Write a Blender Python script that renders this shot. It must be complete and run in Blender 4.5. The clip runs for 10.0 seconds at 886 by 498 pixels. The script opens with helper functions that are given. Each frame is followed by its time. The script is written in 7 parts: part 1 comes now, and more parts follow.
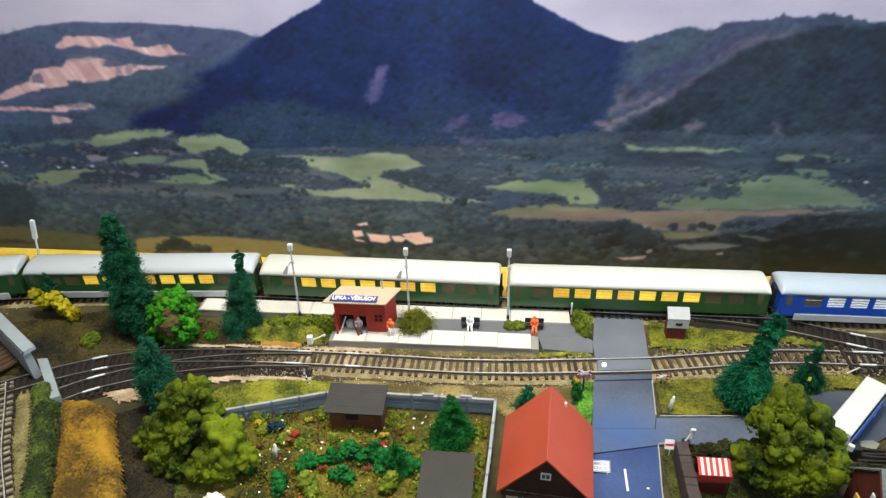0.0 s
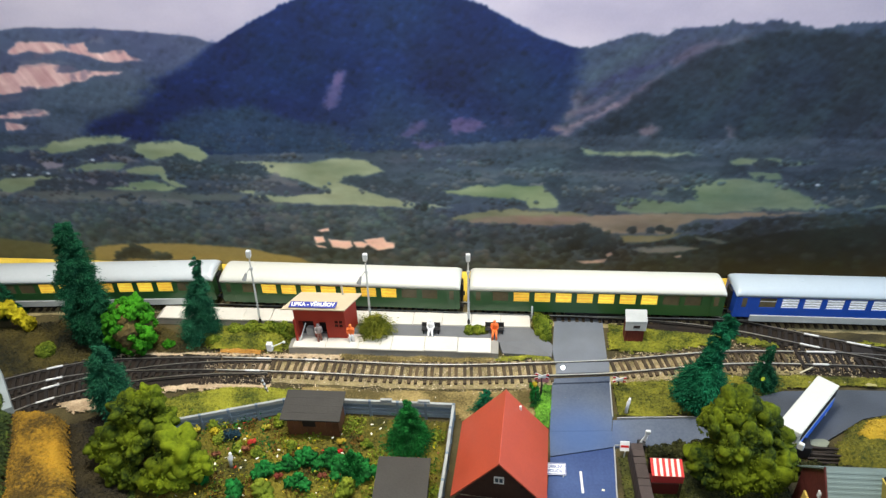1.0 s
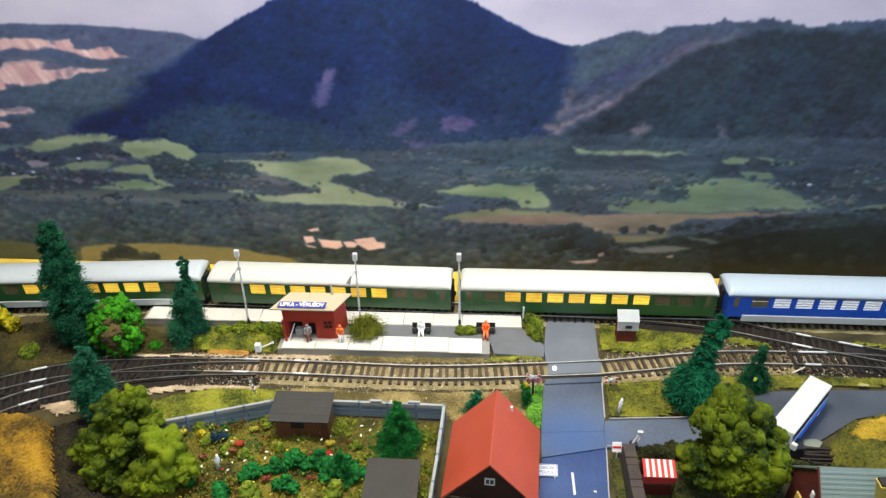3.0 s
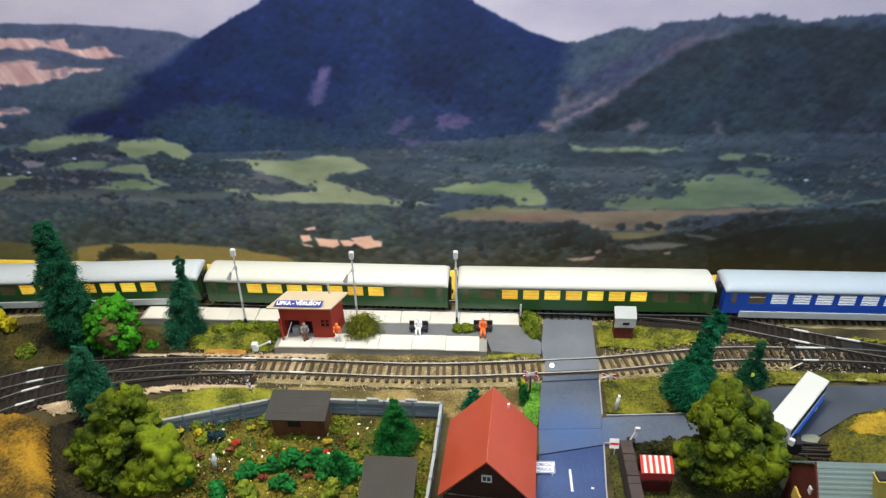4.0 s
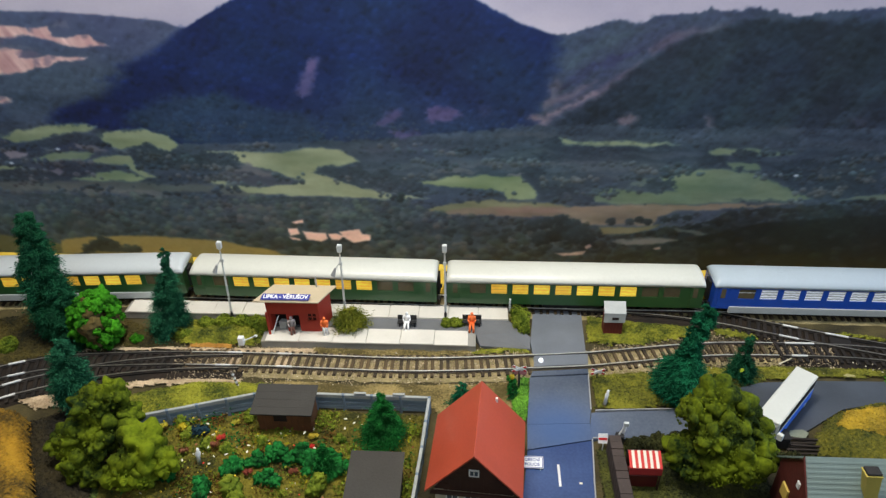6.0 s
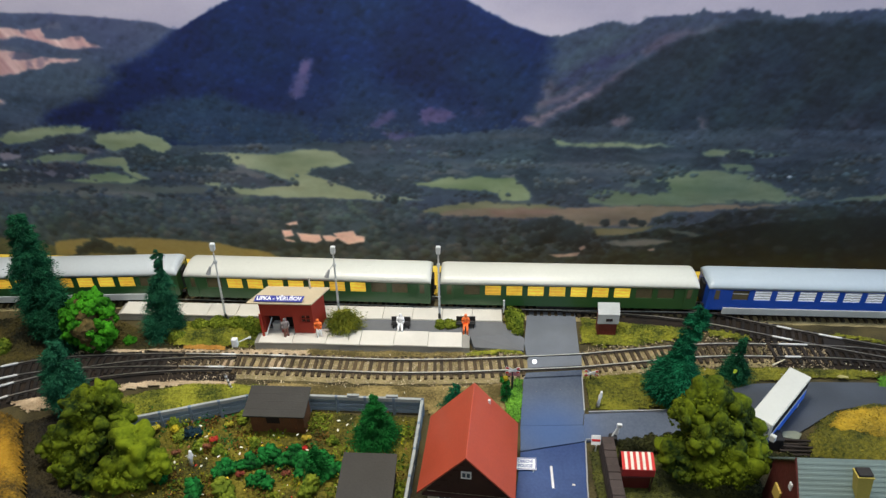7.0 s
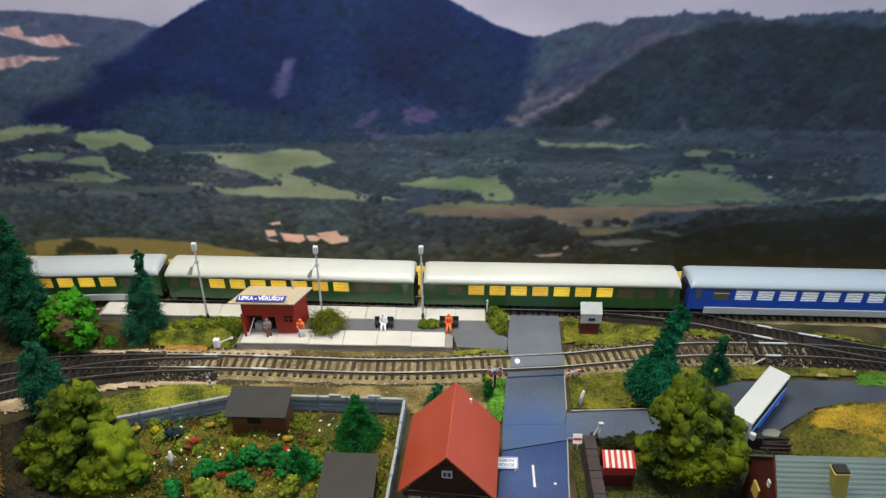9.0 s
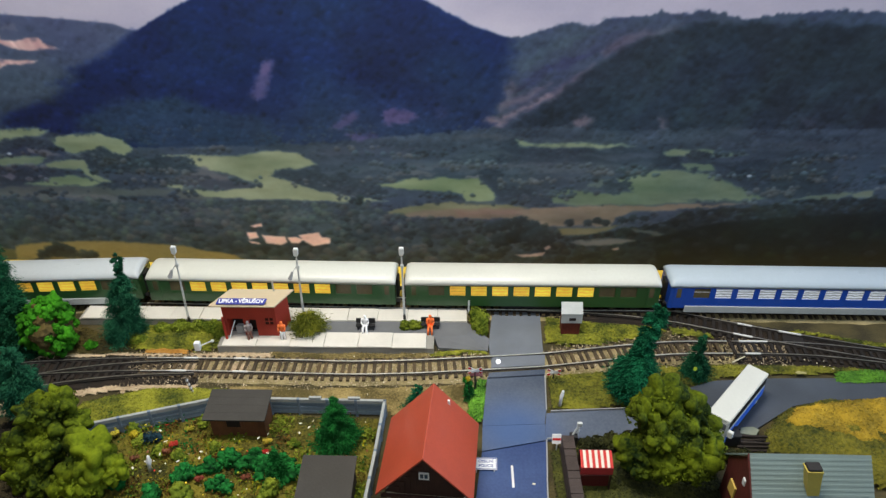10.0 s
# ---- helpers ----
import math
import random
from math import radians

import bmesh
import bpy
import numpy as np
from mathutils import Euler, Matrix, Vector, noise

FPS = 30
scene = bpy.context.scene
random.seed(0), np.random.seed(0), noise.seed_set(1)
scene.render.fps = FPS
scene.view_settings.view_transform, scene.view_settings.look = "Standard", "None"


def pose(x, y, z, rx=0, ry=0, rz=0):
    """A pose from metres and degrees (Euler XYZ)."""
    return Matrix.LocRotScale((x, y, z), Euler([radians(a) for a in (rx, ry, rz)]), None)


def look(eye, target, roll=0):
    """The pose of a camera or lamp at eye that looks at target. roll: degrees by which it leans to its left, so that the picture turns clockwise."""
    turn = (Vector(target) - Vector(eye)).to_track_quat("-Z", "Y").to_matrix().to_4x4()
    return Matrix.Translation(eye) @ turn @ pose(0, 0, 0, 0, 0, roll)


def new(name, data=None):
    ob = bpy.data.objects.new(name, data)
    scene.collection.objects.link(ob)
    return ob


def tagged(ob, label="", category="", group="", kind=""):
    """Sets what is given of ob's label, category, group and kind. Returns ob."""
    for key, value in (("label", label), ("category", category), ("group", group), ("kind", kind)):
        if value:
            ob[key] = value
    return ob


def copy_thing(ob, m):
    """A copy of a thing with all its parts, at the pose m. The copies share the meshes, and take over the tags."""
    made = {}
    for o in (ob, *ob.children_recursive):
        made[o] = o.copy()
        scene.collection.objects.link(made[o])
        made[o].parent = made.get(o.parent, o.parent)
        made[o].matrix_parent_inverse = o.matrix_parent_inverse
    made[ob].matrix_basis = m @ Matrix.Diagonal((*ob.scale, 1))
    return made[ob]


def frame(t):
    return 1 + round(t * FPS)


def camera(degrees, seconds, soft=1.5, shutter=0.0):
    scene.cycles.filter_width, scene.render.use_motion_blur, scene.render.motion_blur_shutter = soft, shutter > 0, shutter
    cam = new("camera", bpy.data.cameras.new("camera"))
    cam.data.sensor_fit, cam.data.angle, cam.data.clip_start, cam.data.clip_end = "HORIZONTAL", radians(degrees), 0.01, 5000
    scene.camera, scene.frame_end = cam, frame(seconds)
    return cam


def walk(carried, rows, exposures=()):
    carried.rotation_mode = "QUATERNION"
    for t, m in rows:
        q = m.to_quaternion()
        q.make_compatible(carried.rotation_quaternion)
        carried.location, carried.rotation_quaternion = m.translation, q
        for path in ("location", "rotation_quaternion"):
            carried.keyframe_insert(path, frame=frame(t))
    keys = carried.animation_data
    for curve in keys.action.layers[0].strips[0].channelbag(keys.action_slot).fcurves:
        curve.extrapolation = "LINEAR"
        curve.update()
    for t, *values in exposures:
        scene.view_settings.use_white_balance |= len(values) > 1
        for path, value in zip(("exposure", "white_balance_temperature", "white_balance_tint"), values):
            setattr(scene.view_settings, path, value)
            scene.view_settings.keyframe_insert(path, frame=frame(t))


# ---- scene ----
cam = camera(66.2, 10.0, soft=1.4)
PATH = [
    (0, (0.4425, 0.4577, 0.4377), (0.3358, 1.2831, -0.1166), -2.56),
    (0.5, (0.4566, 0.4589, 0.4398), (0.3672, 1.2894, -0.1100), -2.01),
    (1, (0.4624, 0.4586, 0.4372), (0.3841, 1.2910, -0.1114), -1.96),
    (1.5, (0.4627, 0.4587, 0.4347), (0.3851, 1.2936, -0.1103), -1.94),
    (2, (0.4644, 0.4587, 0.4302), (0.3920, 1.2951, -0.1131), -1.86),
    (2.5, (0.4633, 0.4620, 0.4312), (0.3960, 1.2976, -0.1139), -1.40),
    (4, (0.4663, 0.4616, 0.4287), (0.3997, 1.2975, -0.1162), -1.85),
    (4.5, (0.4684, 0.4632, 0.4241), (0.4057, 1.2970, -0.1244), -1.47),
    (5, (0.4679, 0.4632, 0.4262), (0.4055, 1.2996, -0.1184), -1.41),
    (5.5, (0.4674, 0.4638, 0.4228), (0.4116, 1.2982, -0.1256), -1.14),
    (7, (0.4723, 0.4649, 0.4225), (0.4212, 1.3008, -0.1240), -1.04),
    (7.5, (0.4757, 0.4639, 0.4232), (0.4290, 1.3004, -0.1226), -0.99),
    (8, (0.4775, 0.4656, 0.4184), (0.4345, 1.3021, -0.1280), -0.86),
    (8.5, (0.4760, 0.4650, 0.4215), (0.4383, 1.3020, -0.1244), -0.48),
    (9, (0.4776, 0.4644, 0.4212), (0.4430, 1.3021, -0.1239), -0.44),
    (9.5, (0.4825, 0.4664, 0.4204), (0.4523, 1.3025, -0.1274), -0.33),
    (10, (0.4905, 0.4656, 0.4229), (0.4640, 1.3028, -0.1235), -0.59),
]
EXPOSURES = [(0.0, 0.4), (1.0, 0.45), (2.5, 0.48), (4.0, 0.34), (4.5, 0.17), (5.5, 0.03), (10.0, 0.0)]
walk(cam, [(t, look(eye, target, roll)) for t, eye, target, roll in PATH], EXPOSURES)

# ---- light: two ceiling panels over the layout and one further back in the room ----
world = bpy.data.worlds.new("room_air")
world.use_nodes = True
world.node_tree.nodes["Background"].inputs[0].default_value = (0.8, 0.9, 1.0, 1)
world.node_tree.nodes["Background"].inputs[1].default_value = 0.03
scene.world = world


def area(name, eye, target, sx, sy, watts, colour):
    data = bpy.data.lights.new(name, "AREA")
    data.shape, data.size, data.size_y, data.energy, data.color = "RECTANGLE", sx, sy, watts, colour
    ob = new(name, data)
    ob.matrix_world = look(eye, target)
    return ob


area("ceiling_panel_light", (0.50, 0.82, 0.90), (0.42, 0.92, 0.0), 0.30, 0.09, 4.6, (1.0, 0.95, 0.83))
area("ceiling_panel_light", (0.29, 0.79, 0.92), (0.33, 0.93, 0.0), 0.30, 0.09, 5.2, (1.0, 0.95, 0.83))
area("room_ceiling_light", (0.55, -0.35, 1.36), (0.5, 0.2, 0.0), 0.9, 0.4, 5.0, (0.85, 0.93, 1.0))
area("window_daylight", (2.74, 0.65, 0.65), (0.6, 0.9, 0.0), 1.1, 1.0, 28.0, (0.55, 0.74, 1.0))

# ---- small tools; shapes are written in millimetres ----
K = 0.001
rng = np.random.default_rng(7)


def lin(rgb):
    """Linear colour from 0..255 display values."""
    return tuple(((c / 255) / 12.92 if c <= 10 else ((c / 255 + 0.055) / 1.055) ** 2.4) for c in rgb)


MATS = {}


def mat(name, rgb, rough=0.6, metal=0.0, vary=0.25, fine=900.0, coarse=60.0, bump=0.25, other=None, rand=0.0,
        spec=0.5, glow=0.0, island=False, coat=0.0, span=(0.45, 1.0)):
    """A procedural surface: a base colour, grain at two scales, relief, and a random shade per object or per island."""
    if name in MATS:
        return MATS[name]
    m = bpy.data.materials.new(name)
    m.use_nodes = True
    nt = m.node_tree
    n, l = nt.nodes, nt.links
    b = n["Principled BSDF"]
    base = lin(rgb)
    dark = tuple(c * (1 - vary) for c in base)
    light = tuple(min(1.0, c * (1 + vary * 0.8)) for c in base)
    if other is not None:
        light = lin(other)
    geo = n.new("ShaderNodeNewGeometry")
    n1, n2 = n.new("ShaderNodeTexNoise"), n.new("ShaderNodeTexNoise")
    for node, s, d in ((n1, fine, 3.0), (n2, coarse, 4.0)):
        node.inputs["Scale"].default_value, node.inputs["Detail"].default_value = s, d
        l.new(geo.outputs["Position"], node.inputs["Vector"])
    add = n.new("ShaderNodeMath")
    add.operation = "MULTIPLY_ADD"
    add.inputs[1].default_value = 0.45
    l.new(n1.outputs["Fac"], add.inputs[0])
    l.new(n2.outputs["Fac"], add.inputs[2])
    ramp = n.new("ShaderNodeMapRange")
    ramp.inputs[1].default_value, ramp.inputs[2].default_value = span
    l.new(add.outputs[0], ramp.inputs[0])
    fac = ramp.outputs[0]
    if rand or island:
        shift = n.new("ShaderNodeMath")
        shift.operation = "MULTIPLY_ADD"
        shift.inputs[1].default_value = rand if rand else 0.8
        if island:
            l.new(geo.outputs["Random Per Island"], shift.inputs[0])
        else:
            info = n.new("ShaderNodeObjectInfo")
            l.new(info.outputs["Random"], shift.inputs[0])
        l.new(fac, shift.inputs[2])
        centre = n.new("ShaderNodeMath")
        centre.operation = "SUBTRACT"
        centre.use_clamp = True
        centre.inputs[1].default_value = (rand if rand else 0.8) * 0.5
        l.new(shift.outputs[0], centre.inputs[0])
        fac = centre.outputs[0]
    mix = n.new("ShaderNodeMix")
    mix.data_type = "RGBA"
    mix.inputs[6].default_value, mix.inputs[7].default_value = (*dark, 1), (*light, 1)
    l.new(fac, mix.inputs[0])
    l.new(mix.outputs[2], b.inputs["Base Color"])
    b.inputs["Roughness"].default_value, b.inputs["Metallic"].default_value = rough, metal
    b.inputs["Specular IOR Level"].default_value = spec
    b.inputs["Coat Weight"].default_value = coat
    b.inputs["Coat Roughness"].default_value = 0.08
    if glow:
        b.inputs["Emission Color"].default_value = (*base, 1)
        b.inputs["Emission Strength"].default_value = glow
    if bump:
        bp = n.new("ShaderNodeBump")
        bp.inputs["Strength"].default_value, bp.inputs["Distance"].default_value = bump, 0.0006
        l.new(n1.outputs["Fac"], bp.inputs["Height"])
        l.new(bp.outputs[0], b.inputs["Normal"])
    MATS[name] = m
    return m


def mesh_of(bm, material, smooth=False):
    """A mesh from a bmesh written in millimetres."""
    bmesh.ops.scale(bm, vec=(K, K, K), verts=bm.verts)
    bmesh.ops.recalc_face_normals(bm, faces=bm.faces)
    me = bpy.data.meshes.new("shape")
    bm.to_mesh(me)
    bm.free()
    me.materials.append(material)
    if smooth:
        me.shade_smooth()
    return me


def mesh_from(verts, faces, material, smooth=False):
    me = bpy.data.meshes.new("shape")
    me.from_pydata((np.asarray(verts, float) * K).tolist(), [], faces if isinstance(faces, list) else faces.tolist())
    me.materials.append(material)
    if smooth:
        me.shade_smooth()
    return me


def at(x, y, z, rx=0, ry=0, rz=0):
    return pose(x * K, y * K, z * K, rx, ry, rz)


def thing(name, x, y, z, label, category, rz=0, group="", kind=""):
    """An Empty at a thing's base."""
    ob = new(name)
    ob.empty_display_size = 0.005
    ob.matrix_basis = at(x, y, z, 0, 0, rz)
    return tagged(ob, label, category, group, kind)


def piece(name, me, parent, x=0, y=0, z=0, rx=0, ry=0, rz=0, label=""):
    ob = new(name, me)
    ob.parent = parent
    ob.matrix_basis = at(x, y, z, rx, ry, rz)
    return tagged(ob, label)


def part(name, bm, material, parent, label="", x=0, y=0, z=0, rx=0, ry=0, rz=0, smooth=False):
    return piece(name, mesh_of(bm, material, smooth), parent, x, y, z, rx, ry, rz, label)


def single(name, me, label, category, x=0, y=0, z=0, rz=0, kind="", group=""):
    """A thing that is one mesh."""
    ob = new(name, me)
    ob.matrix_basis = at(x, y, z, 0, 0, rz)
    return tagged(ob, label, category, group, kind)


def box(bm, x0, x1, y0, y1, z0, z1, bevel=0.0):
    vs = [bm.verts.new((x, y, z)) for z in (z0, z1) for x, y in ((x0, y0), (x1, y0), (x1, y1), (x0, y1))]
    fs = [bm.faces.new([vs[i] for i in f]) for f in ((3, 2, 1, 0), (4, 5, 6, 7), (0, 1, 5, 4), (1, 2, 6, 5), (2, 3, 7, 6), (3, 0, 4, 7))]
    if bevel:
        edges = list({e for f in fs for e in f.edges})
        bmesh.ops.bevel(bm, geom=edges, offset=bevel, segments=1, profile=0.5, affect="EDGES")
    return bm


def boxes(*rows, bevel=0.0):
    bm = bmesh.new()
    for r in rows:
        box(bm, *r, bevel=bevel)
    return bm


def prism(bm, outline, z0, z1):
    """Upright prism over an outline of (x, y)."""
    lo = [bm.verts.new((x, y, z0)) for x, y in outline]
    hi = [bm.verts.new((x, y, z1)) for x, y in outline]
    bm.faces.new(lo[::-1])
    bm.faces.new(hi)
    for i in range(len(lo)):
        j = (i + 1) % len(lo)
        bm.faces.new((lo[i], lo[j], hi[j], hi[i]))
    return bm


def loft(bm, rings, caps=True):
    """Skin over closed rings of points."""
    rows = [[bm.verts.new(p) for p in r] for r in rings]
    for a, b in zip(rows, rows[1:]):
        for i in range(len(a)):
            j = (i + 1) % len(a)
            bm.faces.new((a[i], a[j], b[j], b[i]))
    if caps:
        bm.faces.new(rows[0][::-1])
        bm.faces.new(rows[-1])
    return bm


def tube(bm, p, q, r0, r1=None, sides=8):
    p, q = Vector(p), Vector(q)
    r1 = r0 if r1 is None else r1
    turn = (q - p).to_track_quat("Z", "Y").to_matrix()
    ring = [turn @ Vector((math.cos(a), math.sin(a), 0)) for a in (2 * math.pi * i / sides for i in range(sides))]
    return loft(bm, [[p + v * r0 for v in ring], [q + v * r1 for v in ring]])


def panel(bm, corners, thick):
    """A flat board over four corners, with thickness downwards."""
    hi = [bm.verts.new(c) for c in corners]
    lo = [bm.verts.new((c[0], c[1], c[2] - thick)) for c in corners]
    bm.faces.new(hi)
    bm.faces.new(lo[::-1])
    for i in range(len(hi)):
        j = (i + 1) % len(hi)
        bm.faces.new((hi[i], lo[i], lo[j], hi[j]))
    return bm


def lettering(text, size, material, bold=0.0, depth=0.1):
    """Flat letters as a mesh, centred, lying in x and y."""
    cu = bpy.data.curves.new("letters", "FONT")
    cu.body, cu.size, cu.align_x, cu.align_y, cu.extrude, cu.offset = text, size, "CENTER", "CENTER", depth, bold
    tmp = new("letters", cu)
    me = bpy.data.meshes.new_from_object(tmp.evaluated_get(bpy.context.evaluated_depsgraph_get()))
    bpy.data.objects.remove(tmp)
    bpy.data.curves.remove(cu)
    me.transform(Matrix.Scale(K, 4))
    me.materials.clear()
    me.materials.append(material)
    return me


# ---- noise in numpy, for the ground and the printed panorama ----
def lattice(x, y, cell, seed):
    g = np.random.default_rng(seed).random((67, 71))
    u, v = x / cell + 1000.3, y / cell + 1000.7
    i, j = np.floor(u).astype(int), np.floor(v).astype(int)
    a, b = u - i, v - j
    a, b = a * a * (3 - 2 * a), b * b * (3 - 2 * b)
    at_ = lambda p, q: g[p % 67, q % 71]
    return (at_(i, j) * (1 - a) + at_(i + 1, j) * a) * (1 - b) + (at_(i, j + 1) * (1 - a) + at_(i + 1, j + 1) * a) * b


def fbm(x, y, cell, octaves=4, seed=1, gain=0.5):
    total, weight, out = 0.0, 1.0, 0.0
    for o in range(octaves):
        out = out + weight * lattice(x, y, cell / 2**o, seed + o)
        total, weight = total + weight, weight * gain
    return out / total


def inside(x, y, outline):
    """Which of the points lie in the outline."""
    hit = np.zeros(x.shape, bool)
    n = len(outline)
    for i in range(n):
        (xa, ya), (xb, yb) = outline[i], outline[(i + 1) % n]
        if ya == yb:
            continue
        hit ^= ((ya > y) != (yb > y)) & (x < (xb - xa) * (y - ya) / (yb - ya) + xa)
    return hit


def edge_distance(x, y, outline):
    """Distance to the nearest edge of the outline."""
    best = np.full(x.shape, 1e9)
    n = len(outline)
    for i in range(n):
        (xa, ya), (xb, yb) = outline[i], outline[(i + 1) % n]
        dx, dy = xb - xa, yb - ya
        t = np.clip(((x - xa) * dx + (y - ya) * dy) / (dx * dx + dy * dy), 0, 1)
        best = np.minimum(best, np.hypot(x - xa - t * dx, y - ya - t * dy))
    return best

# ---- the room: plain walls, ceiling and floor that close the place ----
plaster = mat("room_plaster", (205, 203, 198), 0.9, vary=0.06, fine=40, coarse=3, bump=0.1)
floor_mat = mat("floor_covering", (120, 112, 104), 0.7, vary=0.15, fine=120, coarse=6, bump=0.1)
for name, row in (("wall_north", (-1700, 2700, 1500, 1600, -900, 1500)), ("wall_south", (-1700, 2700, -1700, -1600, -900, 1500)),
                  ("wall_west", (-1800, -1700, -1700, 1600, -900, 1500))):
    single(name, mesh_of(boxes(row), plaster), "plain pale plastered room wall", "wall", kind="structure")
bm = boxes((2700, 2800, -1700, 80, -900, 1500), (2700, 2800, 1220, 1600, -900, 1500), (2700, 2800, 80, 1220, -900, 130), (2700, 2800, 80, 1220, 1170, 1500))
single("wall_east", mesh_of(bm, plaster), "plain pale room wall with a window opening", "wall", kind="structure")
single("ceiling", mesh_of(boxes((-1800, 2800, -1700, 1600, 1500, 1560)), plaster), "plain white room ceiling", "ceiling", kind="structure")
single("floor", mesh_of(boxes((-1800, 2800, -1700, 1600, -960, -900)), floor_mat), "plain brownish room floor", "floor", kind="structure")

# ---- the printed panorama behind the layout ----
BX = np.concatenate([np.linspace(-700, -215, 40), np.arange(-210, 985, 0.95), np.linspace(990, 1500, 40)])
BZ = np.concatenate([np.arange(-4, 322, 0.95), np.linspace(324, 470, 20)])
X, Z = np.meshgrid(BX, BZ)
paint = np.zeros((*X.shape, 3))
wob = fbm(X, Z, 22, 4, 11) - 0.5
wob2 = fbm(X, Z, 22, 4, 17) - 0.5
XW, ZW = X + 9 * wob, Z + 5 * wob2
leafy = fbm(X, Z * 1.5, 5.0, 4, 23, 0.7)
bushy = fbm(X, Z * 2.0, 14.0, 4, 29, 0.65)


def tone(rgb):
    return np.array(rgb, float)


def lay(mask, rgb, strength=1.0):
    s = (mask * strength)[..., None]
    paint[:] = paint * (1 - s) + np.asarray(rgb, float) * s


def grain(fine, coarse):
    return (leafy[..., None] - 0.5) * fine + (bushy[..., None] - 0.5) * coarse


def shape(outline, rgb, strength=1.0, warp=1.0, ragged=0.0, broken=0.0, soft=1.4):
    """A patch of the print with a wandering, softened edge."""
    xs, zs = zip(*outline)
    pad = 12 + soft
    i0, i1 = np.searchsorted(BX, (min(xs) - pad, max(xs) + pad))
    j0, j1 = np.searchsorted(BZ, (min(zs) - pad, max(zs) + pad))
    w = np.s_[j0:j1, i0:i1]
    px = X[w] + 9 * wob[w] * warp + ragged * (leafy[w] - 0.5) * 14
    pz = Z[w] + 5 * wob2[w] * warp + ragged * (bushy[w] - 0.5) * 14
    gap = edge_distance(px, pz, outline)
    s = np.clip(np.where(inside(px, pz, outline), gap, -gap) / soft + 0.5, 0, 1)
    if broken:
        s = s * np.clip(1 + broken * (fbm(X[w], Z[w], 7, 3, 401, 0.7) - 0.55) * 5, 0, 1)
    rgb = np.asarray(rgb, float)
    s = (s * strength)[..., None]
    paint[w] = paint[w] * (1 - s) + (rgb[w] if rgb.ndim == 3 else rgb) * s


def below(ridge, jag=2.0, cell=9.0, seed=3, spikes=0.0):
    """Where the picture lies under a ridge line."""
    xs, zs = zip(*ridge)
    line = np.interp(X, xs, zs) + jag * (fbm(X, X * 0, cell, 4, seed, 0.6) - 0.5) * 2
    line = line + spikes * 2 * np.clip(lattice(X, X * 0, 2.4, seed + 50) - 0.5, 0, 1) * np.clip(1.6 * lattice(X, X * 0, 40, seed + 60) - 0.2, 0, 1)
    return np.clip((line - Z) / 1.2 + 0.5, 0, 1), line - Z


# sky with thin cloud
cloud = fbm(X, Z * 2.2, 120, 5, 41)
paint[:] = tone((168, 158, 172)) + (cloud[..., None] - 0.5) * tone((56, 50, 36))
# far ridge with the quarry
ridge_far = [(-257, 225), (-95, 251), (-54, 263), (-16, 271), (25, 275), (92, 273), (135, 270), (183, 265), (208, 257), (327, 230)]
m, depth = below(ridge_far, 1.0)
lay(m, tone((72, 76, 96)) + grain(10, 16))
lay(m * np.clip((depth - 30) / 60, 0, 1), tone((68, 77, 92)) + grain(12, 20), 0.8)
lay(m * np.clip(fbm(X + Z * 0.8, Z - X * 0.3, 30, 3, 411) * 3 - 1.5, 0, 1), tone((76, 78, 92)), 0.35)
lay(m * np.clip((X + 60) / 120, 0, 1) * np.clip((depth - 25) / 30, 0, 1), tone((66, 78, 86)) + grain(12, 20), 0.6)
QUARRY = (202, 158, 152)


def quarry(outline, s=0.95):
    strata = (fbm(X * 1.8 + Z * 0.9, Z * 0.35, 12, 3, 421)[..., None] - 0.5) * tone((70, 84, 70))
    shape(outline, tone(QUARRY) + grain(14, 22) + strata, s, 0.25, 0.35, 0.0, 1.6)


quarry([(-3, 251), (10, 261), (32, 262), (57, 260), (58, 255), (77, 253), (91, 251), (114, 253), (117, 246), (128, 243), (110, 241), (91, 242), (76, 248), (56, 253), (33, 249), (20, 253), (3, 249)])
quarry([(59, 260), (78, 260), (78, 253), (66, 253), (58, 255)])
quarry([(-80, 203), (-59, 213), (-45, 217), (-32, 228), (-14, 232), (-2, 233), (7, 240), (31, 242), (46, 239), (40, 233), (53, 231), (70, 235), (87, 233), (106, 234), (98, 230), (77, 229), (62, 223), (46, 220), (15, 215), (-2, 219), (-3, 213), (-26, 209), (-48, 206), (-71, 200), (-82, 198)])
quarry([(-128, 180), (-95, 198), (-80, 203), (-83, 197), (-106, 186)])
quarry([(-134, 181), (-98, 191), (-73, 190), (-32, 189), (-17, 193), (7, 196), (19, 192), (16, 188), (-18, 186), (-31, 185), (-69, 185), (-94, 185), (-134, 176)])
quarry([(-33, 182), (-20, 180), (-9, 178), (-14, 174), (-28, 171), (-36, 172)], 0.85)
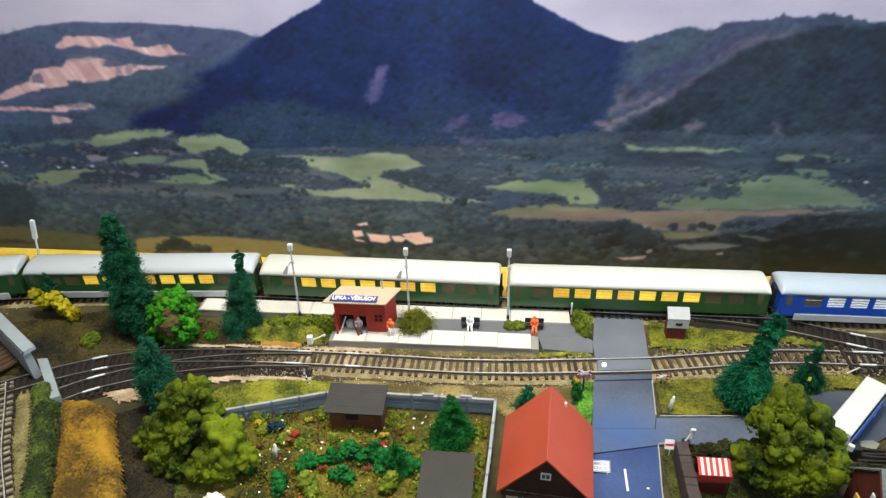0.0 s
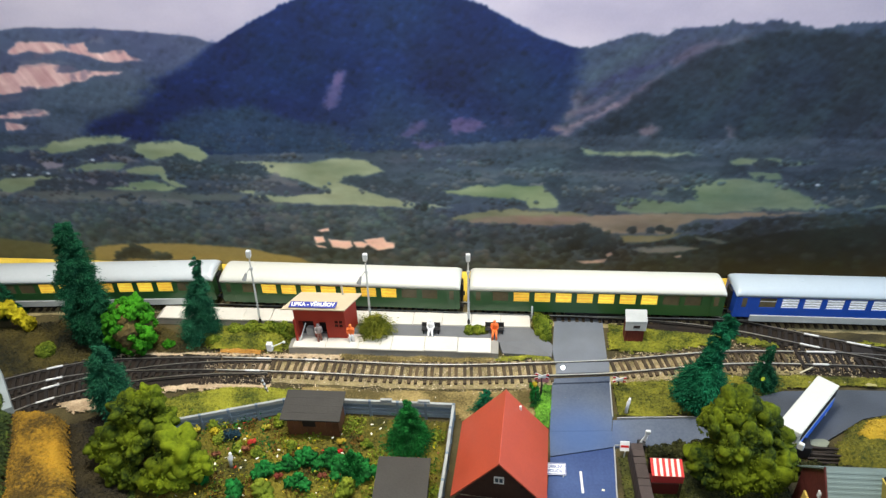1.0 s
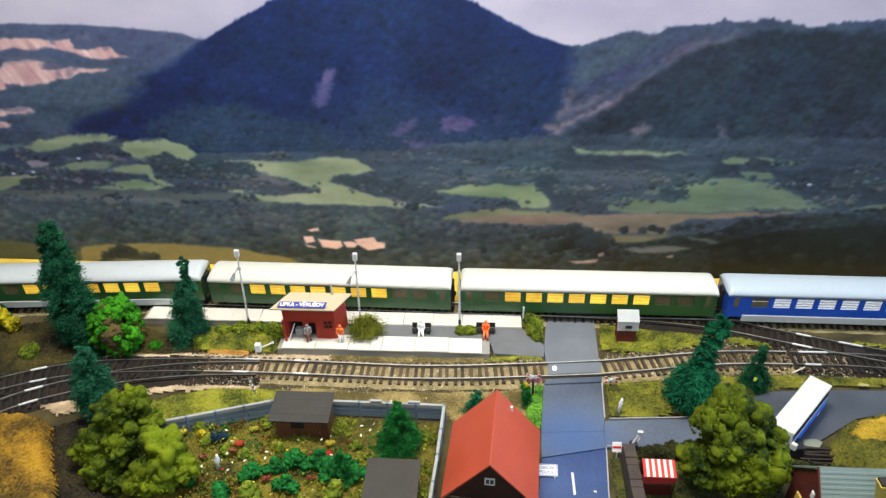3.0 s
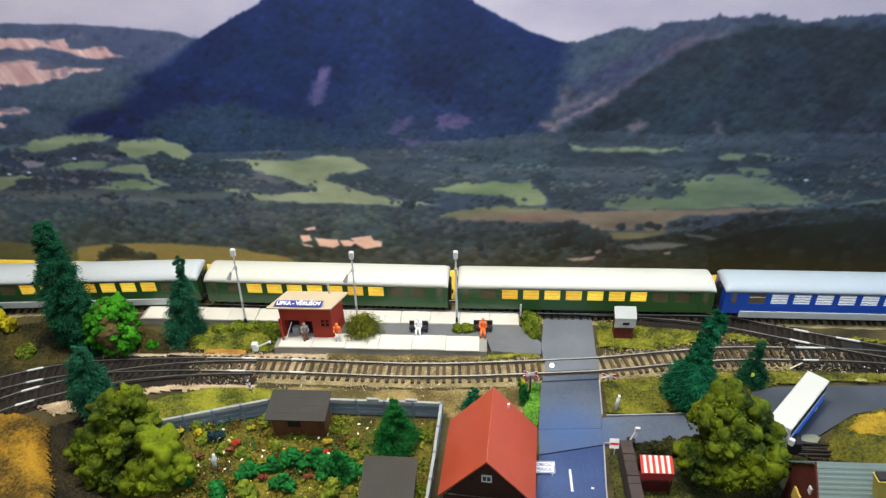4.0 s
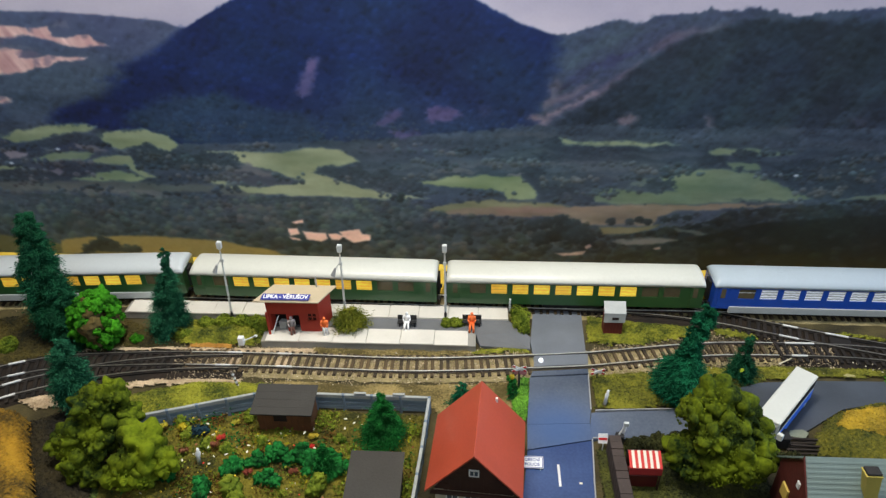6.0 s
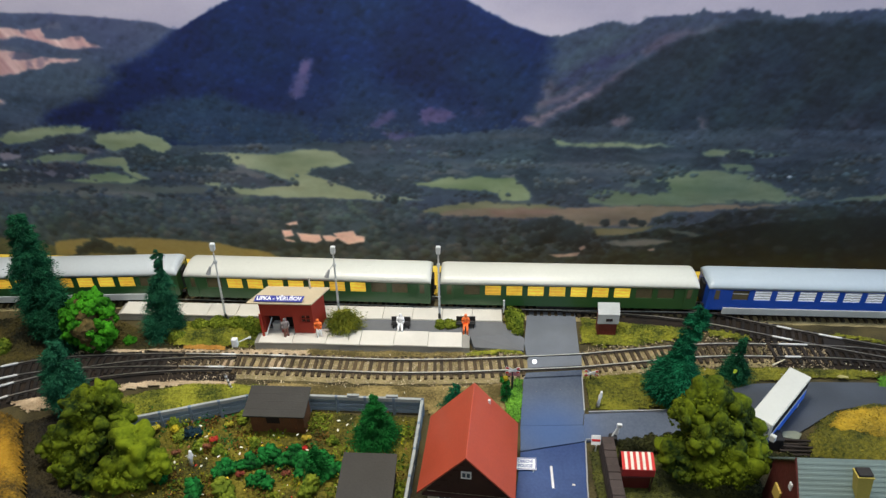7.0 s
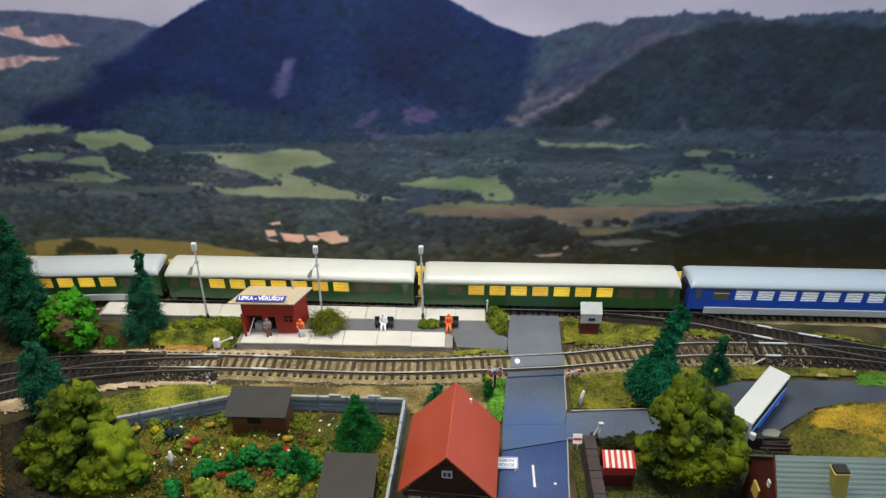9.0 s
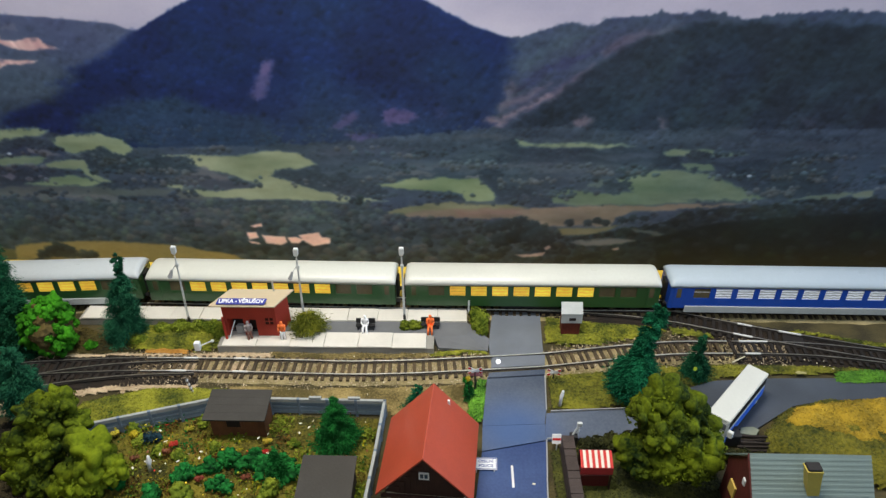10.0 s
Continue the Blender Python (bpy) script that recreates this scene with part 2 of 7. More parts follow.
for outline, s in (([(-41, 219), (-34, 224), (-26, 223), (-26, 216), (-38, 214)], 0.85), ([(52, 229), (59, 232), (57, 224), (51, 221)], 0.5), ([(64, 233), (72, 235), (74, 232), (65, 225), (60, 226)], 0.5),
                   ([(60, 260), (63, 260), (61, 255), (59, 255)], 0.6), ([(38, 238), (53, 239), (63, 235), (53, 231), (40, 233)], 0.55), ([(22, 250), (36, 250), (32, 246), (22, 246)], 0.4),
                   ([(-1, 219), (15, 215), (9, 213), (-2, 214)], 0.6), ([(-8, 188), (7, 190), (7, 187), (-7, 186)], 0.35)):
    shape(outline, tone((112, 90, 104)) + grain(16, 16), s, 0.3, 0.6)
for outline, s in (([(84, 265), (98, 266), (97, 261), (83, 260)], 0.4), ([(8, 244), (54, 244), (62, 240), (36, 240), (5, 237)], 0.35), ([(-56, 202), (-30, 206), (-5, 209), (-13, 203), (-45, 199)], 0.25)):
    shape(outline, (118, 106, 112), s, 0.6, 0.6)
for k in range(3):
    shape([(x + 30 * k, z - 34 - 5 * k) for x, z in ((-40, 226), (40, 236), (140, 232), (190, 236), (140, 222), (40, 224))], tone((48, 58, 72)) + grain(12, 14), 0.4, 1.0, 0.8)
# right-hand ridge
ridge_right = [(457, 230), *[(530, 253), (542, 253), (552, 256), (561, 259), (575, 264), (584, 266), (597, 262), (608, 264), (615, 269), (631, 270), (654, 271), (660, 275), (668, 273), (675, 272), (686, 273), (694, 276), (700, 274), (714, 272), (734, 267), (743, 269), (761, 272), (779, 273), (796, 275)], (1005, 268)]
m, depth = below(ridge_right, 1.6, 6.0, 5, 3.0)
m = m * np.clip((X - 440) / 30, 0, 1)
lay(m, tone((56, 62, 80)) + grain(16, 18))
lay(m * np.clip(fbm(X - Z * 1.6, Z * 0.7 + X * 0.4, 22, 3, 415) * 3.2 - 1.4, 0, 1), tone((66, 76, 84)) + grain(12, 14), 0.45)
shape([(540, 224), (553, 236), (581, 253), (609, 258), (632, 263), (605, 253), (577, 242), (554, 228)], tone((64, 76, 82)) + grain(14, 14), 0.5, 0.8, 0.9)
shape([(534, 200), (551, 208), (570, 219), (603, 236), (634, 251), (647, 257), (616, 244), (583, 234), (550, 219)], tone((50, 52, 78)) + grain(14, 12), 0.8, 0.6, 0.8)
shape([(691, 265), (675, 259), (648, 252), (613, 230), (586, 211), (563, 192), (536, 174), (540, 158), (676, 157), (1100, 157), (1034, 264), (724, 265)], tone((38, 48, 60)) + grain(14, 18), 0.95, 0.8, 0.9, 0.0, 5.0)
shape([(725, 263), (996, 262), (1049, 162), (782, 163), (751, 224)], tone((38, 44, 54)) + grain(12, 14), 0.7, 1.5, 1.2)
for k in range(5):
    shape([(x + 46 * k, z - 9 * k) for x, z in [(640, 187), (659, 219), (683, 244), (693, 242), (671, 208), (654, 182)]], tone((48, 60, 66)) + grain(14, 14), 0.4, 1.0, 1.0)
PINK = tone((146, 112, 114)) + grain(30, 24)
for outline, s in (([(527, 180), (543, 186), (557, 196), (570, 203), (572, 200), (558, 191), (540, 181), (529, 176)], 0.95), ([(565, 200), (581, 210), (595, 220), (608, 230), (600, 220), (584, 207), (570, 194)], 0.6),
                   ([(524, 192), (542, 198), (561, 208), (571, 212), (562, 203), (542, 191), (525, 184)], 0.55), ([(612, 240), (631, 253), (649, 259), (652, 256), (637, 247), (617, 236)], 0.4), ([(650, 257), (666, 261), (679, 264), (671, 259), (655, 254)], 0.3),
                   ([(506, 174), (513, 179), (522, 178), (532, 174), (528, 169), (514, 171), (507, 168)], 0.75), ([(595, 175), (600, 177), (605, 181), (613, 175), (608, 170), (597, 170)], 0.7), ([(672, 178), (676, 180), (683, 167), (677, 165)], 0.5),
                   ([(528, 208), (535, 213), (541, 208), (534, 194), (527, 194)], 0.35), ([(735, 168), (750, 170), (754, 162), (738, 161)], 0.2), ([(802, 180), (818, 177), (820, 168), (808, 169)], 0.15)):
    shape(outline, PINK, s * 0.85, 0.4, 0.5, 0.0, 5.0)
# the great central hill
m, depth = below([(-58, 165), (9, 196), (79, 231), (141, 252), (187, 259), (204, 260), (238, 277), (269, 292), (308, 305), (361, 311), (411, 302), (450, 289), (479, 273), (502, 262), (532, 252), (580, 235)], 0.9, 6.0, 7, 1.8)
flank = [(537, 255), (533, 240), (527, 214), (519, 187), (508, 158)]
m = m * np.clip((np.interp(Z, [q[1] for q in flank[::-1]], [q[0] for q in flank[::-1]]) - X) / 16 + 0.5 + 1.6 * (bushy - 0.5), 0, 1)
west = [(208, 264), (169, 239), (135, 224), (118, 205), (103, 193), (56, 183), (49, 170)]
m = m * np.clip((X - np.interp(Z, [q[1] for q in west[::-1]], [q[0] for q in west[::-1]])) / np.interp(Z, [150, 215, 256], [12, 30, 6]) + 0.4 + 1.2 * (bushy - 0.5) + 0.8 * (leafy - 0.5), 0, 1)
lay(m, tone((23, 38, 80)) + grain(6, 9))
lay(m * np.clip(fbm(X + Z * 0.6, Z * 1.3, 26, 4, 133) * 3 - 1.5, 0, 1), tone((23, 37, 68)) + grain(7, 8), 0.6)
lay(m * np.clip(fbm(X * 0.8 - Z * 0.5, Z * 1.1, 34, 4, 137) * 3 - 1.55, 0, 1) * np.clip((depth - 15) / 50, 0, 1), tone((30, 48, 80)) + grain(8, 11), 0.45)
lay(m * np.clip((depth - 85) / 45, 0, 1) * np.clip((X - 250) / 120 + 0.2 * bushy, 0, 1), tone((40, 56, 76)) + grain(12, 16), 0.7)
lay(m * np.clip((X - 390) / 90, 0, 1) * np.clip((depth - 10) / 40, 0, 1), tone((30, 46, 76)) + grain(9, 12), 0.7)
shape([(121, 166), (137, 181), (162, 193), (185, 197), (225, 198), (268, 183), (312, 173), (321, 149), (262, 137), (216, 140), (169, 147), (148, 161)], tone((43, 60, 74)) + grain(14, 18), 0.75, 1.5, 1.2, 0.0, 9.0)
shape([(296, 202), (302, 214), (312, 232), (321, 231), (317, 218), (309, 199), (301, 193)], tone((96, 80, 110)) + grain(14, 14), 0.75, 0.4, 0.5, 0.0, 5.0)
shape([(309, 229), (319, 231), (315, 219), (309, 218)], (112, 84, 116), 0.5, 0.3, 0.3, 0.0, 3.0)
for outline, s in (([(417, 185), (430, 188), (446, 184), (450, 178), (438, 172), (422, 170), (415, 177)], 0.75), ([(380, 182), (392, 185), (392, 177), (383, 168), (376, 166), (367, 165), (369, 170), (378, 174)], 0.6), ([(381, 164), (395, 163), (412, 159), (410, 154), (394, 153), (384, 156)], 0.6),
                   ([(370, 144), (373, 144), (374, 138), (370, 138)], 0.4), ([(462, 186), (475, 188), (480, 181), (470, 177)], 0.2)):
    shape(outline, tone((96, 74, 104)) + grain(22, 20), s, 0.6, 0.8, 0.0, 3.0)
# the valley floor: woods and hedges, fields laid over them
valley = below([(-289, 173), (-94, 172), (-1, 169), (60, 166), (107, 160), (169, 147), (240, 148), (355, 152), (433, 160), (512, 168), (590, 169), (641, 166), (773, 167), (1060, 171)], 3.0, 10.0, 9)[0]
valley = np.clip(valley * 0.4 + 0.6 * valley * np.clip((176 - Z + 14 * (bushy - 0.5)) / 16, 0, 1), 0, 1)
lay(valley, tone((60, 67, 77)) + grain(12, 22))
bands = fbm(X * 0.16, Z * 1.1, 9, 4, 47)
lay(valley * np.clip((bands - 0.54) * 9, 0, 1), tone((68, 76, 86)) + grain(14, 12), 0.45)
lay(valley * np.clip((0.46 - bands) * 9, 0, 1), tone((42, 52, 62)) + grain(14, 10), 0.5)
for outline in ([(348, 121), (382, 127), (427, 131), (493, 134), (525, 134), (493, 128), (415, 123)], [(536, 129), (579, 133), (633, 132), (676, 129), (634, 125), (570, 123)], [(476, 141), (525, 145), (541, 141), (514, 137), (482, 137)], [(581, 116), (608, 120), (630, 119), (603, 112)]):
    shape(outline, tone((78, 82, 86)) + grain(16, 14), 0.5, 1.0, 0.6, 0.0, 3.0)
for outline in ([(493, 128), (529, 123), (538, 104), (578, 98), (584, 89), (528, 90), (524, 103), (507, 119)], [(674, 142), (685, 143), (702, 132), (733, 125), (677, 124)], [(534, 158), (567, 146), (652, 147), (643, 139), (568, 138), (525, 145)], [(739, 131), (845, 138), (858, 99), (796, 96), (766, 107)]):
    shape(outline, tone((42, 52, 62)) + grain(18, 16), 0.75, 1.0, 1.0, 0.0, 4.0)
shape([(-98, 162), (-10, 159), (-7, 152), (16, 146), (98, 151), (101, 138), (19, 137), (-11, 140), (-23, 123), (-114, 125)], tone((50, 60, 78)) + grain(18, 18), 0.8, 1.0, 1.0, 0.0, 3.0)
shape([(-51, 102), (9, 104), (73, 104), (148, 103), (233, 100), (281, 96), (232, 89), (146, 92), (57, 91), (-41, 92)], tone((88, 88, 80)) + grain(10, 20), 0.85, 0.8, 0.4, 0.0, 4.0)
MEADOW, PALE, RIGHT = (126, 136, 106), (136, 142, 112), (100, 114, 92)
furrow = (fbm(X * 0.2 + Z * 0.3, Z, 9, 3, 431)[..., None] - 0.5) * 30 + (fbm(X * 0.5, Z * 1.5, 24, 3, 433)[..., None] - 0.5) * tone((50, 40, 34))


def field(outline, rgb, s=0.95, ragged=0.4, soft=2.6):
    shape(outline, tone(rgb) + grain(7, 10) + furrow, s, 0.3, ragged, 0.0, soft)


field([(-145, 144), (-78, 148), (-38, 153), (-12, 154), (-27, 149), (-67, 145), (-141, 138)], (92, 106, 96), 0.7)
field([(-7, 152), (11, 160), (28, 162), (47, 166), (84, 168), (93, 165), (82, 160), (57, 156), (23, 149), (1, 147)], MEADOW)
field([(89, 157), (113, 161), (143, 161), (162, 155), (170, 145), (161, 138), (142, 147), (126, 143), (110, 140), (97, 147)], MEADOW)
field([(17, 129), (38, 135), (70, 138), (83, 135), (71, 129), (41, 126), (19, 125)], (116, 130, 102), 0.9)
field([(77, 129), (106, 135), (119, 133), (119, 124), (133, 114), (142, 109), (129, 108), (109, 122), (78, 124)], MEADOW, 0.9)
field([(49, 106), (75, 113), (98, 117), (115, 114), (129, 108), (120, 104), (79, 104)], (112, 128, 98))
field([(-89, 112), (-58, 118), (-18, 120), (6, 119), (-20, 113), (-39, 106), (-57, 99), (-83, 104)], (108, 122, 92), 0.9)
field([(-157, 118), (-118, 116), (-91, 108), (-109, 106), (-147, 110)], (100, 112, 92), 0.7)
field([(-141, 108), (-83, 104), (-54, 100), (-66, 96), (-104, 101), (-144, 103)], (116, 100, 94), 0.8)
field([(66, 146), (84, 144), (98, 139), (82, 137), (67, 142)], (124, 112, 106), 0.8)
field([(-100, 87), (-68, 87), (-57, 81), (-39, 76), (-60, 73), (-87, 77)], (136, 110, 94), 0.85)
field([(-89, 58), (-60, 58), (-32, 48), (-33, 45), (-76, 53)], (128, 110, 96), 0.8)
field([(196, 139), (226, 140), (271, 139), (294, 144), (330, 142), (339, 136), (349, 129), (331, 125), (306, 124), (302, 118), (324, 108), (352, 99), (380, 94), (417, 90), (391, 87), (334, 89), (305, 90), (275, 90), (235, 93), (207, 100), (188, 106), (208, 106), (236, 100), (265, 102), (289, 106), (279, 112), (251, 121), (229, 126), (221, 129)], PALE)
field([(401, 108), (421, 110), (438, 114), (471, 115), (493, 114), (507, 115), (519, 105), (525, 96), (522, 90), (511, 90), (494, 90), (492, 98), (471, 99), (437, 102)], (122, 134, 100))
field([(579, 102), (594, 104), (621, 100), (660, 99), (642, 115), (662, 118), (677, 123), (698, 125), (732, 122), (749, 113), (767, 104), (792, 95), (771, 89), (733, 90), (717, 88), (662, 86), (607, 84), (582, 88)], RIGHT)
field([(684, 143), (694, 148), (704, 146), (720, 147), (763, 142), (737, 140), (706, 140), (689, 138)], (104, 118, 94), 0.9)
field([(702, 132), (728, 134), (737, 124), (709, 125)], (100, 116, 92), 0.85)
field([(541, 156), (561, 153), (604, 153), (656, 151), (625, 148), (578, 148), (545, 151)], (122, 134, 104), 0.9)
field([(813, 93), (857, 101), (894, 104), (896, 96), (859, 94)], (116, 124, 100), 0.8)
field([(407, 74), (437, 83), (472, 88), (523, 87), (557, 82), (607, 84), (690, 86), (744, 88), (782, 88), (718, 81), (664, 78), (648, 70), (644, 61), (615, 62), (587, 61), (573, 59), (552, 73), (518, 67), (495, 69), (472, 70), (437, 71)], (126, 108, 90))
field([(407, 74), (437, 83), (472, 88), (523, 87), (557, 83), (495, 80), (460, 79), (431, 74)], (104, 114, 84), 0.7)
field([(483, 76), (540, 80), (557, 76), (529, 73), (489, 71)], (146, 108, 98), 0.5)
field([(193, 115), (222, 119), (246, 118), (270, 113), (286, 106), (254, 100), (225, 103), (205, 108)], (66, 66, 74), 0.9, 0.6)
field([(210, 118), (238, 126), (251, 119), (269, 115), (250, 113), (227, 117)], (112, 100, 98), 0.7, 0.6)
# hedges and groves across the fields


def hedge_row(outline, s=0.92):
    shape(outline, tone((48, 57, 64)) + grain(24, 20), s, 0.4, 0.9, 0.0, 1.8)


hedge_row([(300, 119), (307, 126), (315, 123), (325, 122), (351, 122), (382, 117), (407, 109), (418, 99), (410, 90), (380, 96), (349, 100), (324, 108), (314, 118)])
hedge_row([(156, 133), (191, 137), (225, 138), (225, 127), (211, 121), (170, 119)])
hedge_row([(471, 97), (489, 101), (493, 91), (477, 89)])
hedge_row([(618, 108), (630, 114), (642, 110), (653, 116), (660, 103), (652, 101), (645, 97), (632, 104)])
hedge_row([(705, 144), (710, 147), (729, 141), (734, 133), (717, 134), (707, 137)])
hedge_row([(712, 127), (716, 129), (720, 125), (715, 123)])
hedge_row([(122, 140), (136, 146), (152, 142), (167, 135), (214, 131), (222, 121), (182, 119), (139, 120), (121, 125)])
hedge_row([(-27, 112), (7, 118), (45, 118), (78, 124), (105, 118), (75, 112), (42, 106), (-31, 102)], 0.75)
hedge_row([(27, 150), (56, 155), (85, 158), (85, 149), (61, 145), (29, 142)], 0.7)
hedge_row([(-93, 111), (-80, 114), (-80, 107), (-93, 106)], 0.8)
hedge_row([(91, 163), (100, 162), (94, 154), (87, 157)], 0.6)
hedge_row([(460, 89), (511, 90), (528, 86), (494, 86)], 0.35)
hedge_row([(711, 91), (743, 93), (781, 90), (739, 87)], 0.5)
field([(-11, 137), (0, 139), (14, 136), (9, 132), (-8, 130)], (150, 128, 128), 0.8)
field([(29, 115), (39, 118), (44, 114), (37, 111)], (124, 108, 110), 0.7)
field([(-77, 136), (-67, 137), (-70, 133), (-77, 133)], (112, 104, 112), 0.7)
# nearer woodland
edge_wood = [(-341, 100), *[(-167, 97), (-123, 103), (-98, 99), (-89, 90), (-36, 89), (30, 89), (120, 88)], *[(204, 85), (228, 88), (275, 88), (316, 88), (357, 86), (391, 88), (414, 75), (437, 70), (472, 68), (512, 66), (552, 69), (581, 60), (617, 52), (667, 58), (699, 66), (718, 80), (799, 86), (859, 95)], (1101, 92)]
wood = below(edge_wood, 4.0, 12.0, 13)[0]
crowns = fbm(X, Z * 1.3, 11, 3, 71)
lay(wood, tone((60, 68, 70)) + grain(22, 0) + (crowns[..., None] - 0.5) * 34, 0.96)
lay(wood * np.clip((X - 560) / 120, 0, 1), tone((31, 41, 43)) + grain(16, 10), 0.8)
lay(wood * np.clip((X - 560) / 160, 0, 1) * np.clip((34 - Z) / 16, 0, 1), tone((27, 35, 28)) + grain(12, 8), 0.85)


def crown(cx, cz, r, rgb, squash=0.8, solid=0.72, lit=0.3):
    """One tree crown of the print: lighter on top, dark at its foot, ragged at the edge."""
    i0, i1 = np.searchsorted(BX, (cx - 1.6 * r, cx + 1.6 * r))
    j0, j1 = np.searchsorted(BZ, (cz - 1.6 * r, cz + 1.6 * r))
    x, z, lf = X[j0:j1, i0:i1], Z[j0:j1, i0:i1], leafy[j0:j1, i0:i1]
    d = ((x - cx) / r) ** 2 + ((z - cz) / (squash * r)) ** 2 + (lf - 0.5) * 1.7
    s = np.clip((1 - d) * 1.7, 0, 1)[..., None] * solid
    shade = np.clip(0.97 + lit * (z - cz) / r - 0.1 * (x - cx) / r, 0.45, 1.5)[..., None]
    win = paint[j0:j1, i0:i1]
    win[:] = win * (1 - s) + (tone(rgb) * shade + (lf[..., None] - 0.5) * 12) * s


tr = np.random.default_rng(301)
# trees of the wooded hillsides, each a shade apart from the slope under it
for k in range(9000):
    cx, cz = tr.uniform(-205, 980), tr.uniform(150, 300)
    j, i = np.searchsorted(BZ, cz), np.searchsorted(BX, cx)
    under = paint[j, i]
    if under.mean() > 82:
        continue
    gain_k = tr.uniform(0.84, 1.16) if k % 4 else tr.uniform(0.74, 1.26)
    crown(cx, cz, tr.uniform(1.8, 4.2), under * gain_k, 1.1, 0.3)
# small crowns along hedges and groves of the valley
for k in range(7000):
    cx = tr.uniform(-210, 985)
    cz = 62 + 108 * tr.random() ** 1.2
    if lattice(np.array(cx * 0.35), np.array(cz * 2.0), 14, 311) < 0.40:
        continue
    if paint[np.searchsorted(BZ, cz), np.searchsorted(BX, cx)].mean() > 80:
        continue
    crown(cx, cz, tr.uniform(1.6, 3.2) * (1.4 - 0.006 * (cz - 62)), tone(((56, 63, 72), (48, 57, 67), (66, 68, 73))[k % 3]) * tr.uniform(0.8, 1.18), 0.75, 0.5, 0.4)
# strips of stubble, clearings and lanes between the woods
for outline, rgb, s in (
    ([(438, 128), (493, 132), (539, 130), (579, 133), (548, 127), (482, 123)], (86, 82, 88), 0.55),
    ([(350, 144), (405, 147), (471, 145), (416, 141), (361, 139)], (76, 76, 86), 0.5),
    ([(481, 158), (523, 162), (545, 158), (513, 154)], (82, 80, 84), 0.5),
    ([(553, 124), (607, 127), (656, 125), (613, 121)], (80, 80, 84), 0.5),
    ([(595, 140), (642, 143), (679, 141), (632, 136)], (76, 78, 86), 0.5),
    ([(415, 121), (454, 123), (465, 118), (432, 117)], (120, 106, 100), 0.5),
    ([(496, 119), (510, 119), (507, 115), (493, 115)], (150, 126, 120), 0.6),
    ([(615, 110), (636, 114), (631, 108), (617, 106)], (110, 112, 96), 0.6),
    ([(772, 125), (813, 129), (848, 129), (814, 123)], (62, 62, 66), 0.6),
    ([(775, 151), (839, 155), (886, 152), (838, 147)], (60, 62, 70), 0.5),
    ([(-25, 99), (46, 98), (121, 94), (145, 89), (107, 87), (18, 92)], (108, 100, 92), 0.5),
    ([(84, 97), (133, 91), (157, 88), (132, 86)], (126, 114, 106), 0.5),
    ([(-44, 153), (-5, 156), (-7, 152), (-43, 147)], (96, 106, 98), 0.6),
    ([(30, 141), (44, 142), (40, 137), (30, 137)], (112, 118, 108), 0.5),
    ([(31, 59), (55, 61), (49, 54), (31, 53)], (92, 84, 78), 0.5),
    ([(180, 74), (231, 80), (267, 76), (229, 70)], (92, 86, 80), 0.4),
    ([(297, 73), (321, 78), (344, 74), (320, 67)], (96, 92, 86), 0.45),
    ([(200, 64), (218, 67), (223, 58), (204, 57)], (98, 84, 80), 0.45),
    ([(373, 69), (402, 72), (402, 64), (379, 62)], (84, 82, 78), 0.4),
):
    shape(outline, tone(rgb) + grain(14, 16), s, 0.6, 0.8, 0.0, 3.0)
# clumps of taller trees, lit from above, in bands across the valley
for k in range(520):
    cx, cz = tr.uniform(-210, 985), tr.uniform(88, 148)
    if lattice(np.array(cx * 0.5), np.array(cz * 2.4), 20, 313) < 0.55 or paint[np.searchsorted(BZ, cz), np.searchsorted(BX, cx)].mean() > 84:
        continue
    hue = tone(((58, 68, 72), (70, 74, 76), (48, 58, 66), (76, 74, 74))[k % 4]) * tr.uniform(0.9, 1.15)
    for j in range(6):
        crown(cx + tr.normal(0, 9), cz + tr.normal(0, 1.6), tr.uniform(2.2, 4.2), hue * tr.uniform(0.85, 1.15), 0.85, 0.8, 0.5)
# hedge trees along the borders of the fields
bright = paint.mean(-1) > 90
for k in range(3000):
    cx, cz = tr.uniform(-205, 980), tr.uniform(62, 172)
    j, i = np.searchsorted(BZ, cz), np.searchsorted(BX, cx)
    if not bright[j, i]:
        continue
    dx, dz = tr.normal(0, 5), tr.normal(0, 3.0)
    j2, i2 = np.searchsorted(BZ, cz + dz), np.searchsorted(BX, cx + dx)
    if bright[min(j2, len(BZ) - 1), min(i2, len(BX) - 1)] or (lattice(np.array(cx), np.array(cz), 16, 451) < 0.5):
        continue
    crown(cx + dx, cz + dz, tr.uniform(1.3, 2.6), tone((48, 58, 62)) * tr.uniform(0.8, 1.1), 0.8)
# the nearer wood from back to front, with some russet crowns
WOODS = ((64, 74, 70), (58, 68, 66), (50, 60, 62), (74, 76, 70), (82, 76, 70), (46, 56, 58), (68, 76, 66))
edge_x, edge_z = zip(*edge_wood)
spots = sorted(((tr.random(), tr.uniform(-210, 985), tr.random()) for k in range(2600)), key=lambda q: q[0])
for depth_k, cx, pick_k in spots:
    top = float(np.interp(cx, edge_x, edge_z))
    cz = top + 1 - depth_k * (top + 4)
    dim = (1.06 - 0.2 * depth_k) * (1 - 0.42 * min(1, max(0, (cx - 430) / 200)))
    crown(cx, cz, 2.4 + 3.4 * depth_k + 2.4 * pick_k, tone(WOODS[int(pick_k * 7)]) * dim * tr.uniform(0.8, 1.22), 0.85, 0.6, 0.4)
mist = fbm(X * 0.35, Z, 22, 3, 331)
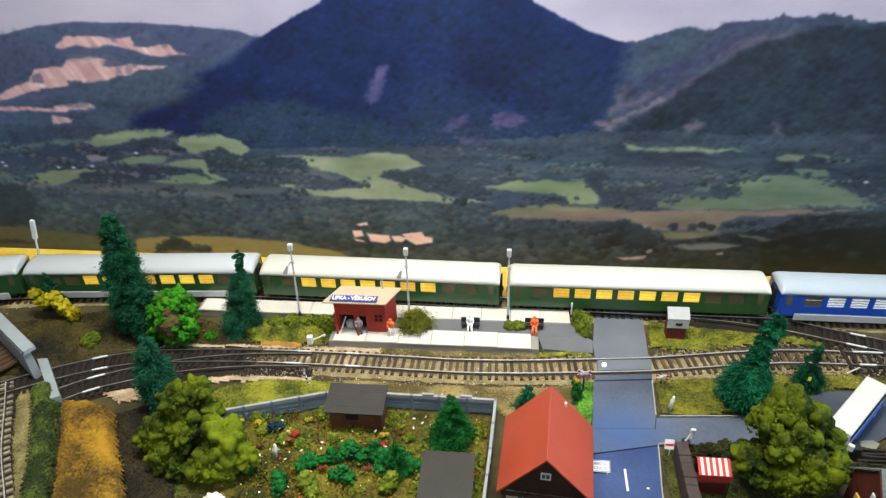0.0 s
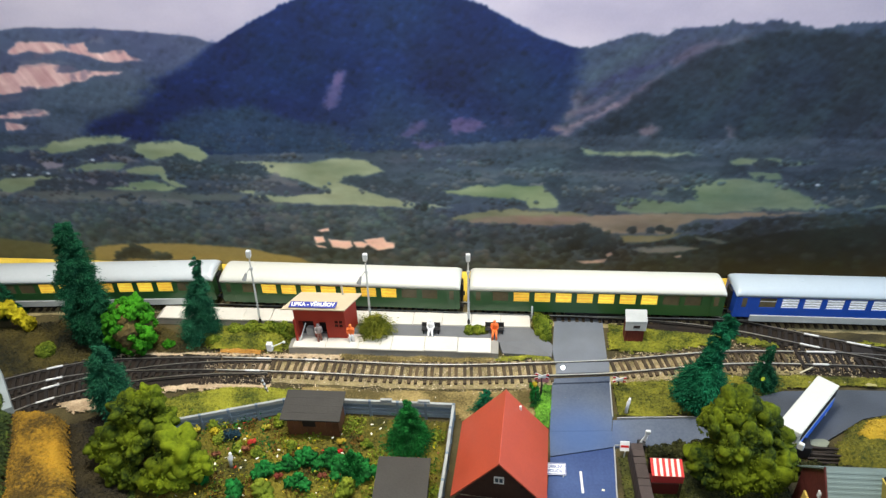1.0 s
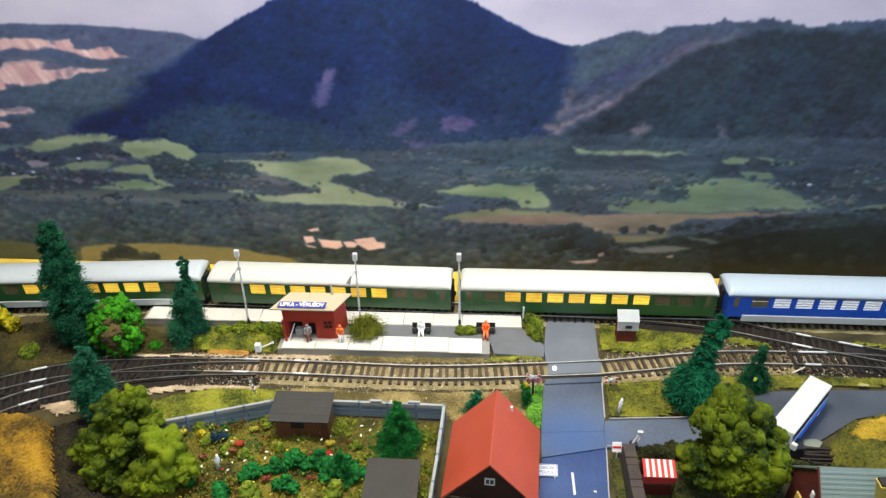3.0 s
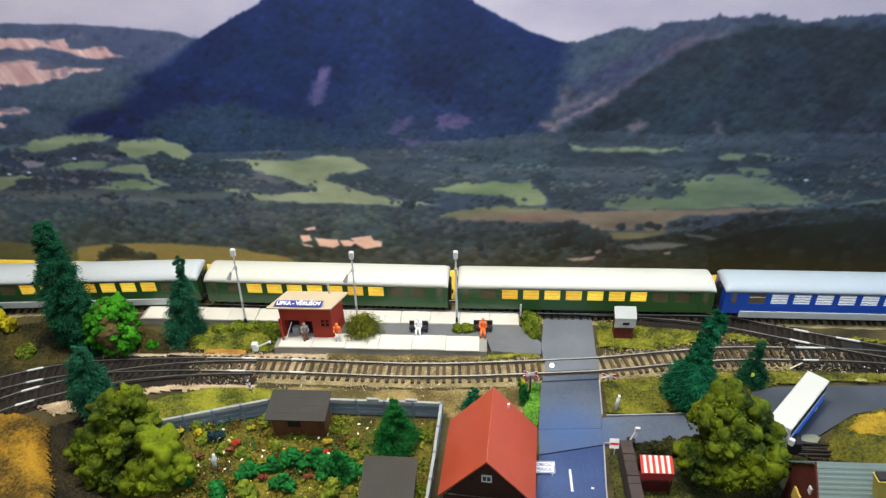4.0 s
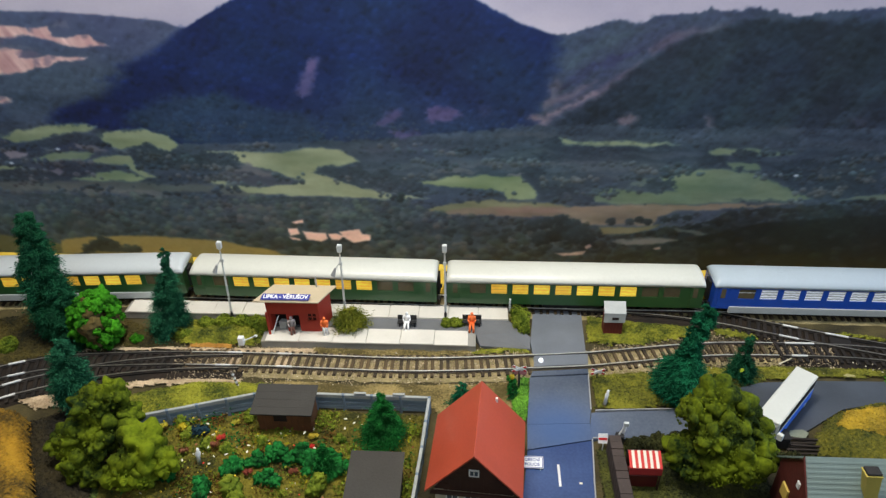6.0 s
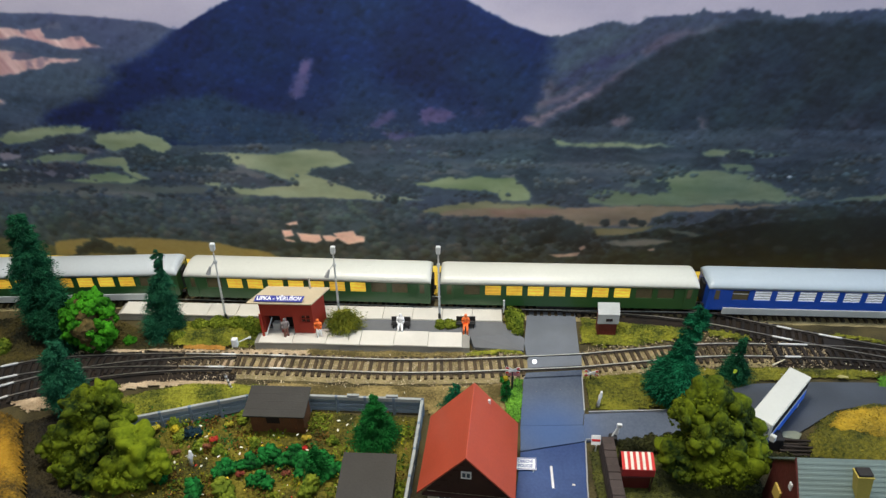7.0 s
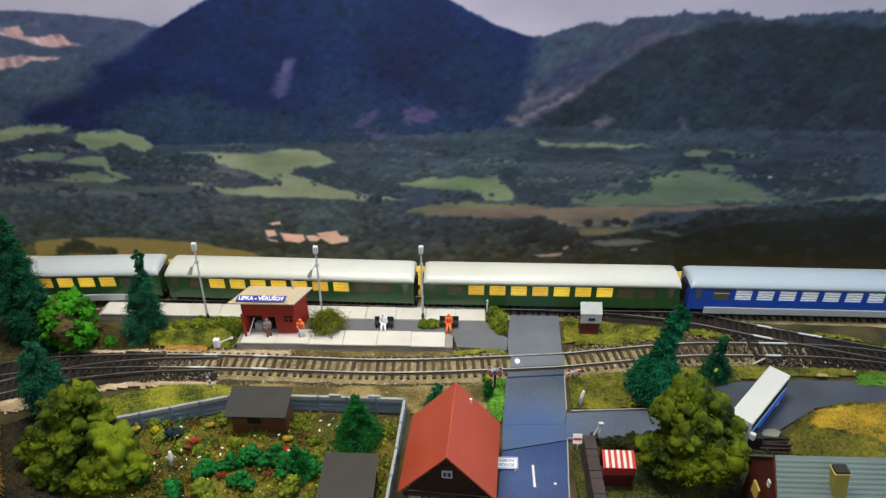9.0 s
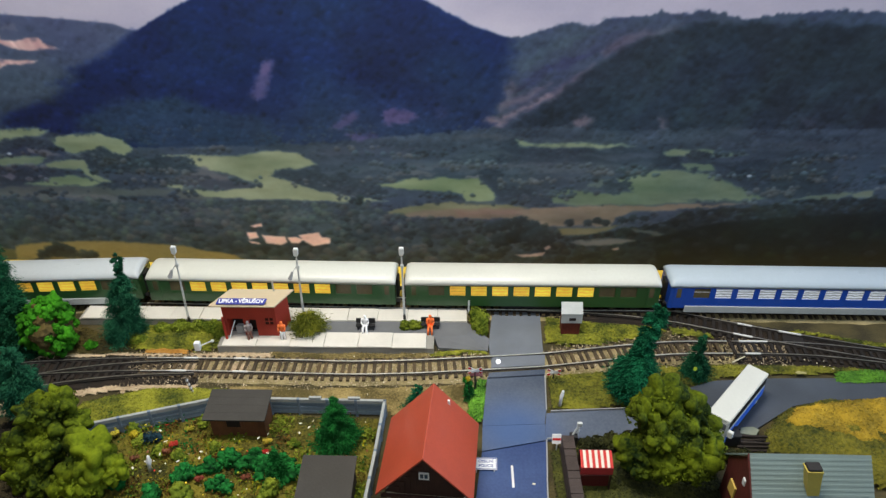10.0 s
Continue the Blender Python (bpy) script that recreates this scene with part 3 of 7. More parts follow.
lay(wood * np.clip((mist - 0.55) * 6, 0, 1) * np.clip((560 - X) / 200, 0, 1), tone((86, 92, 94)), 0.25)
lay(wood * np.clip((0.45 - mist) * 6, 0, 1), tone((38, 46, 48)), 0.35)
shape([(-167, 97), (-123, 103), (-95, 98), (-91, 84), (-99, 47), (-149, 44), (-189, 48)], tone((44, 52, 58)) + grain(20, 16), 0.75, 1.0, 1.0, 0.0, 4.0)
# clearings, stubble and single trees in front of the wood
field([(590, 59), (627, 60), (653, 62), (639, 55), (611, 49), (594, 50)], (102, 98, 70), 0.9)
field([(605, 41), (629, 46), (646, 47), (671, 43), (659, 39), (619, 38)], (108, 98, 88), 0.85)
field([(664, 59), (684, 57), (703, 50), (691, 50), (670, 54)], (84, 84, 74), 0.8)
for cx, cz, r in (*[(x, z, 11) for x, z in [(524, 59), (538, 62), (552, 65), (563, 60), (572, 53)]], *[(x, z, 13) for x, z in [(531, 44), (548, 50), (563, 45), (578, 42)]], *[(x, z, 6) for x, z in [(620, 65), (629, 67), (638, 65), (601, 65), (654, 68), (665, 71), (676, 70)]]):
    crown(cx, cz, r, tone((40, 51, 54)) * tr.uniform(0.85, 1.1), 0.8, 0.9)
for cx, cz in [(510, 44), (514, 39), (568, 21), (484, 37)]:
    crown(cx, cz, 8, (56, 66, 60), 0.8, 0.8)
for cx, cz in [(387, 88), (389, 92)]:
    crown(cx, cz, 4, (36, 50, 50), 1.2, 0.9)
# stubble fields and scattered farm roofs at the foot of the picture
for outline, rgb in (([(-292, 45), (-191, 44), (-120, 45), (-80, 41), (-34, 35), (11, 27), (7, 13), (-316, 1)], (86, 84, 58)), ([(13, 32), (55, 38), (121, 38), (198, 33), (248, 22), (284, 5), (3, -1)], (140, 124, 76)),
                     ([(-301, 27), (-184, 29), (-107, 25), (-116, 22), (-308, 16)], (58, 56, 44)), ([(691, 47), (744, 65), (865, 77), (1138, 88), (1182, 9), (701, -2)], (26, 34, 30))):
    shape(outline, tone(rgb) + grain(14, 14), 0.92, 0.5, 0.25, 0.0, 3.0)
shape([(30, 15), (39, 25), (53, 33), (66, 33), (74, 26), (84, 22), (98, 24), (102, 18)], tone((46, 52, 50)) + grain(16, 12), 0.95, 0.5, 0.5, 0.0, 3.0)
for cx, cz, r in [(x, z, 7.5) for x, z in [(40, 22), (50, 28), (59, 33), (66, 31), (72, 26), (85, 22), (95, 22)]]:
    crown(cx, cz, r, tone((50, 57, 54)) * tr.uniform(0.88, 1.12), 0.85, 0.9)
for k in range(60):
    crown(tr.uniform(640, 960), tr.uniform(8, 60), tr.uniform(4, 9), tone(((38, 46, 42), (48, 46, 48), (40, 50, 36))[k % 3]) * tr.uniform(0.85, 1.2), 0.7, 0.5)
for outline in ([(266, 51), (277, 52), (279, 44), (268, 42)], [(266, 41), (278, 38), (279, 36), (270, 37)], [(282, 48), (306, 46), (308, 39), (300, 35), (285, 37)], [(308, 45), (318, 46), (325, 42), (320, 37), (311, 38)],
                [(320, 48), (342, 51), (345, 45), (354, 44), (353, 38), (335, 34), (324, 41)], [(547, 25), (562, 26), (579, 29), (577, 24), (556, 22)], [(577, 34), (583, 37), (585, 34), (579, 31)], [(648, 33), (655, 35), (656, 32), (651, 31)],
                [(271, 59), (284, 62), (285, 58), (276, 57)]):
    shape(outline, tone((200, 156, 138)) + grain(30, 24), 0.92 if outline[0][0] < 480 else 0.7, 0.2, 0.15, 0.0, 1.6)
for cx, cz in (*[(46, 140), (-8, 124), (-30, 122), (-47, 122), (-110, 127), (-108, 123)], *[(770, 119)]):
    lay(np.clip(1.6 - np.hypot((X - cx) / 2.0, (Z - cz) / 1.1), 0, 1), (206, 210, 216), 0.85)

# broad unevenness of light and hue in the print
broad = [fbm(X, Z * 1.4, 75, 4, 141 + 7 * c) - 0.5 for c in range(3)]
land = np.clip((150 - paint.mean(-1)) / 60, 0, 1)
for c, amp in enumerate((9, 9, 10)):
    paint[..., c] += amp * (0.6 * broad[c] + 0.8 * broad[1]) * 1.6 * land
grassy = np.clip((paint[..., 1] - paint[..., 2] - 8) / 14, 0, 1)[..., None]
airy = np.clip((paint.mean(-1) - 128) / 16, 0, 1)[..., None] * (1 - grassy)
paint *= np.array((0.88, 0.98, 1.09)) * (1 - grassy) * (1 - airy) + np.array((0.955, 0.98, 1.02)) * grassy + np.array((0.94, 0.98, 1.03)) * airy
depth_of = paint.mean(-1, keepdims=True)
paint *= np.where(depth_of < 66, np.maximum(66 - (66 - depth_of) * 1.34, 8) / depth_of, 1.0)
# the softness of the enlarged photograph
for turn in range(1):
    for axis in (0, 1):
        mid = paint[1:-1] if axis == 0 else paint[:, 1:-1]
        lo, hi = (paint[:-2], paint[2:]) if axis == 0 else (paint[:, :-2], paint[:, 2:])
        mid[:] = 0.6 * mid + 0.2 * (lo + hi)
paint_lin = np.clip(paint, 2, 250) / 255
paint_lin = np.where(paint_lin <= 0.04045, paint_lin / 12.92, ((paint_lin + 0.055) / 1.055) ** 2.4)
rows_, cols_ = X.shape
grid = np.arange(rows_ * cols_).reshape(rows_, cols_)
quads = np.stack([grid[:-1, :-1], grid[:-1, 1:], grid[1:, 1:], grid[1:, :-1]], -1).reshape(-1, 4)
print_mat = bpy.data.materials.new("printed_panorama")
print_mat.use_nodes = True
nt = print_mat.node_tree
attr, mul, pn, pr, geo = (nt.nodes.new(k) for k in ("ShaderNodeAttribute", "ShaderNodeMix", "ShaderNodeTexNoise", "ShaderNodeMapRange", "ShaderNodeNewGeometry"))
attr.attribute_name = "ink"
pn.inputs["Scale"].default_value, pn.inputs["Detail"].default_value = 420, 4
nt.links.new(geo.outputs["Position"], pn.inputs["Vector"])
pr.inputs[1].default_value, pr.inputs[2].default_value, pr.inputs[3].default_value, pr.inputs[4].default_value = 0.3, 0.7, 0.985, 1.015
nt.links.new(pn.outputs["Fac"], pr.inputs[0])
mul.data_type, mul.blend_type = "RGBA", "MULTIPLY"
mul.inputs[0].default_value = 1.0
nt.links.new(attr.outputs["Color"], mul.inputs[6])
nt.links.new(pr.outputs[0], mul.inputs[7])
nt.links.new(mul.outputs[2], nt.nodes["Principled BSDF"].inputs["Base Color"])
nt.nodes["Principled BSDF"].inputs["Roughness"].default_value = 0.55
me = mesh_from(np.stack([X, X * 0 + 1065, Z], -1).reshape(-1, 3), quads, print_mat)
ink = me.color_attributes.new("ink", "FLOAT_COLOR", "POINT")
INK = 1.3
ink.data.foreach_set("color", np.concatenate([paint_lin * INK, np.ones((rows_, cols_, 1))], -1).astype(np.float32).ravel())
panorama = thing("backdrop", 0, 0, 0, "printed photo panorama of wooded hills behind the layout", "backdrop", kind="structure")
piece("printed_sheet", me, panorama)
part("backing_board", boxes((-700, 1500, 1066, 1078, -20, 472)), mat("fibreboard", (140, 118, 92), 0.85, fine=300, coarse=20), panorama)

# ---- foliage and turf: many small chips ----
def chips(points, size, up=0.3, seed=1, narrow=0.6, outward=None):
    """Small bent four-sided flakes, one at each point, facing at random."""
    r = np.random.default_rng(seed)
    p = np.asarray(points, float)
    n = len(p)
    a = r.normal(size=(n, 3))
    a[:, 2] += up
    if outward is not None:
        a = a * 0.55 + outward
    a /= np.linalg.norm(a, axis=1)[:, None]
    b = np.cross(a, r.normal(size=(n, 3)))
    b /= np.linalg.norm(b, axis=1)[:, None]
    c = np.cross(a, b)
    s = size * r.uniform(0.55, 1.3, (n, 1))
    w = s * narrow * r.uniform(0.7, 1.2, (n, 1))
    v = np.stack([p - b * s * 0.5, p + c * w * 0.5 + a * s * 0.12, p + b * s * 0.6 + a * s * 0.2, p - c * w * 0.5], 1).reshape(-1, 3)
    return v, np.arange(4 * n).reshape(-1, 4)


def blades(points, size, seed=1, lean=0.5):
    """Short upright turf fibres, a thin triangle at each point."""
    r = np.random.default_rng(seed)
    p = np.asarray(points, float)
    n = len(p)
    a = r.uniform(0, 2 * math.pi, n)
    side = np.stack([np.cos(a), np.sin(a), a * 0], 1)
    tip = np.stack([r.normal(0, lean, n), r.normal(0, lean, n), np.ones(n)], 1)
    s = size * r.uniform(0.5, 1.4, (n, 1))
    v = np.stack([p - side * s * 0.28, p + side * s * 0.28, p + tip * s], 1).reshape(-1, 3)
    return v, np.arange(3 * n).reshape(-1, 3)


def merge(*pairs):
    verts, faces, base = [], [], 0
    for v, f in pairs:
        verts.append(np.asarray(v, float))
        faces += (np.asarray(f) + base).tolist()
        base += len(v)
    return np.concatenate(verts), faces


def mound(outline, height, step=2.2, slope=6.0, bumps=0.8, seed=3, floor_z=-0.6):
    """A low rise over an outline: the points and faces of its upper skin."""
    xs, ys = zip(*outline)
    gx, gy = np.meshgrid(np.arange(min(xs), max(xs) + step, step), np.arange(min(ys), max(ys) + step, step))
    wx, wy = gx + 5 * (fbm(gx, gy, 16, 3, seed) - 0.5), gy + 5 * (fbm(gx, gy, 16, 3, seed + 5) - 0.5)
    keep = inside(wx, wy, outline)
    d = np.where(keep, edge_distance(wx, wy, outline), 0)
    z = floor_z + (height - floor_z) * (1 - np.exp(-d / slope * 1.6)) + bumps * 2 * (fbm(gx, gy, 9, 3, seed + 9) - 0.5) * np.clip(d / 3, 0, 1)
    idx = np.full(gx.shape, -1)
    idx[keep] = np.arange(keep.sum())
    q = np.stack([idx[:-1, :-1], idx[:-1, 1:], idx[1:, 1:], idx[1:, :-1]], -1).reshape(-1, 4)
    q = q[(q >= 0).all(1)]
    return np.stack([gx, gy, z], -1)[keep], q


def turf(name, label, outline, height, material, per_mm=1.0, size=1.5, seed=3, slope=6.0, bumps=0.8, category="grass"):
    """A patch of model turf: a low rise with fibres all over it."""
    v, q = mound(outline, height, seed=seed, slope=slope, bumps=bumps)
    r = np.random.default_rng(seed + 40)
    n = int(len(v) * 4.84 * per_mm)
    base = v[r.integers(0, len(v), n)] + np.stack([r.uniform(-1.1, 1.1, n), r.uniform(-1.1, 1.1, n), np.full(n, -0.1)], 1)
    fib = chips(base + (0, 0, size * 0.12), size * 0.9, 1.7, seed, 0.7)
    verts, faces = merge((v, q), fib)
    return single(name, mesh_from(verts, faces, material), label, category, kind="stuff")


earth = mat("scattered_earth", (44, 40, 20), 0.95, vary=0.5, fine=700, coarse=34, bump=0.9, other=(92, 82, 48))
olive_turf = mat("olive_turf", (50, 66, 12), 0.95, vary=0.5, fine=400, coarse=36, bump=0.25, other=(132, 130, 38), span=(0.57, 0.9), island=True, rand=0.28)
green_turf = mat("green_turf", (64, 84, 14), 0.95, vary=0.5, fine=400, coarse=38, bump=0.25, other=(150, 150, 44), span=(0.57, 0.9), island=True, rand=0.28)
moss_turf = mat("moss_turf", (56, 60, 12), 0.95, vary=0.4, fine=400, coarse=26, bump=0.2, other=(126, 116, 34), span=(0.57, 0.9), island=True, rand=0.28)
ochre_turf = mat("ochre_field", (92, 70, 10), 0.95, vary=0.4, fine=420, coarse=28, bump=0.5, other=(178, 136, 34), span=(0.57, 0.9), island=True, rand=0.28)
yellow_turf = mat("rape_yellow_fibre", (204, 168, 44), 0.95, vary=0.2, fine=600, coarse=30, bump=0.3, other=(230, 200, 82), island=True, rand=0.4)
dark_gravel = mat("dark_oily_ballast", (15, 11, 8), 0.95, vary=0.4, fine=1100, coarse=70, bump=0.8, other=(44, 33, 23))
gravel = mat("tan_ballast", (120, 112, 72), 0.95, vary=0.4, fine=1100, coarse=50, bump=0.8, other=(186, 168, 124))
stone_chip = mat("ballast_chip", (146, 124, 92), 0.95, vary=0.5, fine=700, coarse=90, bump=0.3, other=(206, 188, 158), island=True)

gx, gy = np.meshgrid(np.concatenate([np.linspace(-700, -180, 40), np.arange(-175, 960, 4.0), np.linspace(965, 1500, 40)]),
                     np.concatenate([np.linspace(400, 700, 40), np.arange(704, 1064, 4.0)]))
gz = -1.6 + 1.2 * (fbm(gx, gy, 40, 4, 81) - 0.5)
idx = np.arange(gx.size).reshape(gx.shape)
gq = np.stack([idx[:-1, :-1], idx[:-1, 1:], idx[1:, 1:], idx[1:, :-1]], -1).reshape(-1, 4)
single("ground", mesh_from(np.stack([gx, gy, gz], -1).reshape(-1, 3), gq, earth), "brown earth scatter glued over the layout board", "ground", kind="structure")
layout_table = single("baseboard_table", mesh_of(boxes((-700, 1500, 400, 1064, -24, -4)), mat("plywood_edge", (160, 128, 88), 0.7, fine=300, coarse=15)),
       "plywood board that carries the layout", "table", kind="structure")

for x in (-660, 380, 1460):
    for y in (440, 1024):
        part("table_leg", boxes((x - 25, x + 25, y - 25, y + 25, -900, -24.2), bevel=2), MATS["plywood_edge"], layout_table)

# the rape field that rises to the foot of the panorama
rape = [(-400, 1022), (-150, 1020), (50, 1024), (200, 1023), (380, 1021), (490, 1017), (660, 1014), (800, 1016), (1300, 1012), (1300, 1064), (-400, 1064)]
fx, fy = np.meshgrid(np.arange(-400, 1300, 3.2), np.linspace(0, 1, 16))
front = np.interp(fx, *zip(*rape[:9])) + 2.5 * (fbm(fx, fx * 0, 14, 3, 88) - 0.5)
yy = front + fy * (1063.5 - front)
rise = np.interp(fx, [-400, -100, 200, 350, 500, 900, 1300], [15, 13, 10, 8, 5.5, 4, 3.5])
zz = -1 + 4 * np.clip(fy * 6, 0, 1) + rise * fy + 0.8 * (1 - fy) * (fbm(fx, yy, 9, 3, 90) - 0.5) * np.clip(fy * 5, 0, 1)
idx = np.arange(fx.size).reshape(fx.shape)
fq = np.stack([idx[:-1, :-1], idx[:-1, 1:], idx[1:, 1:], idx[1:, :-1]], -1).reshape(-1, 4)
fv = np.stack([fx, yy, zz], -1).reshape(-1, 3)
near_fv = fv[(fv[:, 0] > -200) & (fv[:, 0] < 1000)]
near_fv = near_fv[near_fv[:, 1] < 1057]
pick = near_fv[rng.integers(0, len(near_fv), 60000)] + np.stack([rng.uniform(-1.6, 1.6, 60000), rng.uniform(-1.4, 1.4, 60000), np.zeros(60000)], 1)
single("rape_field", mesh_from(*merge((fv, fq), blades(pick, 0.8, 91, 0.6)), yellow_turf), "bright yellow fibre mat of a flowering rape field", "field", kind="stuff")

# ---- roads ----
asphalt = mat("grey_asphalt_card", (110, 116, 126), 0.34, vary=0.16, fine=1300, coarse=35, bump=0.25, spec=0.5)
print_road = mat("blue_grey_road_paper", (38, 60, 112), 0.3, vary=0.2, fine=500, coarse=14, other=(64, 88, 136), bump=0.05, spec=0.5, coat=0.25)
white_line = mat("white_road_paint", (222, 224, 226), 0.6, vary=0.12, fine=800, coarse=90, bump=0.1)


def slab(name, outline, z0, z1, material, label, category="road", kind="structure"):
    return single(name, mesh_of(prism(bmesh.new(), outline, z0, z1), material), label, category, kind=kind)


slab("road", [(519, 916), (566, 921), (567, 950), (569, 1000), (522, 998), (517, 950)], -2.0, 1.2, asphalt, "grey card road over the level crossing towards the rear track")
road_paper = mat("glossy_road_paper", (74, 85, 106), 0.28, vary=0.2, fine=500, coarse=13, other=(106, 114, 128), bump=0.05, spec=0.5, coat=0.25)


def painted_sheen_at(m, x, y, rgb, near, far):
    """Paints a reflected sheen into the colour, strongest at a point and fading out around it."""
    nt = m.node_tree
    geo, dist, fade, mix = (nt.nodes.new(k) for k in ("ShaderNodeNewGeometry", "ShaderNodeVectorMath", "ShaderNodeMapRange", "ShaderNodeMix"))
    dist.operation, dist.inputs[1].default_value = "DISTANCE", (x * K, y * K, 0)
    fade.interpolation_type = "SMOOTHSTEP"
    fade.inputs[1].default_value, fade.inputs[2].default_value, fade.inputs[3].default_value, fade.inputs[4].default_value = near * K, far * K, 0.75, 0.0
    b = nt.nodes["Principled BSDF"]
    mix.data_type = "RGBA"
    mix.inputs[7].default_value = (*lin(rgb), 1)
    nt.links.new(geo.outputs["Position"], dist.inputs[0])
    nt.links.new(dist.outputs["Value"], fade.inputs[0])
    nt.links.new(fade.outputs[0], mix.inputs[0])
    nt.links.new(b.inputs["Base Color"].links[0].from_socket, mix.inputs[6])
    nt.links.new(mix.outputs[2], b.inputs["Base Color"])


# blue reflection at the junction, painted into the paper's colour
painted_sheen_at(road_paper, 534, 846, (64, 94, 146), 4, 54)
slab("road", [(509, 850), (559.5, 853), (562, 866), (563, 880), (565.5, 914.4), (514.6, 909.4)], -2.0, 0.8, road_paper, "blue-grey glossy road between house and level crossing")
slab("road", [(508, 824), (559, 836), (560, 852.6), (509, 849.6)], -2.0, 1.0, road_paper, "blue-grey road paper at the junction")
slab("road", [(495, 640), (548, 640), (556, 800), (559, 835.4), (508, 823.4), (500, 760)], -2.0, 0.4, print_road, "darker blue road paper beside the house")
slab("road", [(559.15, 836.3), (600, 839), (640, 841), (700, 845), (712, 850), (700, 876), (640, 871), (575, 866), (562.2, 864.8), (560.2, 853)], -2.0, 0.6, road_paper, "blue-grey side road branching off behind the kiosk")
slab("road", [(712, 850.4), (728, 850), (768, 876), (800, 884), (870, 885), (1000, 882), (1000, 912), (870, 911), (765, 909), (712, 905), (690, 897), (664, 887), (650, 873), (700.4, 876.4)], -2.0, 0.9, mat("dark_asphalt_card", (74, 80, 90), 0.4, vary=0.25, fine=900, coarse=25, bump=0.25), "dark grey asphalt road where the van stands")
kerb_mat = mat("pale_kerb", (158, 160, 162), 0.7, vary=0.15, fine=900, coarse=80)
for a, b in (((556.3, 800), (559.5, 836)), ((553.5, 760), (556.1, 799.6)), ((560, 837.5), (580, 839)), ((562.5, 868), (565.5, 912)), ((566, 867), (640, 872))):
    dx, dy = b[0] - a[0], b[1] - a[1]
    s = 0.45 / math.hypot(dx, dy)
    nx, ny = -dy * s, dx * s
    single("kerb", mesh_of(prism(bmesh.new(), [(a[0] - nx, a[1] - ny), (b[0] - nx, b[1] - ny), (b[0] + nx, b[1] + ny), (a[0] + nx, a[1] + ny)], -1, 1.6), kerb_mat),
           "thin pale kerb strip along the road", "kerb", kind="structure")
for row in ((529.6, 531.4, 791, 811), (527.6, 529.2, 752, 772)):
    single("road_marking", mesh_of(boxes((*row, 0.3, 0.62)), white_line), "white dash painted on the blue road", "road marking", kind="structure")

# ---- tracks ----
def spline(points, step=2.0):
    """Evenly spaced points along a smooth line through the given ones."""
    p = np.array(points, float)
    p = np.vstack([2 * p[0] - p[1], p, 2 * p[-1] - p[-2]])
    out = []
    for i in range(1, len(p) - 2):
        t = np.linspace(0, 1, 60, endpoint=False)[:, None]
        a, b, c, d = p[i - 1], p[i], p[i + 1], p[i + 2]
        out.append(0.5 * (2 * b + (c - a) * t + (2 * a - 5 * b + 4 * c - d) * t**2 + (3 * b - a - 3 * c + d) * t**3))
    line = np.vstack([*out, p[-2:-1]])
    s = np.r_[0, np.cumsum(np.hypot(*np.diff(line, axis=0).T))]
    q = np.arange(0, s[-1], step)
    return np.stack([np.interp(q, s, line[:, 0]), np.interp(q, s, line[:, 1])], 1)


def normals(line):
    d = np.gradient(line, axis=0)
    d /= np.hypot(*d.T)[:, None]
    return np.stack([-d[:, 1], d[:, 0]], 1)


rail_mat = mat("worn_rail_steel", (236, 232, 224), 0.36, metal=0.6, vary=0.3, fine=500, coarse=40, bump=0.1)
rail_rust = mat("brown_rail_web", (46, 36, 27), 0.7, vary=0.3, fine=700, coarse=60, bump=0.2)
# near-white colour that carries the glints on the rails
glint_white = mat("white_rail_glint", (240, 240, 238), 0.35, metal=0.15, vary=0.05, fine=500, coarse=40, bump=0.0)
sleeper_mat = mat("brown_sleeper_plastic", (48, 38, 25), 0.7, vary=0.35, fine=900, coarse=90, bump=0.3, rand=0.6, other=(90, 73, 47))
dark_sleeper = mat("dark_sleeper_plastic", (18, 14, 12), 0.65, vary=0.35, fine=900, coarse=90, bump=0.3, rand=0.6, other=(40, 31, 24))
sleeper_shape = mesh_of(boxes((-1.5, 1.5, -14, 14, 0, 2.2), bevel=0.3), sleeper_mat)
pale_sleeper_shape = mesh_of(boxes((-1.5, 1.5, -14, 14, 0, 2.2), bevel=0.3), mat("pale_concrete_sleeper", (140, 132, 108), 0.8, vary=0.2, rand=0.4))
dark_sleeper_shape = mesh_of(boxes((-1.5, 1.5, -14, 14, 0, 2.2), bevel=0.3), dark_sleeper)


dark_rail = mat("dark_worn_rail_steel", (188, 182, 172), 0.29, metal=0.84, vary=0.35, fine=500, coarse=60, bump=0.1)
black_web = mat("black_rail_web", (30, 24, 20), 0.7, vary=0.3, fine=700, coarse=60, bump=0.2)


def rail_mesh(line, nrm, offset, z0, lift=0.0, dark=False):
    """One rail: foot, web and head swept along the line."""
    foot = [(-0.9, 0), (0.9, 0), (0.9, 0.3), (0.3, 0.55), (0.3, 1.7), (-0.3, 1.7), (-0.3, 0.55), (-0.9, 0.3)]
    head = [(-0.4, 1.72), (0.4, 1.72), (0.4, 2.38), (0.26, 2.5), (-0.26, 2.5), (-0.4, 2.38)]
    out = []
    for prof, material in ((foot, black_web if dark else rail_rust), (head, dark_rail if dark else rail_mat)):
        bm = bmesh.new()
        loft(bm, [[(*(line[i] + nrm[i] * (offset + a)), z0 + b + lift) for a, b in prof] for i in range(0, len(line), 3)])
        out.append(mesh_of(bm, material))
    return out


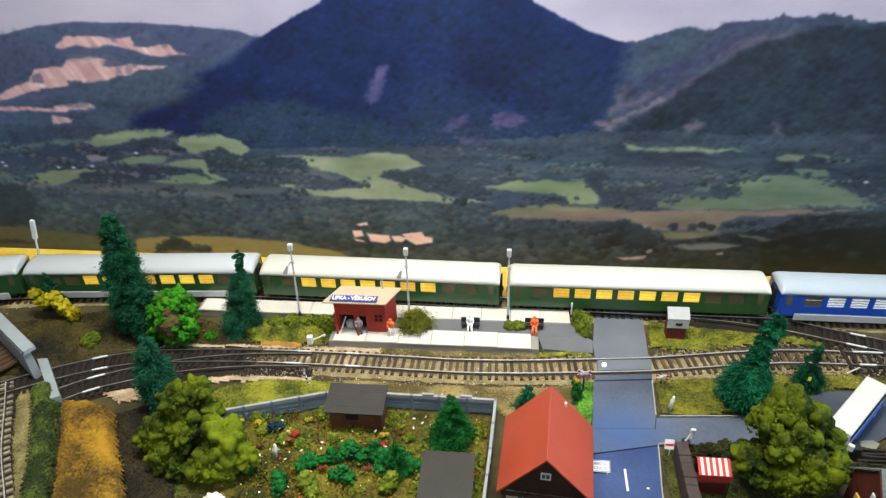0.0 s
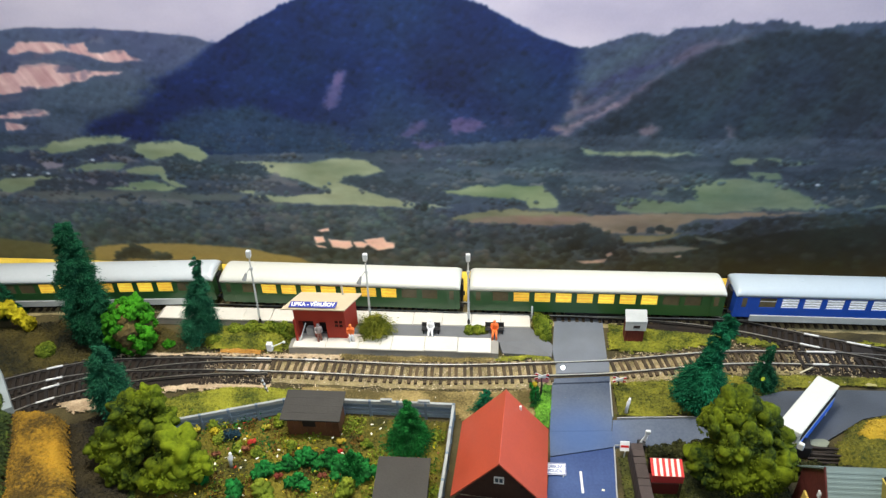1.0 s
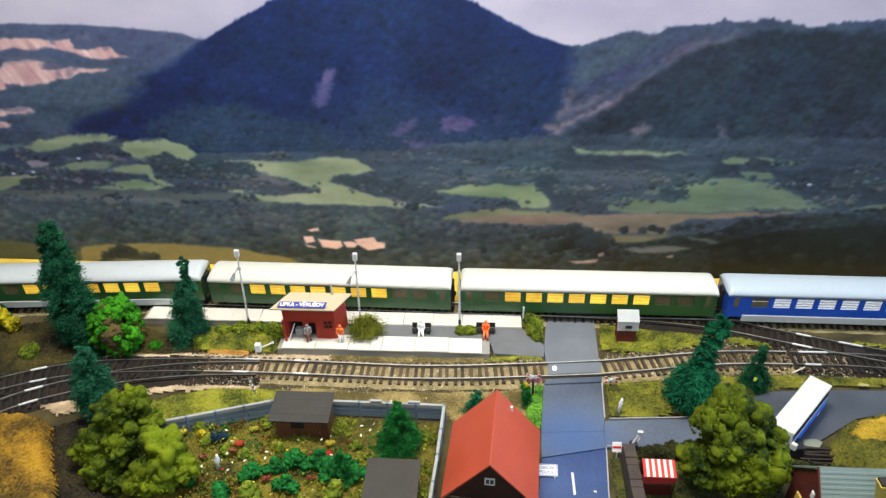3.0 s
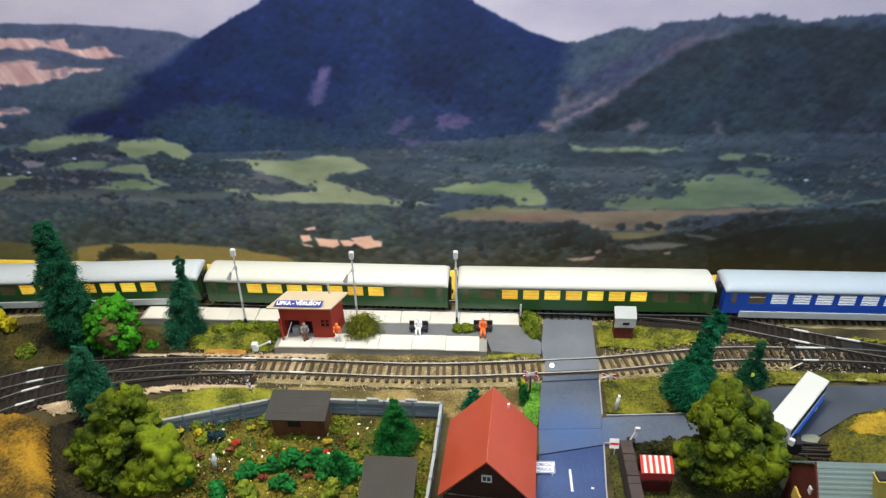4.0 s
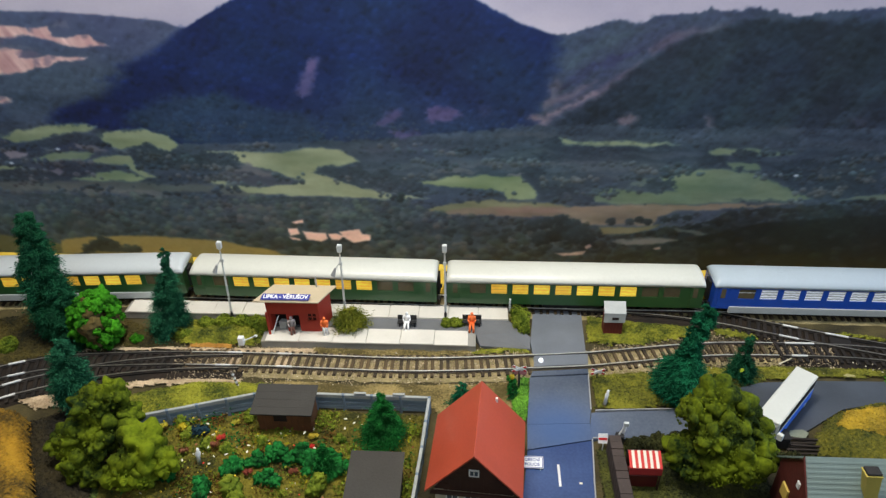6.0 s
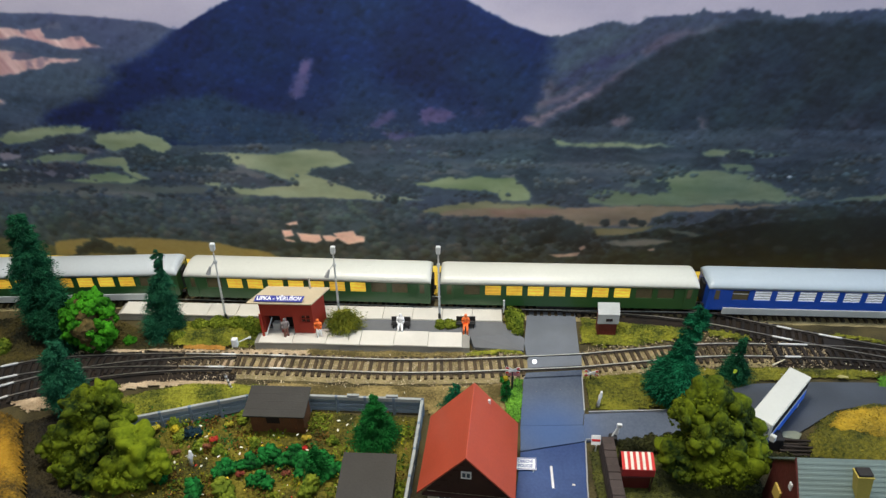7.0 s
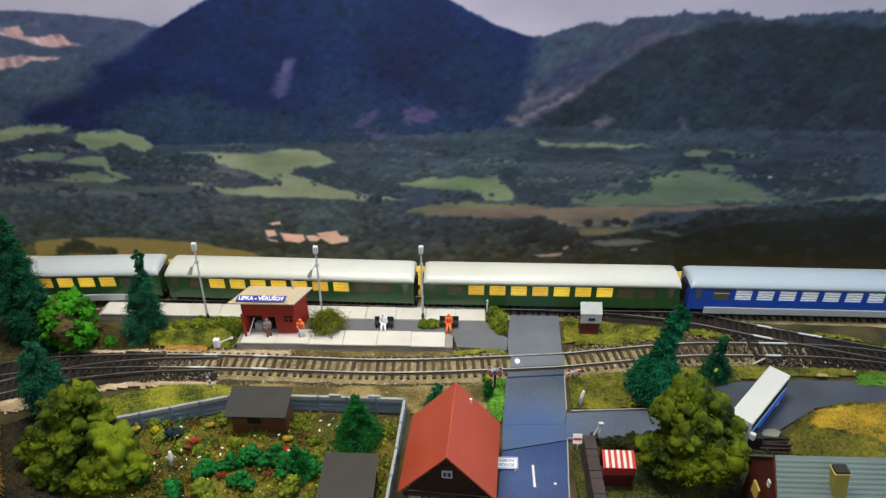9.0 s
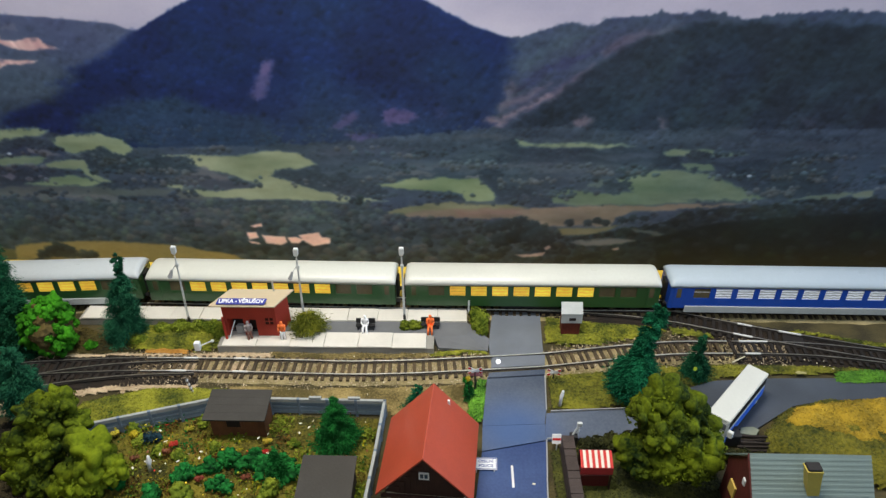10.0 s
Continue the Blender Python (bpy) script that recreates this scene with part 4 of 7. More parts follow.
def track(label, points, avoid=None, lift=0.0, dark=False, bed=17.0, pitch=7.2, span=None, skip=(), smooth_line=True, pale=False):
    t = thing("railway_track", 0, 0, 0, label, "track")
    line = spline(points) if smooth_line else points
    nrm = normals(line)
    for side in (8.4, -8.4):
        web, head = rail_mesh(line, nrm, side, 2.4, lift, dark)
        piece("rail_head", head, piece("rail", web, t))
    bm = bmesh.new()
    n = len(line)
    rings = []
    for i in range(0, n, 4):
        w = bed + 2.5 * (noise.noise((line[i][0] * 0.08, line[i][1] * 0.08, lift)))
        pts = [(-w, -1.6), (-w * 0.82, 0.5), (-8, 0.9), (0, 0.7), (8, 0.9), (w * 0.82, 0.5), (w, -1.6)]
        rings.append([(*(line[i] + nrm[i] * a), b - 0.12 * lift + 0.35 * noise.noise((line[i][0] * 0.3 + a, line[i][1] * 0.3, 2))) for a, b in pts])
    loft(bm, rings)
    part("ballast", bm, dark_gravel if dark or pale else gravel, t)
    every = pitch / 2.0
    for k in range(int((n - 2) / every)):
        i = int(k * every)
        x, y = line[i]
        if avoid is not None and np.min(np.hypot(avoid[:, 0] - x, avoid[:, 1] - y)) < 13:
            continue
        if any(a < x < b for a, b in skip) or (span and not span[0] < x < span[1]):
            continue
        d = line[min(i + 1, n - 1)] - line[max(i - 1, 0)]
        piece("sleeper", pale_sleeper_shape if pale else dark_sleeper_shape if dark else sleeper_shape, t, x, y, 0.5 + lift, 0, 0, math.degrees(math.atan2(d[1], d[0])) + rng.normal(0, 0.6))
    return t, line, nrm


REAR = [(-620, 640), (-540, 790), (-400, 900), (-250, 962), (-100, 992), (0, 1002.5), (80, 1008.5), (165, 1011.5), (240, 1010.5), (350, 1008.5), (462, 1007), (548, 1006), (660, 1006.5), (760, 1006), (860, 1005), (960, 1003), (1060, 993), (1180, 965), (1290, 915), (1390, 825), (1450, 690)]
NEAR = [(-40, 845), (-10, 863), (20, 879), (60, 896.5), (95, 905.5), (137, 910), (187, 913.4), (238, 914.4), (290, 914.4), (342, 913.4), (393, 912.6), (443, 914.6), (493, 918.8), (559, 925), (595, 930.5), (647, 939), (690, 944), (740, 945.3), (800, 944.5), (850, 938.5), (920, 924), (1010, 894), (1120, 840), (1240, 740), (1300, 620)]
rear_track, rear_line, rear_nrm = track("main track with dark sleepers running past the platform", REAR, span=(-420, 1300))
near_line = spline(NEAR)
near_nrm = normals(near_line)
cut_a, cut_b = (int(np.argmin(np.abs(near_line[:, 0] - v) + np.where(near_line[:, 1] > 850, 0, 900))) for v in (205, 742))
near_track = track("front track with brown sleepers crossing the road", near_line[cut_a:cut_b + 1], skip=((519, 568),), smooth_line=False)[0]
track("front track on dark ballast through the turnout", near_line[:cut_a + 1], dark=True, smooth_line=False)
track("front track on dark ballast beyond the crossover", near_line[cut_b:], dark=True, span=(-110, 1180), smooth_line=False)
branch_track, branch_line, branch_nrm = track("branch track of the turnout with dark sleepers", [(38, 852), (56, 864.5), (75, 874.5), (108, 888), (150, 900), (200, 908), (260, 912)], near_line, 0.12, True)
cross_track, cross_line, cross_nrm = track("diagonal crossover track with dark sleepers", [(556, 1005), (610, 1002.5), (658, 997.5), (700, 988.5), (745, 974.5), (785, 962), (830, 949.5), (880, 936), (930, 922)], np.vstack([near_line, rear_line]), 0.12, True, 15.0)

track("siding with pale sleepers at the edge of the layout", [(-28, 860), (-10, 832), (20, 784), (51, 743), (82, 700), (106, 660)], pale=True)

# white bars added on the rails, in place of lamp glints
def glint_bar(x, side, line=near_line, nrm=near_nrm, parent=near_track, length=12):
    i = int(np.argmin(np.abs(line[:, 0] - x) + np.where((line[:, 1] > 850), 0, 500)))
    d = line[i + 1] - line[i - 1]
    px, py = line[i] + nrm[i] * side
    part("rail_joiner", boxes((-length / 2, length / 2, -0.72, 0.72, -1.3, 0.16), bevel=0.2), glint_white, parent, "white bar standing in for a lamp glint on the rail", px, py, 5.0, 0, 0, math.degrees(math.atan2(d[1], d[0])))


for x, side, ln in ((53, 8.4, 14), (56, -8.4, 14), (246, 8.4, 13), (240, -8.4, 14), (291, 8.4, 13), (296, -8.4, 14), (762, 8.4, 26), (755, -8.4, 14)):
    glint_bar(x, side, length=ln)
for x, side in ((766, 8.4), (764, -8.4)):
    glint_bar(x, side, rear_line, rear_nrm, rear_track)
for x, side, ln in ((760, 8.4, 13), (758, -8.4, 17), (799, 8.4, 20)):
    glint_bar(x, side, cross_line, cross_nrm, cross_track, ln)
for x, side in ((65, 8.4), (61, -8.4)):
    glint_bar(x, side, branch_line, branch_nrm, branch_track, 15)

# ballast stones loose between and beside the rails
def stones(line, nrm, n, width, x0, x1, seed):
    r = np.random.default_rng(seed)
    ok = np.where((line[:, 0] > x0) & (line[:, 0] < x1) & (line[:, 1] > 780))[0]
    i = r.choice(ok, n)
    off = r.normal(0, width, n)
    p = line[i] + nrm[i] * off[:, None] + r.uniform(-1, 1, (n, 2))
    keep = ~((p[:, 0] > 515) & (p[:, 0] < 572) & (np.abs(off) < 30))
    z = np.where(np.abs(off) < 15, 1.0, 0.2) + r.uniform(0, 0.4, n)
    return np.column_stack([p, z])[keep]


single("ballast_stones", mesh_from(*chips(np.vstack([stones(near_line, near_nrm, 13000, 13, 190, 710, 5), stones(rear_line, rear_nrm, 5000, 11, -180, 560, 6)]), 1.25, 1.5, 8, 0.9), stone_chip),
       "loose tan ballast stones along the tracks", "ballast", kind="stuff")
# card infill of the level crossing between the rails
slab("crossing_infill", [(518, 914.5), (566, 919.2), (567.3, 932.5), (519.2, 928.2)], -1.0, 4.3, asphalt, "grey card infill between the rails of the level crossing", "road")

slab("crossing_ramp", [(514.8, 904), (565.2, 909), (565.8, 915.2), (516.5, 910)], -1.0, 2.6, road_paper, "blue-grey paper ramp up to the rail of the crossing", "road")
single("ballast_stones", mesh_from(*chips(np.vstack([stones(near_line, near_nrm, 2600, 10, 655, 745, 15), stones(near_line, near_nrm, 700, 10, 180, 230, 17)]), 1.35, 1.5, 18, 0.9), dark_gravel), "dark oily ballast stones mixed into the tan bed", "ballast", kind="stuff")
single("ballast_stones", mesh_from(*chips(stones(near_line, near_nrm, 1500, 11, 735, 790, 16), 1.25, 1.5, 19, 0.9), stone_chip), "tan ballast stones thinning out towards the crossover", "ballast", kind="stuff")

# pale gravel shoulders and sand spilt along the front track
pale_gravel = mat("pale_pinkish_gravel", (170, 144, 112), 0.95, vary=0.35, fine=900, coarse=60, bump=0.7, other=(220, 198, 166), island=True, rand=0.5)
for seed, outline in ((311, [(150, 884), (185, 891), (225, 893), (262, 894), (262, 888), (225, 886), (190, 882), (160, 876)]), (312, [(40, 917), (90, 926), (140, 932), (200, 934), (262, 933), (262, 928), (200, 929), (140, 927), (90, 921), (45, 912)]),
                      (313, [(236, 905), (252, 904), (254, 921), (238, 922)]), (314, [(284, 904), (300, 903.5), (302, 921), (286, 921)]), (317, [(240, 925), (262, 924), (300, 925), (318, 927), (322, 935.6), (290, 935.8), (262, 935.8), (242, 934)]), (315, [(70, 862), (110, 872), (150, 880), (165, 870), (130, 858), (95, 848)])):
    turf("gravel_patch", "pale pinkish gravel spilt beside the front track", outline, 2.4 if seed in (313, 314) else 1.6, pale_gravel, 1.1, 1.3, seed, 3.0, 0.5, "gravel")
turf("gravel_patch", "dull tan gravel along the back of the front track", [(-20, 886), (2, 898), (22, 908), (46, 916.5), (70, 922.5), (98, 926), (140, 929), (140, 935), (96, 932.5), (66, 929), (42, 923), (16, 914), (-8, 903), (-26, 892)], 1.8, mat("dull_tan_gravel", (116, 96, 58), 0.95, vary=0.35, fine=900, coarse=60, bump=0.7, other=(176, 152, 104), island=True, rand=0.5), 1.1, 1.3, 331, 3.0, 0.5, "gravel")
turf("gravel_patch", "orange sand spilt beside the platform track", [(196, 931), (238, 932), (240, 938), (215, 939), (198, 937)], 3.2, mat("orange_sand", (176, 118, 44), 0.95, vary=0.35, fine=700, coarse=60, bump=0.5, other=(214, 160, 76), island=True, rand=0.5), 1.1, 1.4, 316, 4.0, 0.6, "sand")

# ---- turf around the tracks ----
turf("grass_verge", "yellow-green grass strip beside the crossing hut", [(570, 953), (603, 950), (662, 962), (690, 972), (672, 978), (640, 981), (600, 988), (572, 991)], 3.5, green_turf, 1.6, 2.0, 11)
turf("grass_verge", "olive grass corner between track and side road", [(566, 869), (640, 874), (662, 888), (690, 898), (720, 908), (760, 914), (880, 917), (980, 908), (980, 922), (880, 920), (800, 927), (700, 926), (645, 920), (600, 913), (568, 909)], 3.0, olive_turf, 1.2, 1.7, 12)
turf("grass_verge", "small green grass triangle at the platform end", [(499, 973), (503, 962), (516, 958), (517.5, 975), (519, 995), (499, 996)], 5.0, green_turf, 1.8, 2.0, 13)
turf("grass_verge", "thin grass strip between platform ramp and track", [(462, 934), (516, 936), (516, 947), (490, 944), (462, 939)], 2.0, green_turf, 1.2, 1.4, 14)
turf("grass_verge", "olive grass left of the platform building", [(190, 936), (245, 936), (268, 940), (268, 972), (190, 972), (150, 960)], 5.0, green_turf, 1.8, 2.0, 15)
# brown-green turf whose colours are darkened for the shade on this bank
turf("grass_verge", "brown-green ground between platform and track, darkened for shade", [(-200, 900), (-60, 880), (-12, 877), (20, 893), (60, 910), (95, 922), (150, 930), (190, 935), (150, 960), (120, 972), (60, 984), (0, 972), (-100, 945), (-200, 930)], 4.0, mat("shaded_bank_turf", (26, 30, 8), 0.95, vary=0.5, fine=400, coarse=26, bump=0.25, other=(82, 72, 26), span=(0.57, 0.9), island=True, rand=0.28), 1.1, 2.0, 16, 14.0, 2.0)
turf("grass_verge", "olive grass bank in front of the track", [(195, 880), (230, 889), (262, 890), (290, 888), (290, 866), (255, 858), (215, 842), (180, 835), (160, 850), (170, 872)], 4.0, green_turf, 1.4, 1.8, 17)
turf("grass_verge", "dry grass between the fence and the track", [(290, 866), (330, 866), (430, 866), (440, 850), (500, 852), (506, 900), (430, 893), (360, 892), (290, 893)], 1.5, mat("dry_turf", (104, 92, 48), 0.95, vary=0.4, fine=500, coarse=30, bump=0.4, other=(164, 144, 92), span=(0.57, 0.9), island=True), 0.7, 1.2, 18)
turf("grass_verge", "bright green grass along the house", [(497, 856), (508, 850), (513, 903), (505, 905), (496, 880)], 4.5, mat("bright_turf", (58, 120, 28), 0.95, vary=0.5, fine=500, coarse=60, bump=0.4, other=(110, 168, 50), island=True), 1.8, 2.2, 19)
turf("grass_verge", "green grass between the rear tracks", [(690, 968), (720, 962), (735, 966), (715, 976), (690, 979)], 3.0, green_turf, 1.4, 1.6, 20)
turf("grass_verge", "green grass beside the rear track", [(800, 972), (850, 960), (1000, 925), (1000, 935), (870, 962), (810, 976)], 2.5, green_turf, 1.2, 1.6, 21)
turf("garden_lawn", "mossy brown-green garden ground inside the fence", [(150, 700), (424, 700), (424, 857), (335, 859), (282, 857), (205, 832), (170, 800)], 1.6, moss_turf, 1.2, 1.8, 22, 6, 1.6)
turf("garden_lawn", "dark green ground around the kiosk", [(560, 700), (680, 700), (690, 770), (680, 836), (625, 834), (581, 833), (562, 828)], 1.2, mat("kiosk_turf", (36, 46, 14), 0.95, vary=0.5, fine=400, coarse=30, bump=0.4, other=(84, 86, 28), span=(0.57, 0.9), island=True, rand=0.4), 1.2, 1.8, 23)
turf("field", "ochre raised field with a dry grass top", [(728, 842), (748, 862), (764, 873), (788, 880), (843, 882), (960, 880), (960, 780), (830, 790), (760, 800), (728, 822)], 15, mat("dry_field_turf", (54, 70, 14), 0.95, vary=0.45, fine=420, coarse=22, bump=0.4, other=(134, 126, 36), span=(0.57, 0.9), island=True, rand=0.4), 1.4, 1.6, 24, 10.0, 2.0)
turf("field", "ochre field rise beside the bridge", [(58, 828), (84, 836), (108, 830), (144, 772), (178, 722), (205, 640), (150, 640), (112, 730), (86, 782)], 27, ochre_turf, 1.2, 1.5, 25, 4.0, 2.0)
turf("hedge_strip", "dull green strip of rough grass beside the field", [(8, 860), (28, 864), (52, 832), (80, 782), (104, 730), (120, 660), (98, 660), (84, 722), (56, 780), (30, 825)], 14, mat("hedge_turf", (48, 72, 22), 0.95, vary=0.5, fine=500, coarse=60, bump=0.4, other=(96, 112, 40), span=(0.57, 0.9), island=True, rand=0.5), 1.4, 2.2, 26, 5.0, 2.0)
turf("grass_verge", "dark slope behind the large bush", [(98, 834), (140, 852), (175, 838), (176, 800), (196, 740), (212, 660), (196, 660), (168, 728), (134, 776)], 9, mat("dark_slope_turf", (24, 20, 10), 0.95, vary=0.4, fine=400, coarse=40, bump=0.4, other=(52, 44, 20), span=(0.57, 0.9), island=True, rand=0.4), 1.2, 2.0, 27)
turf("field", "ochre dry grass on the crown of the field rise", [(743, 849), (762, 866), (790, 875), (843, 878), (960, 876), (960, 814), (880, 812), (820, 818), (784, 827), (752, 839)], 16.5, mat("ochre_crown_turf", (122, 106, 24), 0.95, vary=0.35, fine=420, coarse=40, bump=0.4, other=(198, 164, 46), island=True, rand=0.5), 1.0, 1.6, 28, 5.0, 2.0)
turf("grass_verge", "thin dry grass between siding and hedge strip", [(-12, 868), (6, 862), (28, 825), (54, 780), (82, 722), (96, 662), (82, 690), (60, 752), (32, 792), (4, 838)], 1.6, mat("brown_scatter", (108, 100, 56), 0.95, vary=0.5, fine=500, coarse=50, bump=0.4, other=(168, 158, 104), island=True, rand=0.5), 1.0, 1.4, 29, 4.0, 0.6)
turf("grass_verge", "pale green strip at the foot of the dark slope", [(168, 812), (178, 816), (196, 760), (214, 690), (206, 690), (186, 752)], 3.0, MATS["hedge_turf"], 1.2, 1.5, 30, 4.0, 0.8)
turf("grass_verge", "bright green grass at the bend of the asphalt road", [(814, 904), (845, 903), (900, 904), (980, 896), (980, 908), (900, 917), (854, 921), (822, 920)], 4.0, MATS["bright_turf"], 1.4, 1.8, 33, 5.0, 0.8)
turf("gravel_patch", "tan gravel banked against the platform front", [(312, 927.5), (330, 927), (360, 926), (420, 926), (462, 929), (466, 936.5), (400, 935.9), (330, 935.9), (314, 935.9)], 4.2, MATS["dry_turf"], 1.0, 1.2, 34, 5.0, 0.8, "gravel")

# ---- platform ----
slab_mat = mat("pale_concrete_slab", (208, 204, 196), 0.75, vary=0.1, fine=700, coarse=40, bump=0.2, rand=0.35)
edge_mat = mat("grey_platform_edge", (146, 144, 138), 0.8, vary=0.2, fine=600, coarse=60)
platform = thing("platform", 0, 0, 0, "island platform with pale slab edges and grey asphalt", "platform")
asph = mat("platform_asphalt", (104, 106, 110), 0.85, vary=0.16, fine=1200, coarse=50, bump=0.4)
bm = prism(bmesh.new(), [(268, 956.5), (459, 957.5), (466.4, 953), (497, 956), (497, 974.5), (268, 974.5)], -1, 6.6)
ramp = [bm.verts.new(p) for p in ((466.4, 953, 6.55), (470, 943, 1.8), (516, 940, 1.5), (517.5, 957, 1.5), (497, 974.4, 6.55), (497, 956, 6.55))]
bm.faces.new((ramp[0], ramp[1], ramp[2], ramp[5]))
bm.faces.new((ramp[5], ramp[2], ramp[3], ramp[4]))
base = [bm.verts.new((v.co.x, v.co.y, -1)) for v in ramp[:5]]
for i in range(4):
    bm.faces.new((ramp[i], base[i], base[i + 1], ramp[i + 1]))
part("asphalt", bm, asph, platform)
part("front_edge", boxes((266, 466, 936.6, 957, -1, 6.4)), edge_mat, platform)
part("rear_edge", boxes((118, 497, 974.8, 993, -1, 6.4)), edge_mat, platform)
slab_shape = mesh_of(boxes((0.2, 31.3, 0, 20.4, 0, 1.7), bevel=0.25), slab_mat)
for i in range(6):
    piece("slab", slab_shape, platform, 270 + 31.5 * i, 936.2 + 0.25 * math.sin(i * 2.1), 6.4 + 0.12 * math.sin(i * 3.3), 0, 0, 0.3 * math.sin(i * 1.7))
rear_slab = mesh_of(boxes((0.2, 28.7, 0, 19, 0, 1.7), bevel=0.25), slab_mat)
for i in range(13):
    piece("slab", rear_slab, platform, 121 + 28.9 * i, 974.4 + 0.2 * math.sin(i * 1.3), 6.4 + 0.12 * math.sin(i * 2.3), 0, 0, 0.25 * math.sin(i * 2.7))

# ---- shelter building ----
red_wall = mat("red_painted_wall", (172, 50, 30), 0.7, vary=0.15, fine=800, coarse=50, bump=0.15)
pale_roof = mat("cream_card_roof", (192, 176, 148), 0.75, vary=0.1, fine=700, coarse=35, bump=0.2)
dark_hole = mat("dark_interior", (36, 26, 24), 0.9, vary=0.2)
sign_blue = mat("blue_sign", (26, 40, 140), 0.5, vary=0.06, bump=0.0)
sign_white = mat("white_sign_print", (232, 234, 238), 0.5, vary=0.04, bump=0.0)
shelter = thing("station_shelter", 271.5, 950.5, 8.1, "red station shelter with cream sloping roof and blue name board", "building")
W, D, HF, HB = 49.0, 22.0, 39.0, 35.0
bm = bmesh.new()
# front wall with a doorway, a narrow opening and a small window
xs_, zs_ = (0, 3, 18, 23, 30, 38, 46, W), (0, 13, 19, 20, 21, HF)
holes = {(1, 0), (1, 1), (1, 2), (3, 0), (3, 1), (5, 1), (5, 2), (5, 3)}
grid_v = {(i, j, k): bm.verts.new((xs_[i], 1.6 * k, zs_[j])) for i in range(8) for j in range(6) for k in (0, 1)}
for i in range(7):
    for j in range(5):
        if (i, j) in holes:
            continue
        q = [(i, j), (i + 1, j), (i + 1, j + 1), (i, j + 1)]
        bm.faces.new([grid_v[(*c, 0)] for c in q])
        bm.faces.new([grid_v[(*c, 1)] for c in q[::-1]])
        for (di, dj), (c, d) in (((0, -1), (q[0], q[1])), ((1, 0), (q[1], q[2])), ((0, 1), (q[2], q[3])), ((-1, 0), (q[3], q[0]))):
            n_ = (i + di, j + dj)
            if n_ in holes or not (0 <= n_[0] < 7 and 0 <= n_[1] < 5):
                bm.faces.new([grid_v[(*d, 0)], grid_v[(*c, 0)], grid_v[(*c, 1)], grid_v[(*d, 1)]])
bmesh.ops.delete(bm, geom=[v for v in bm.verts if not v.link_faces], context="VERTS")
part("front_wall", bm, red_wall, shelter)
for name, x0, x1 in (("side_wall", 0, 1.6), ("side_wall", W - 1.6, W)):
    bm = bmesh.new()
    lo = [bm.verts.new(p) for p in ((x0, 1.6, 0), (x0, D, 0), (x0, D, HB), (x0, 1.6, HF))]
    hi = [bm.verts.new(p) for p in ((x1, 1.6, 0), (x1, D, 0), (x1, D, HB), (x1, 1.6, HF))]
    bm.faces.new(lo), bm.faces.new(hi[::-1])
    for i in range(4):
        j = (i + 1) % 4
        bm.faces.new((lo[i], lo[j], hi[j], hi[i]))
    part(name, bm, red_wall, shelter)
part("rear_wall", boxes((1.6, W - 1.6, D - 1.6, D, 0, HB - 0.6)), red_wall, shelter)
# dark sheet behind the openings, with the room's shade in its colour
part("interior", boxes((1.7, W - 1.7, 9, 9.6, 0, HF - 1)), dark_hole, shelter, "dark sheet standing in for the shaded interior")
part("window_pane", boxes((38.1, 45.9, 0.9, 1.3, 13, 21)), mat("dark_pane", (70, 26, 24), 0.25, vary=0.1, bump=0), shelter)
part("window_bar", boxes((41.7, 42.3, 0.2, 0.9, 13, 21), (38, 46, 0.2, 0.9, 16.6, 17.2)), red_wall, shelter)
part("door_post", boxes((2.4, 4.0, -6, -4.6, 0, 26)), red_wall, shelter)
part("brace", tube(bmesh.new(), (5.5, -5.4, 0.2), (11.5, -1.5, 19), 0.55, 0.45, 6), sign_white, shelter, "pale diagonal stick leaning in the doorway")
bm = bmesh.new()
panel(bm, [(-5, -9, HF + 2.3), (W + 6, -9, HF + 2.3), (W + 6, D + 2.5, HB + 0.9), (-5, D + 2.5, HB + 0.9)], 1.2)
part("roof", bm, pale_roof, shelter)
tilt = math.degrees(math.atan2(HB - HF - 1.4, D + 11.5))
board = part("name_board", boxes((-22, 22, -3.1, 3.1, -0.5, 0.3), bevel=0.15), sign_blue, shelter, "dark blue station name board with white letters", 23.5, -4.6, HF + 4.6, tilt + 34)
piece("lettering", lettering("LIPKA - VĚRUŠOV", 5.2, sign_white, 0.16), board, 0, 0, 0.36)
part("vent_pipe", tube(bmesh.new(), (38, D - 1, HB), (38, D - 1, HB + 14), 0.8), mat("galvanised", (178, 180, 180), 0.4, metal=0.6, vary=0.1), shelter)
part("crate", boxes((8, 15, 2.5, 7, 0, 9), bevel=0.3), mat("grey_crate", (176, 178, 178), 0.7), shelter, "pale grey box inside the doorway")

# the little building stands askew: its back is set off towards the crossing
for wall_part in shelter.children:
    for v in wall_part.data.vertices:
        v.co.x += 0.3 * v.co.y
    wall_part.location.x += 0.3 * wall_part.location.y

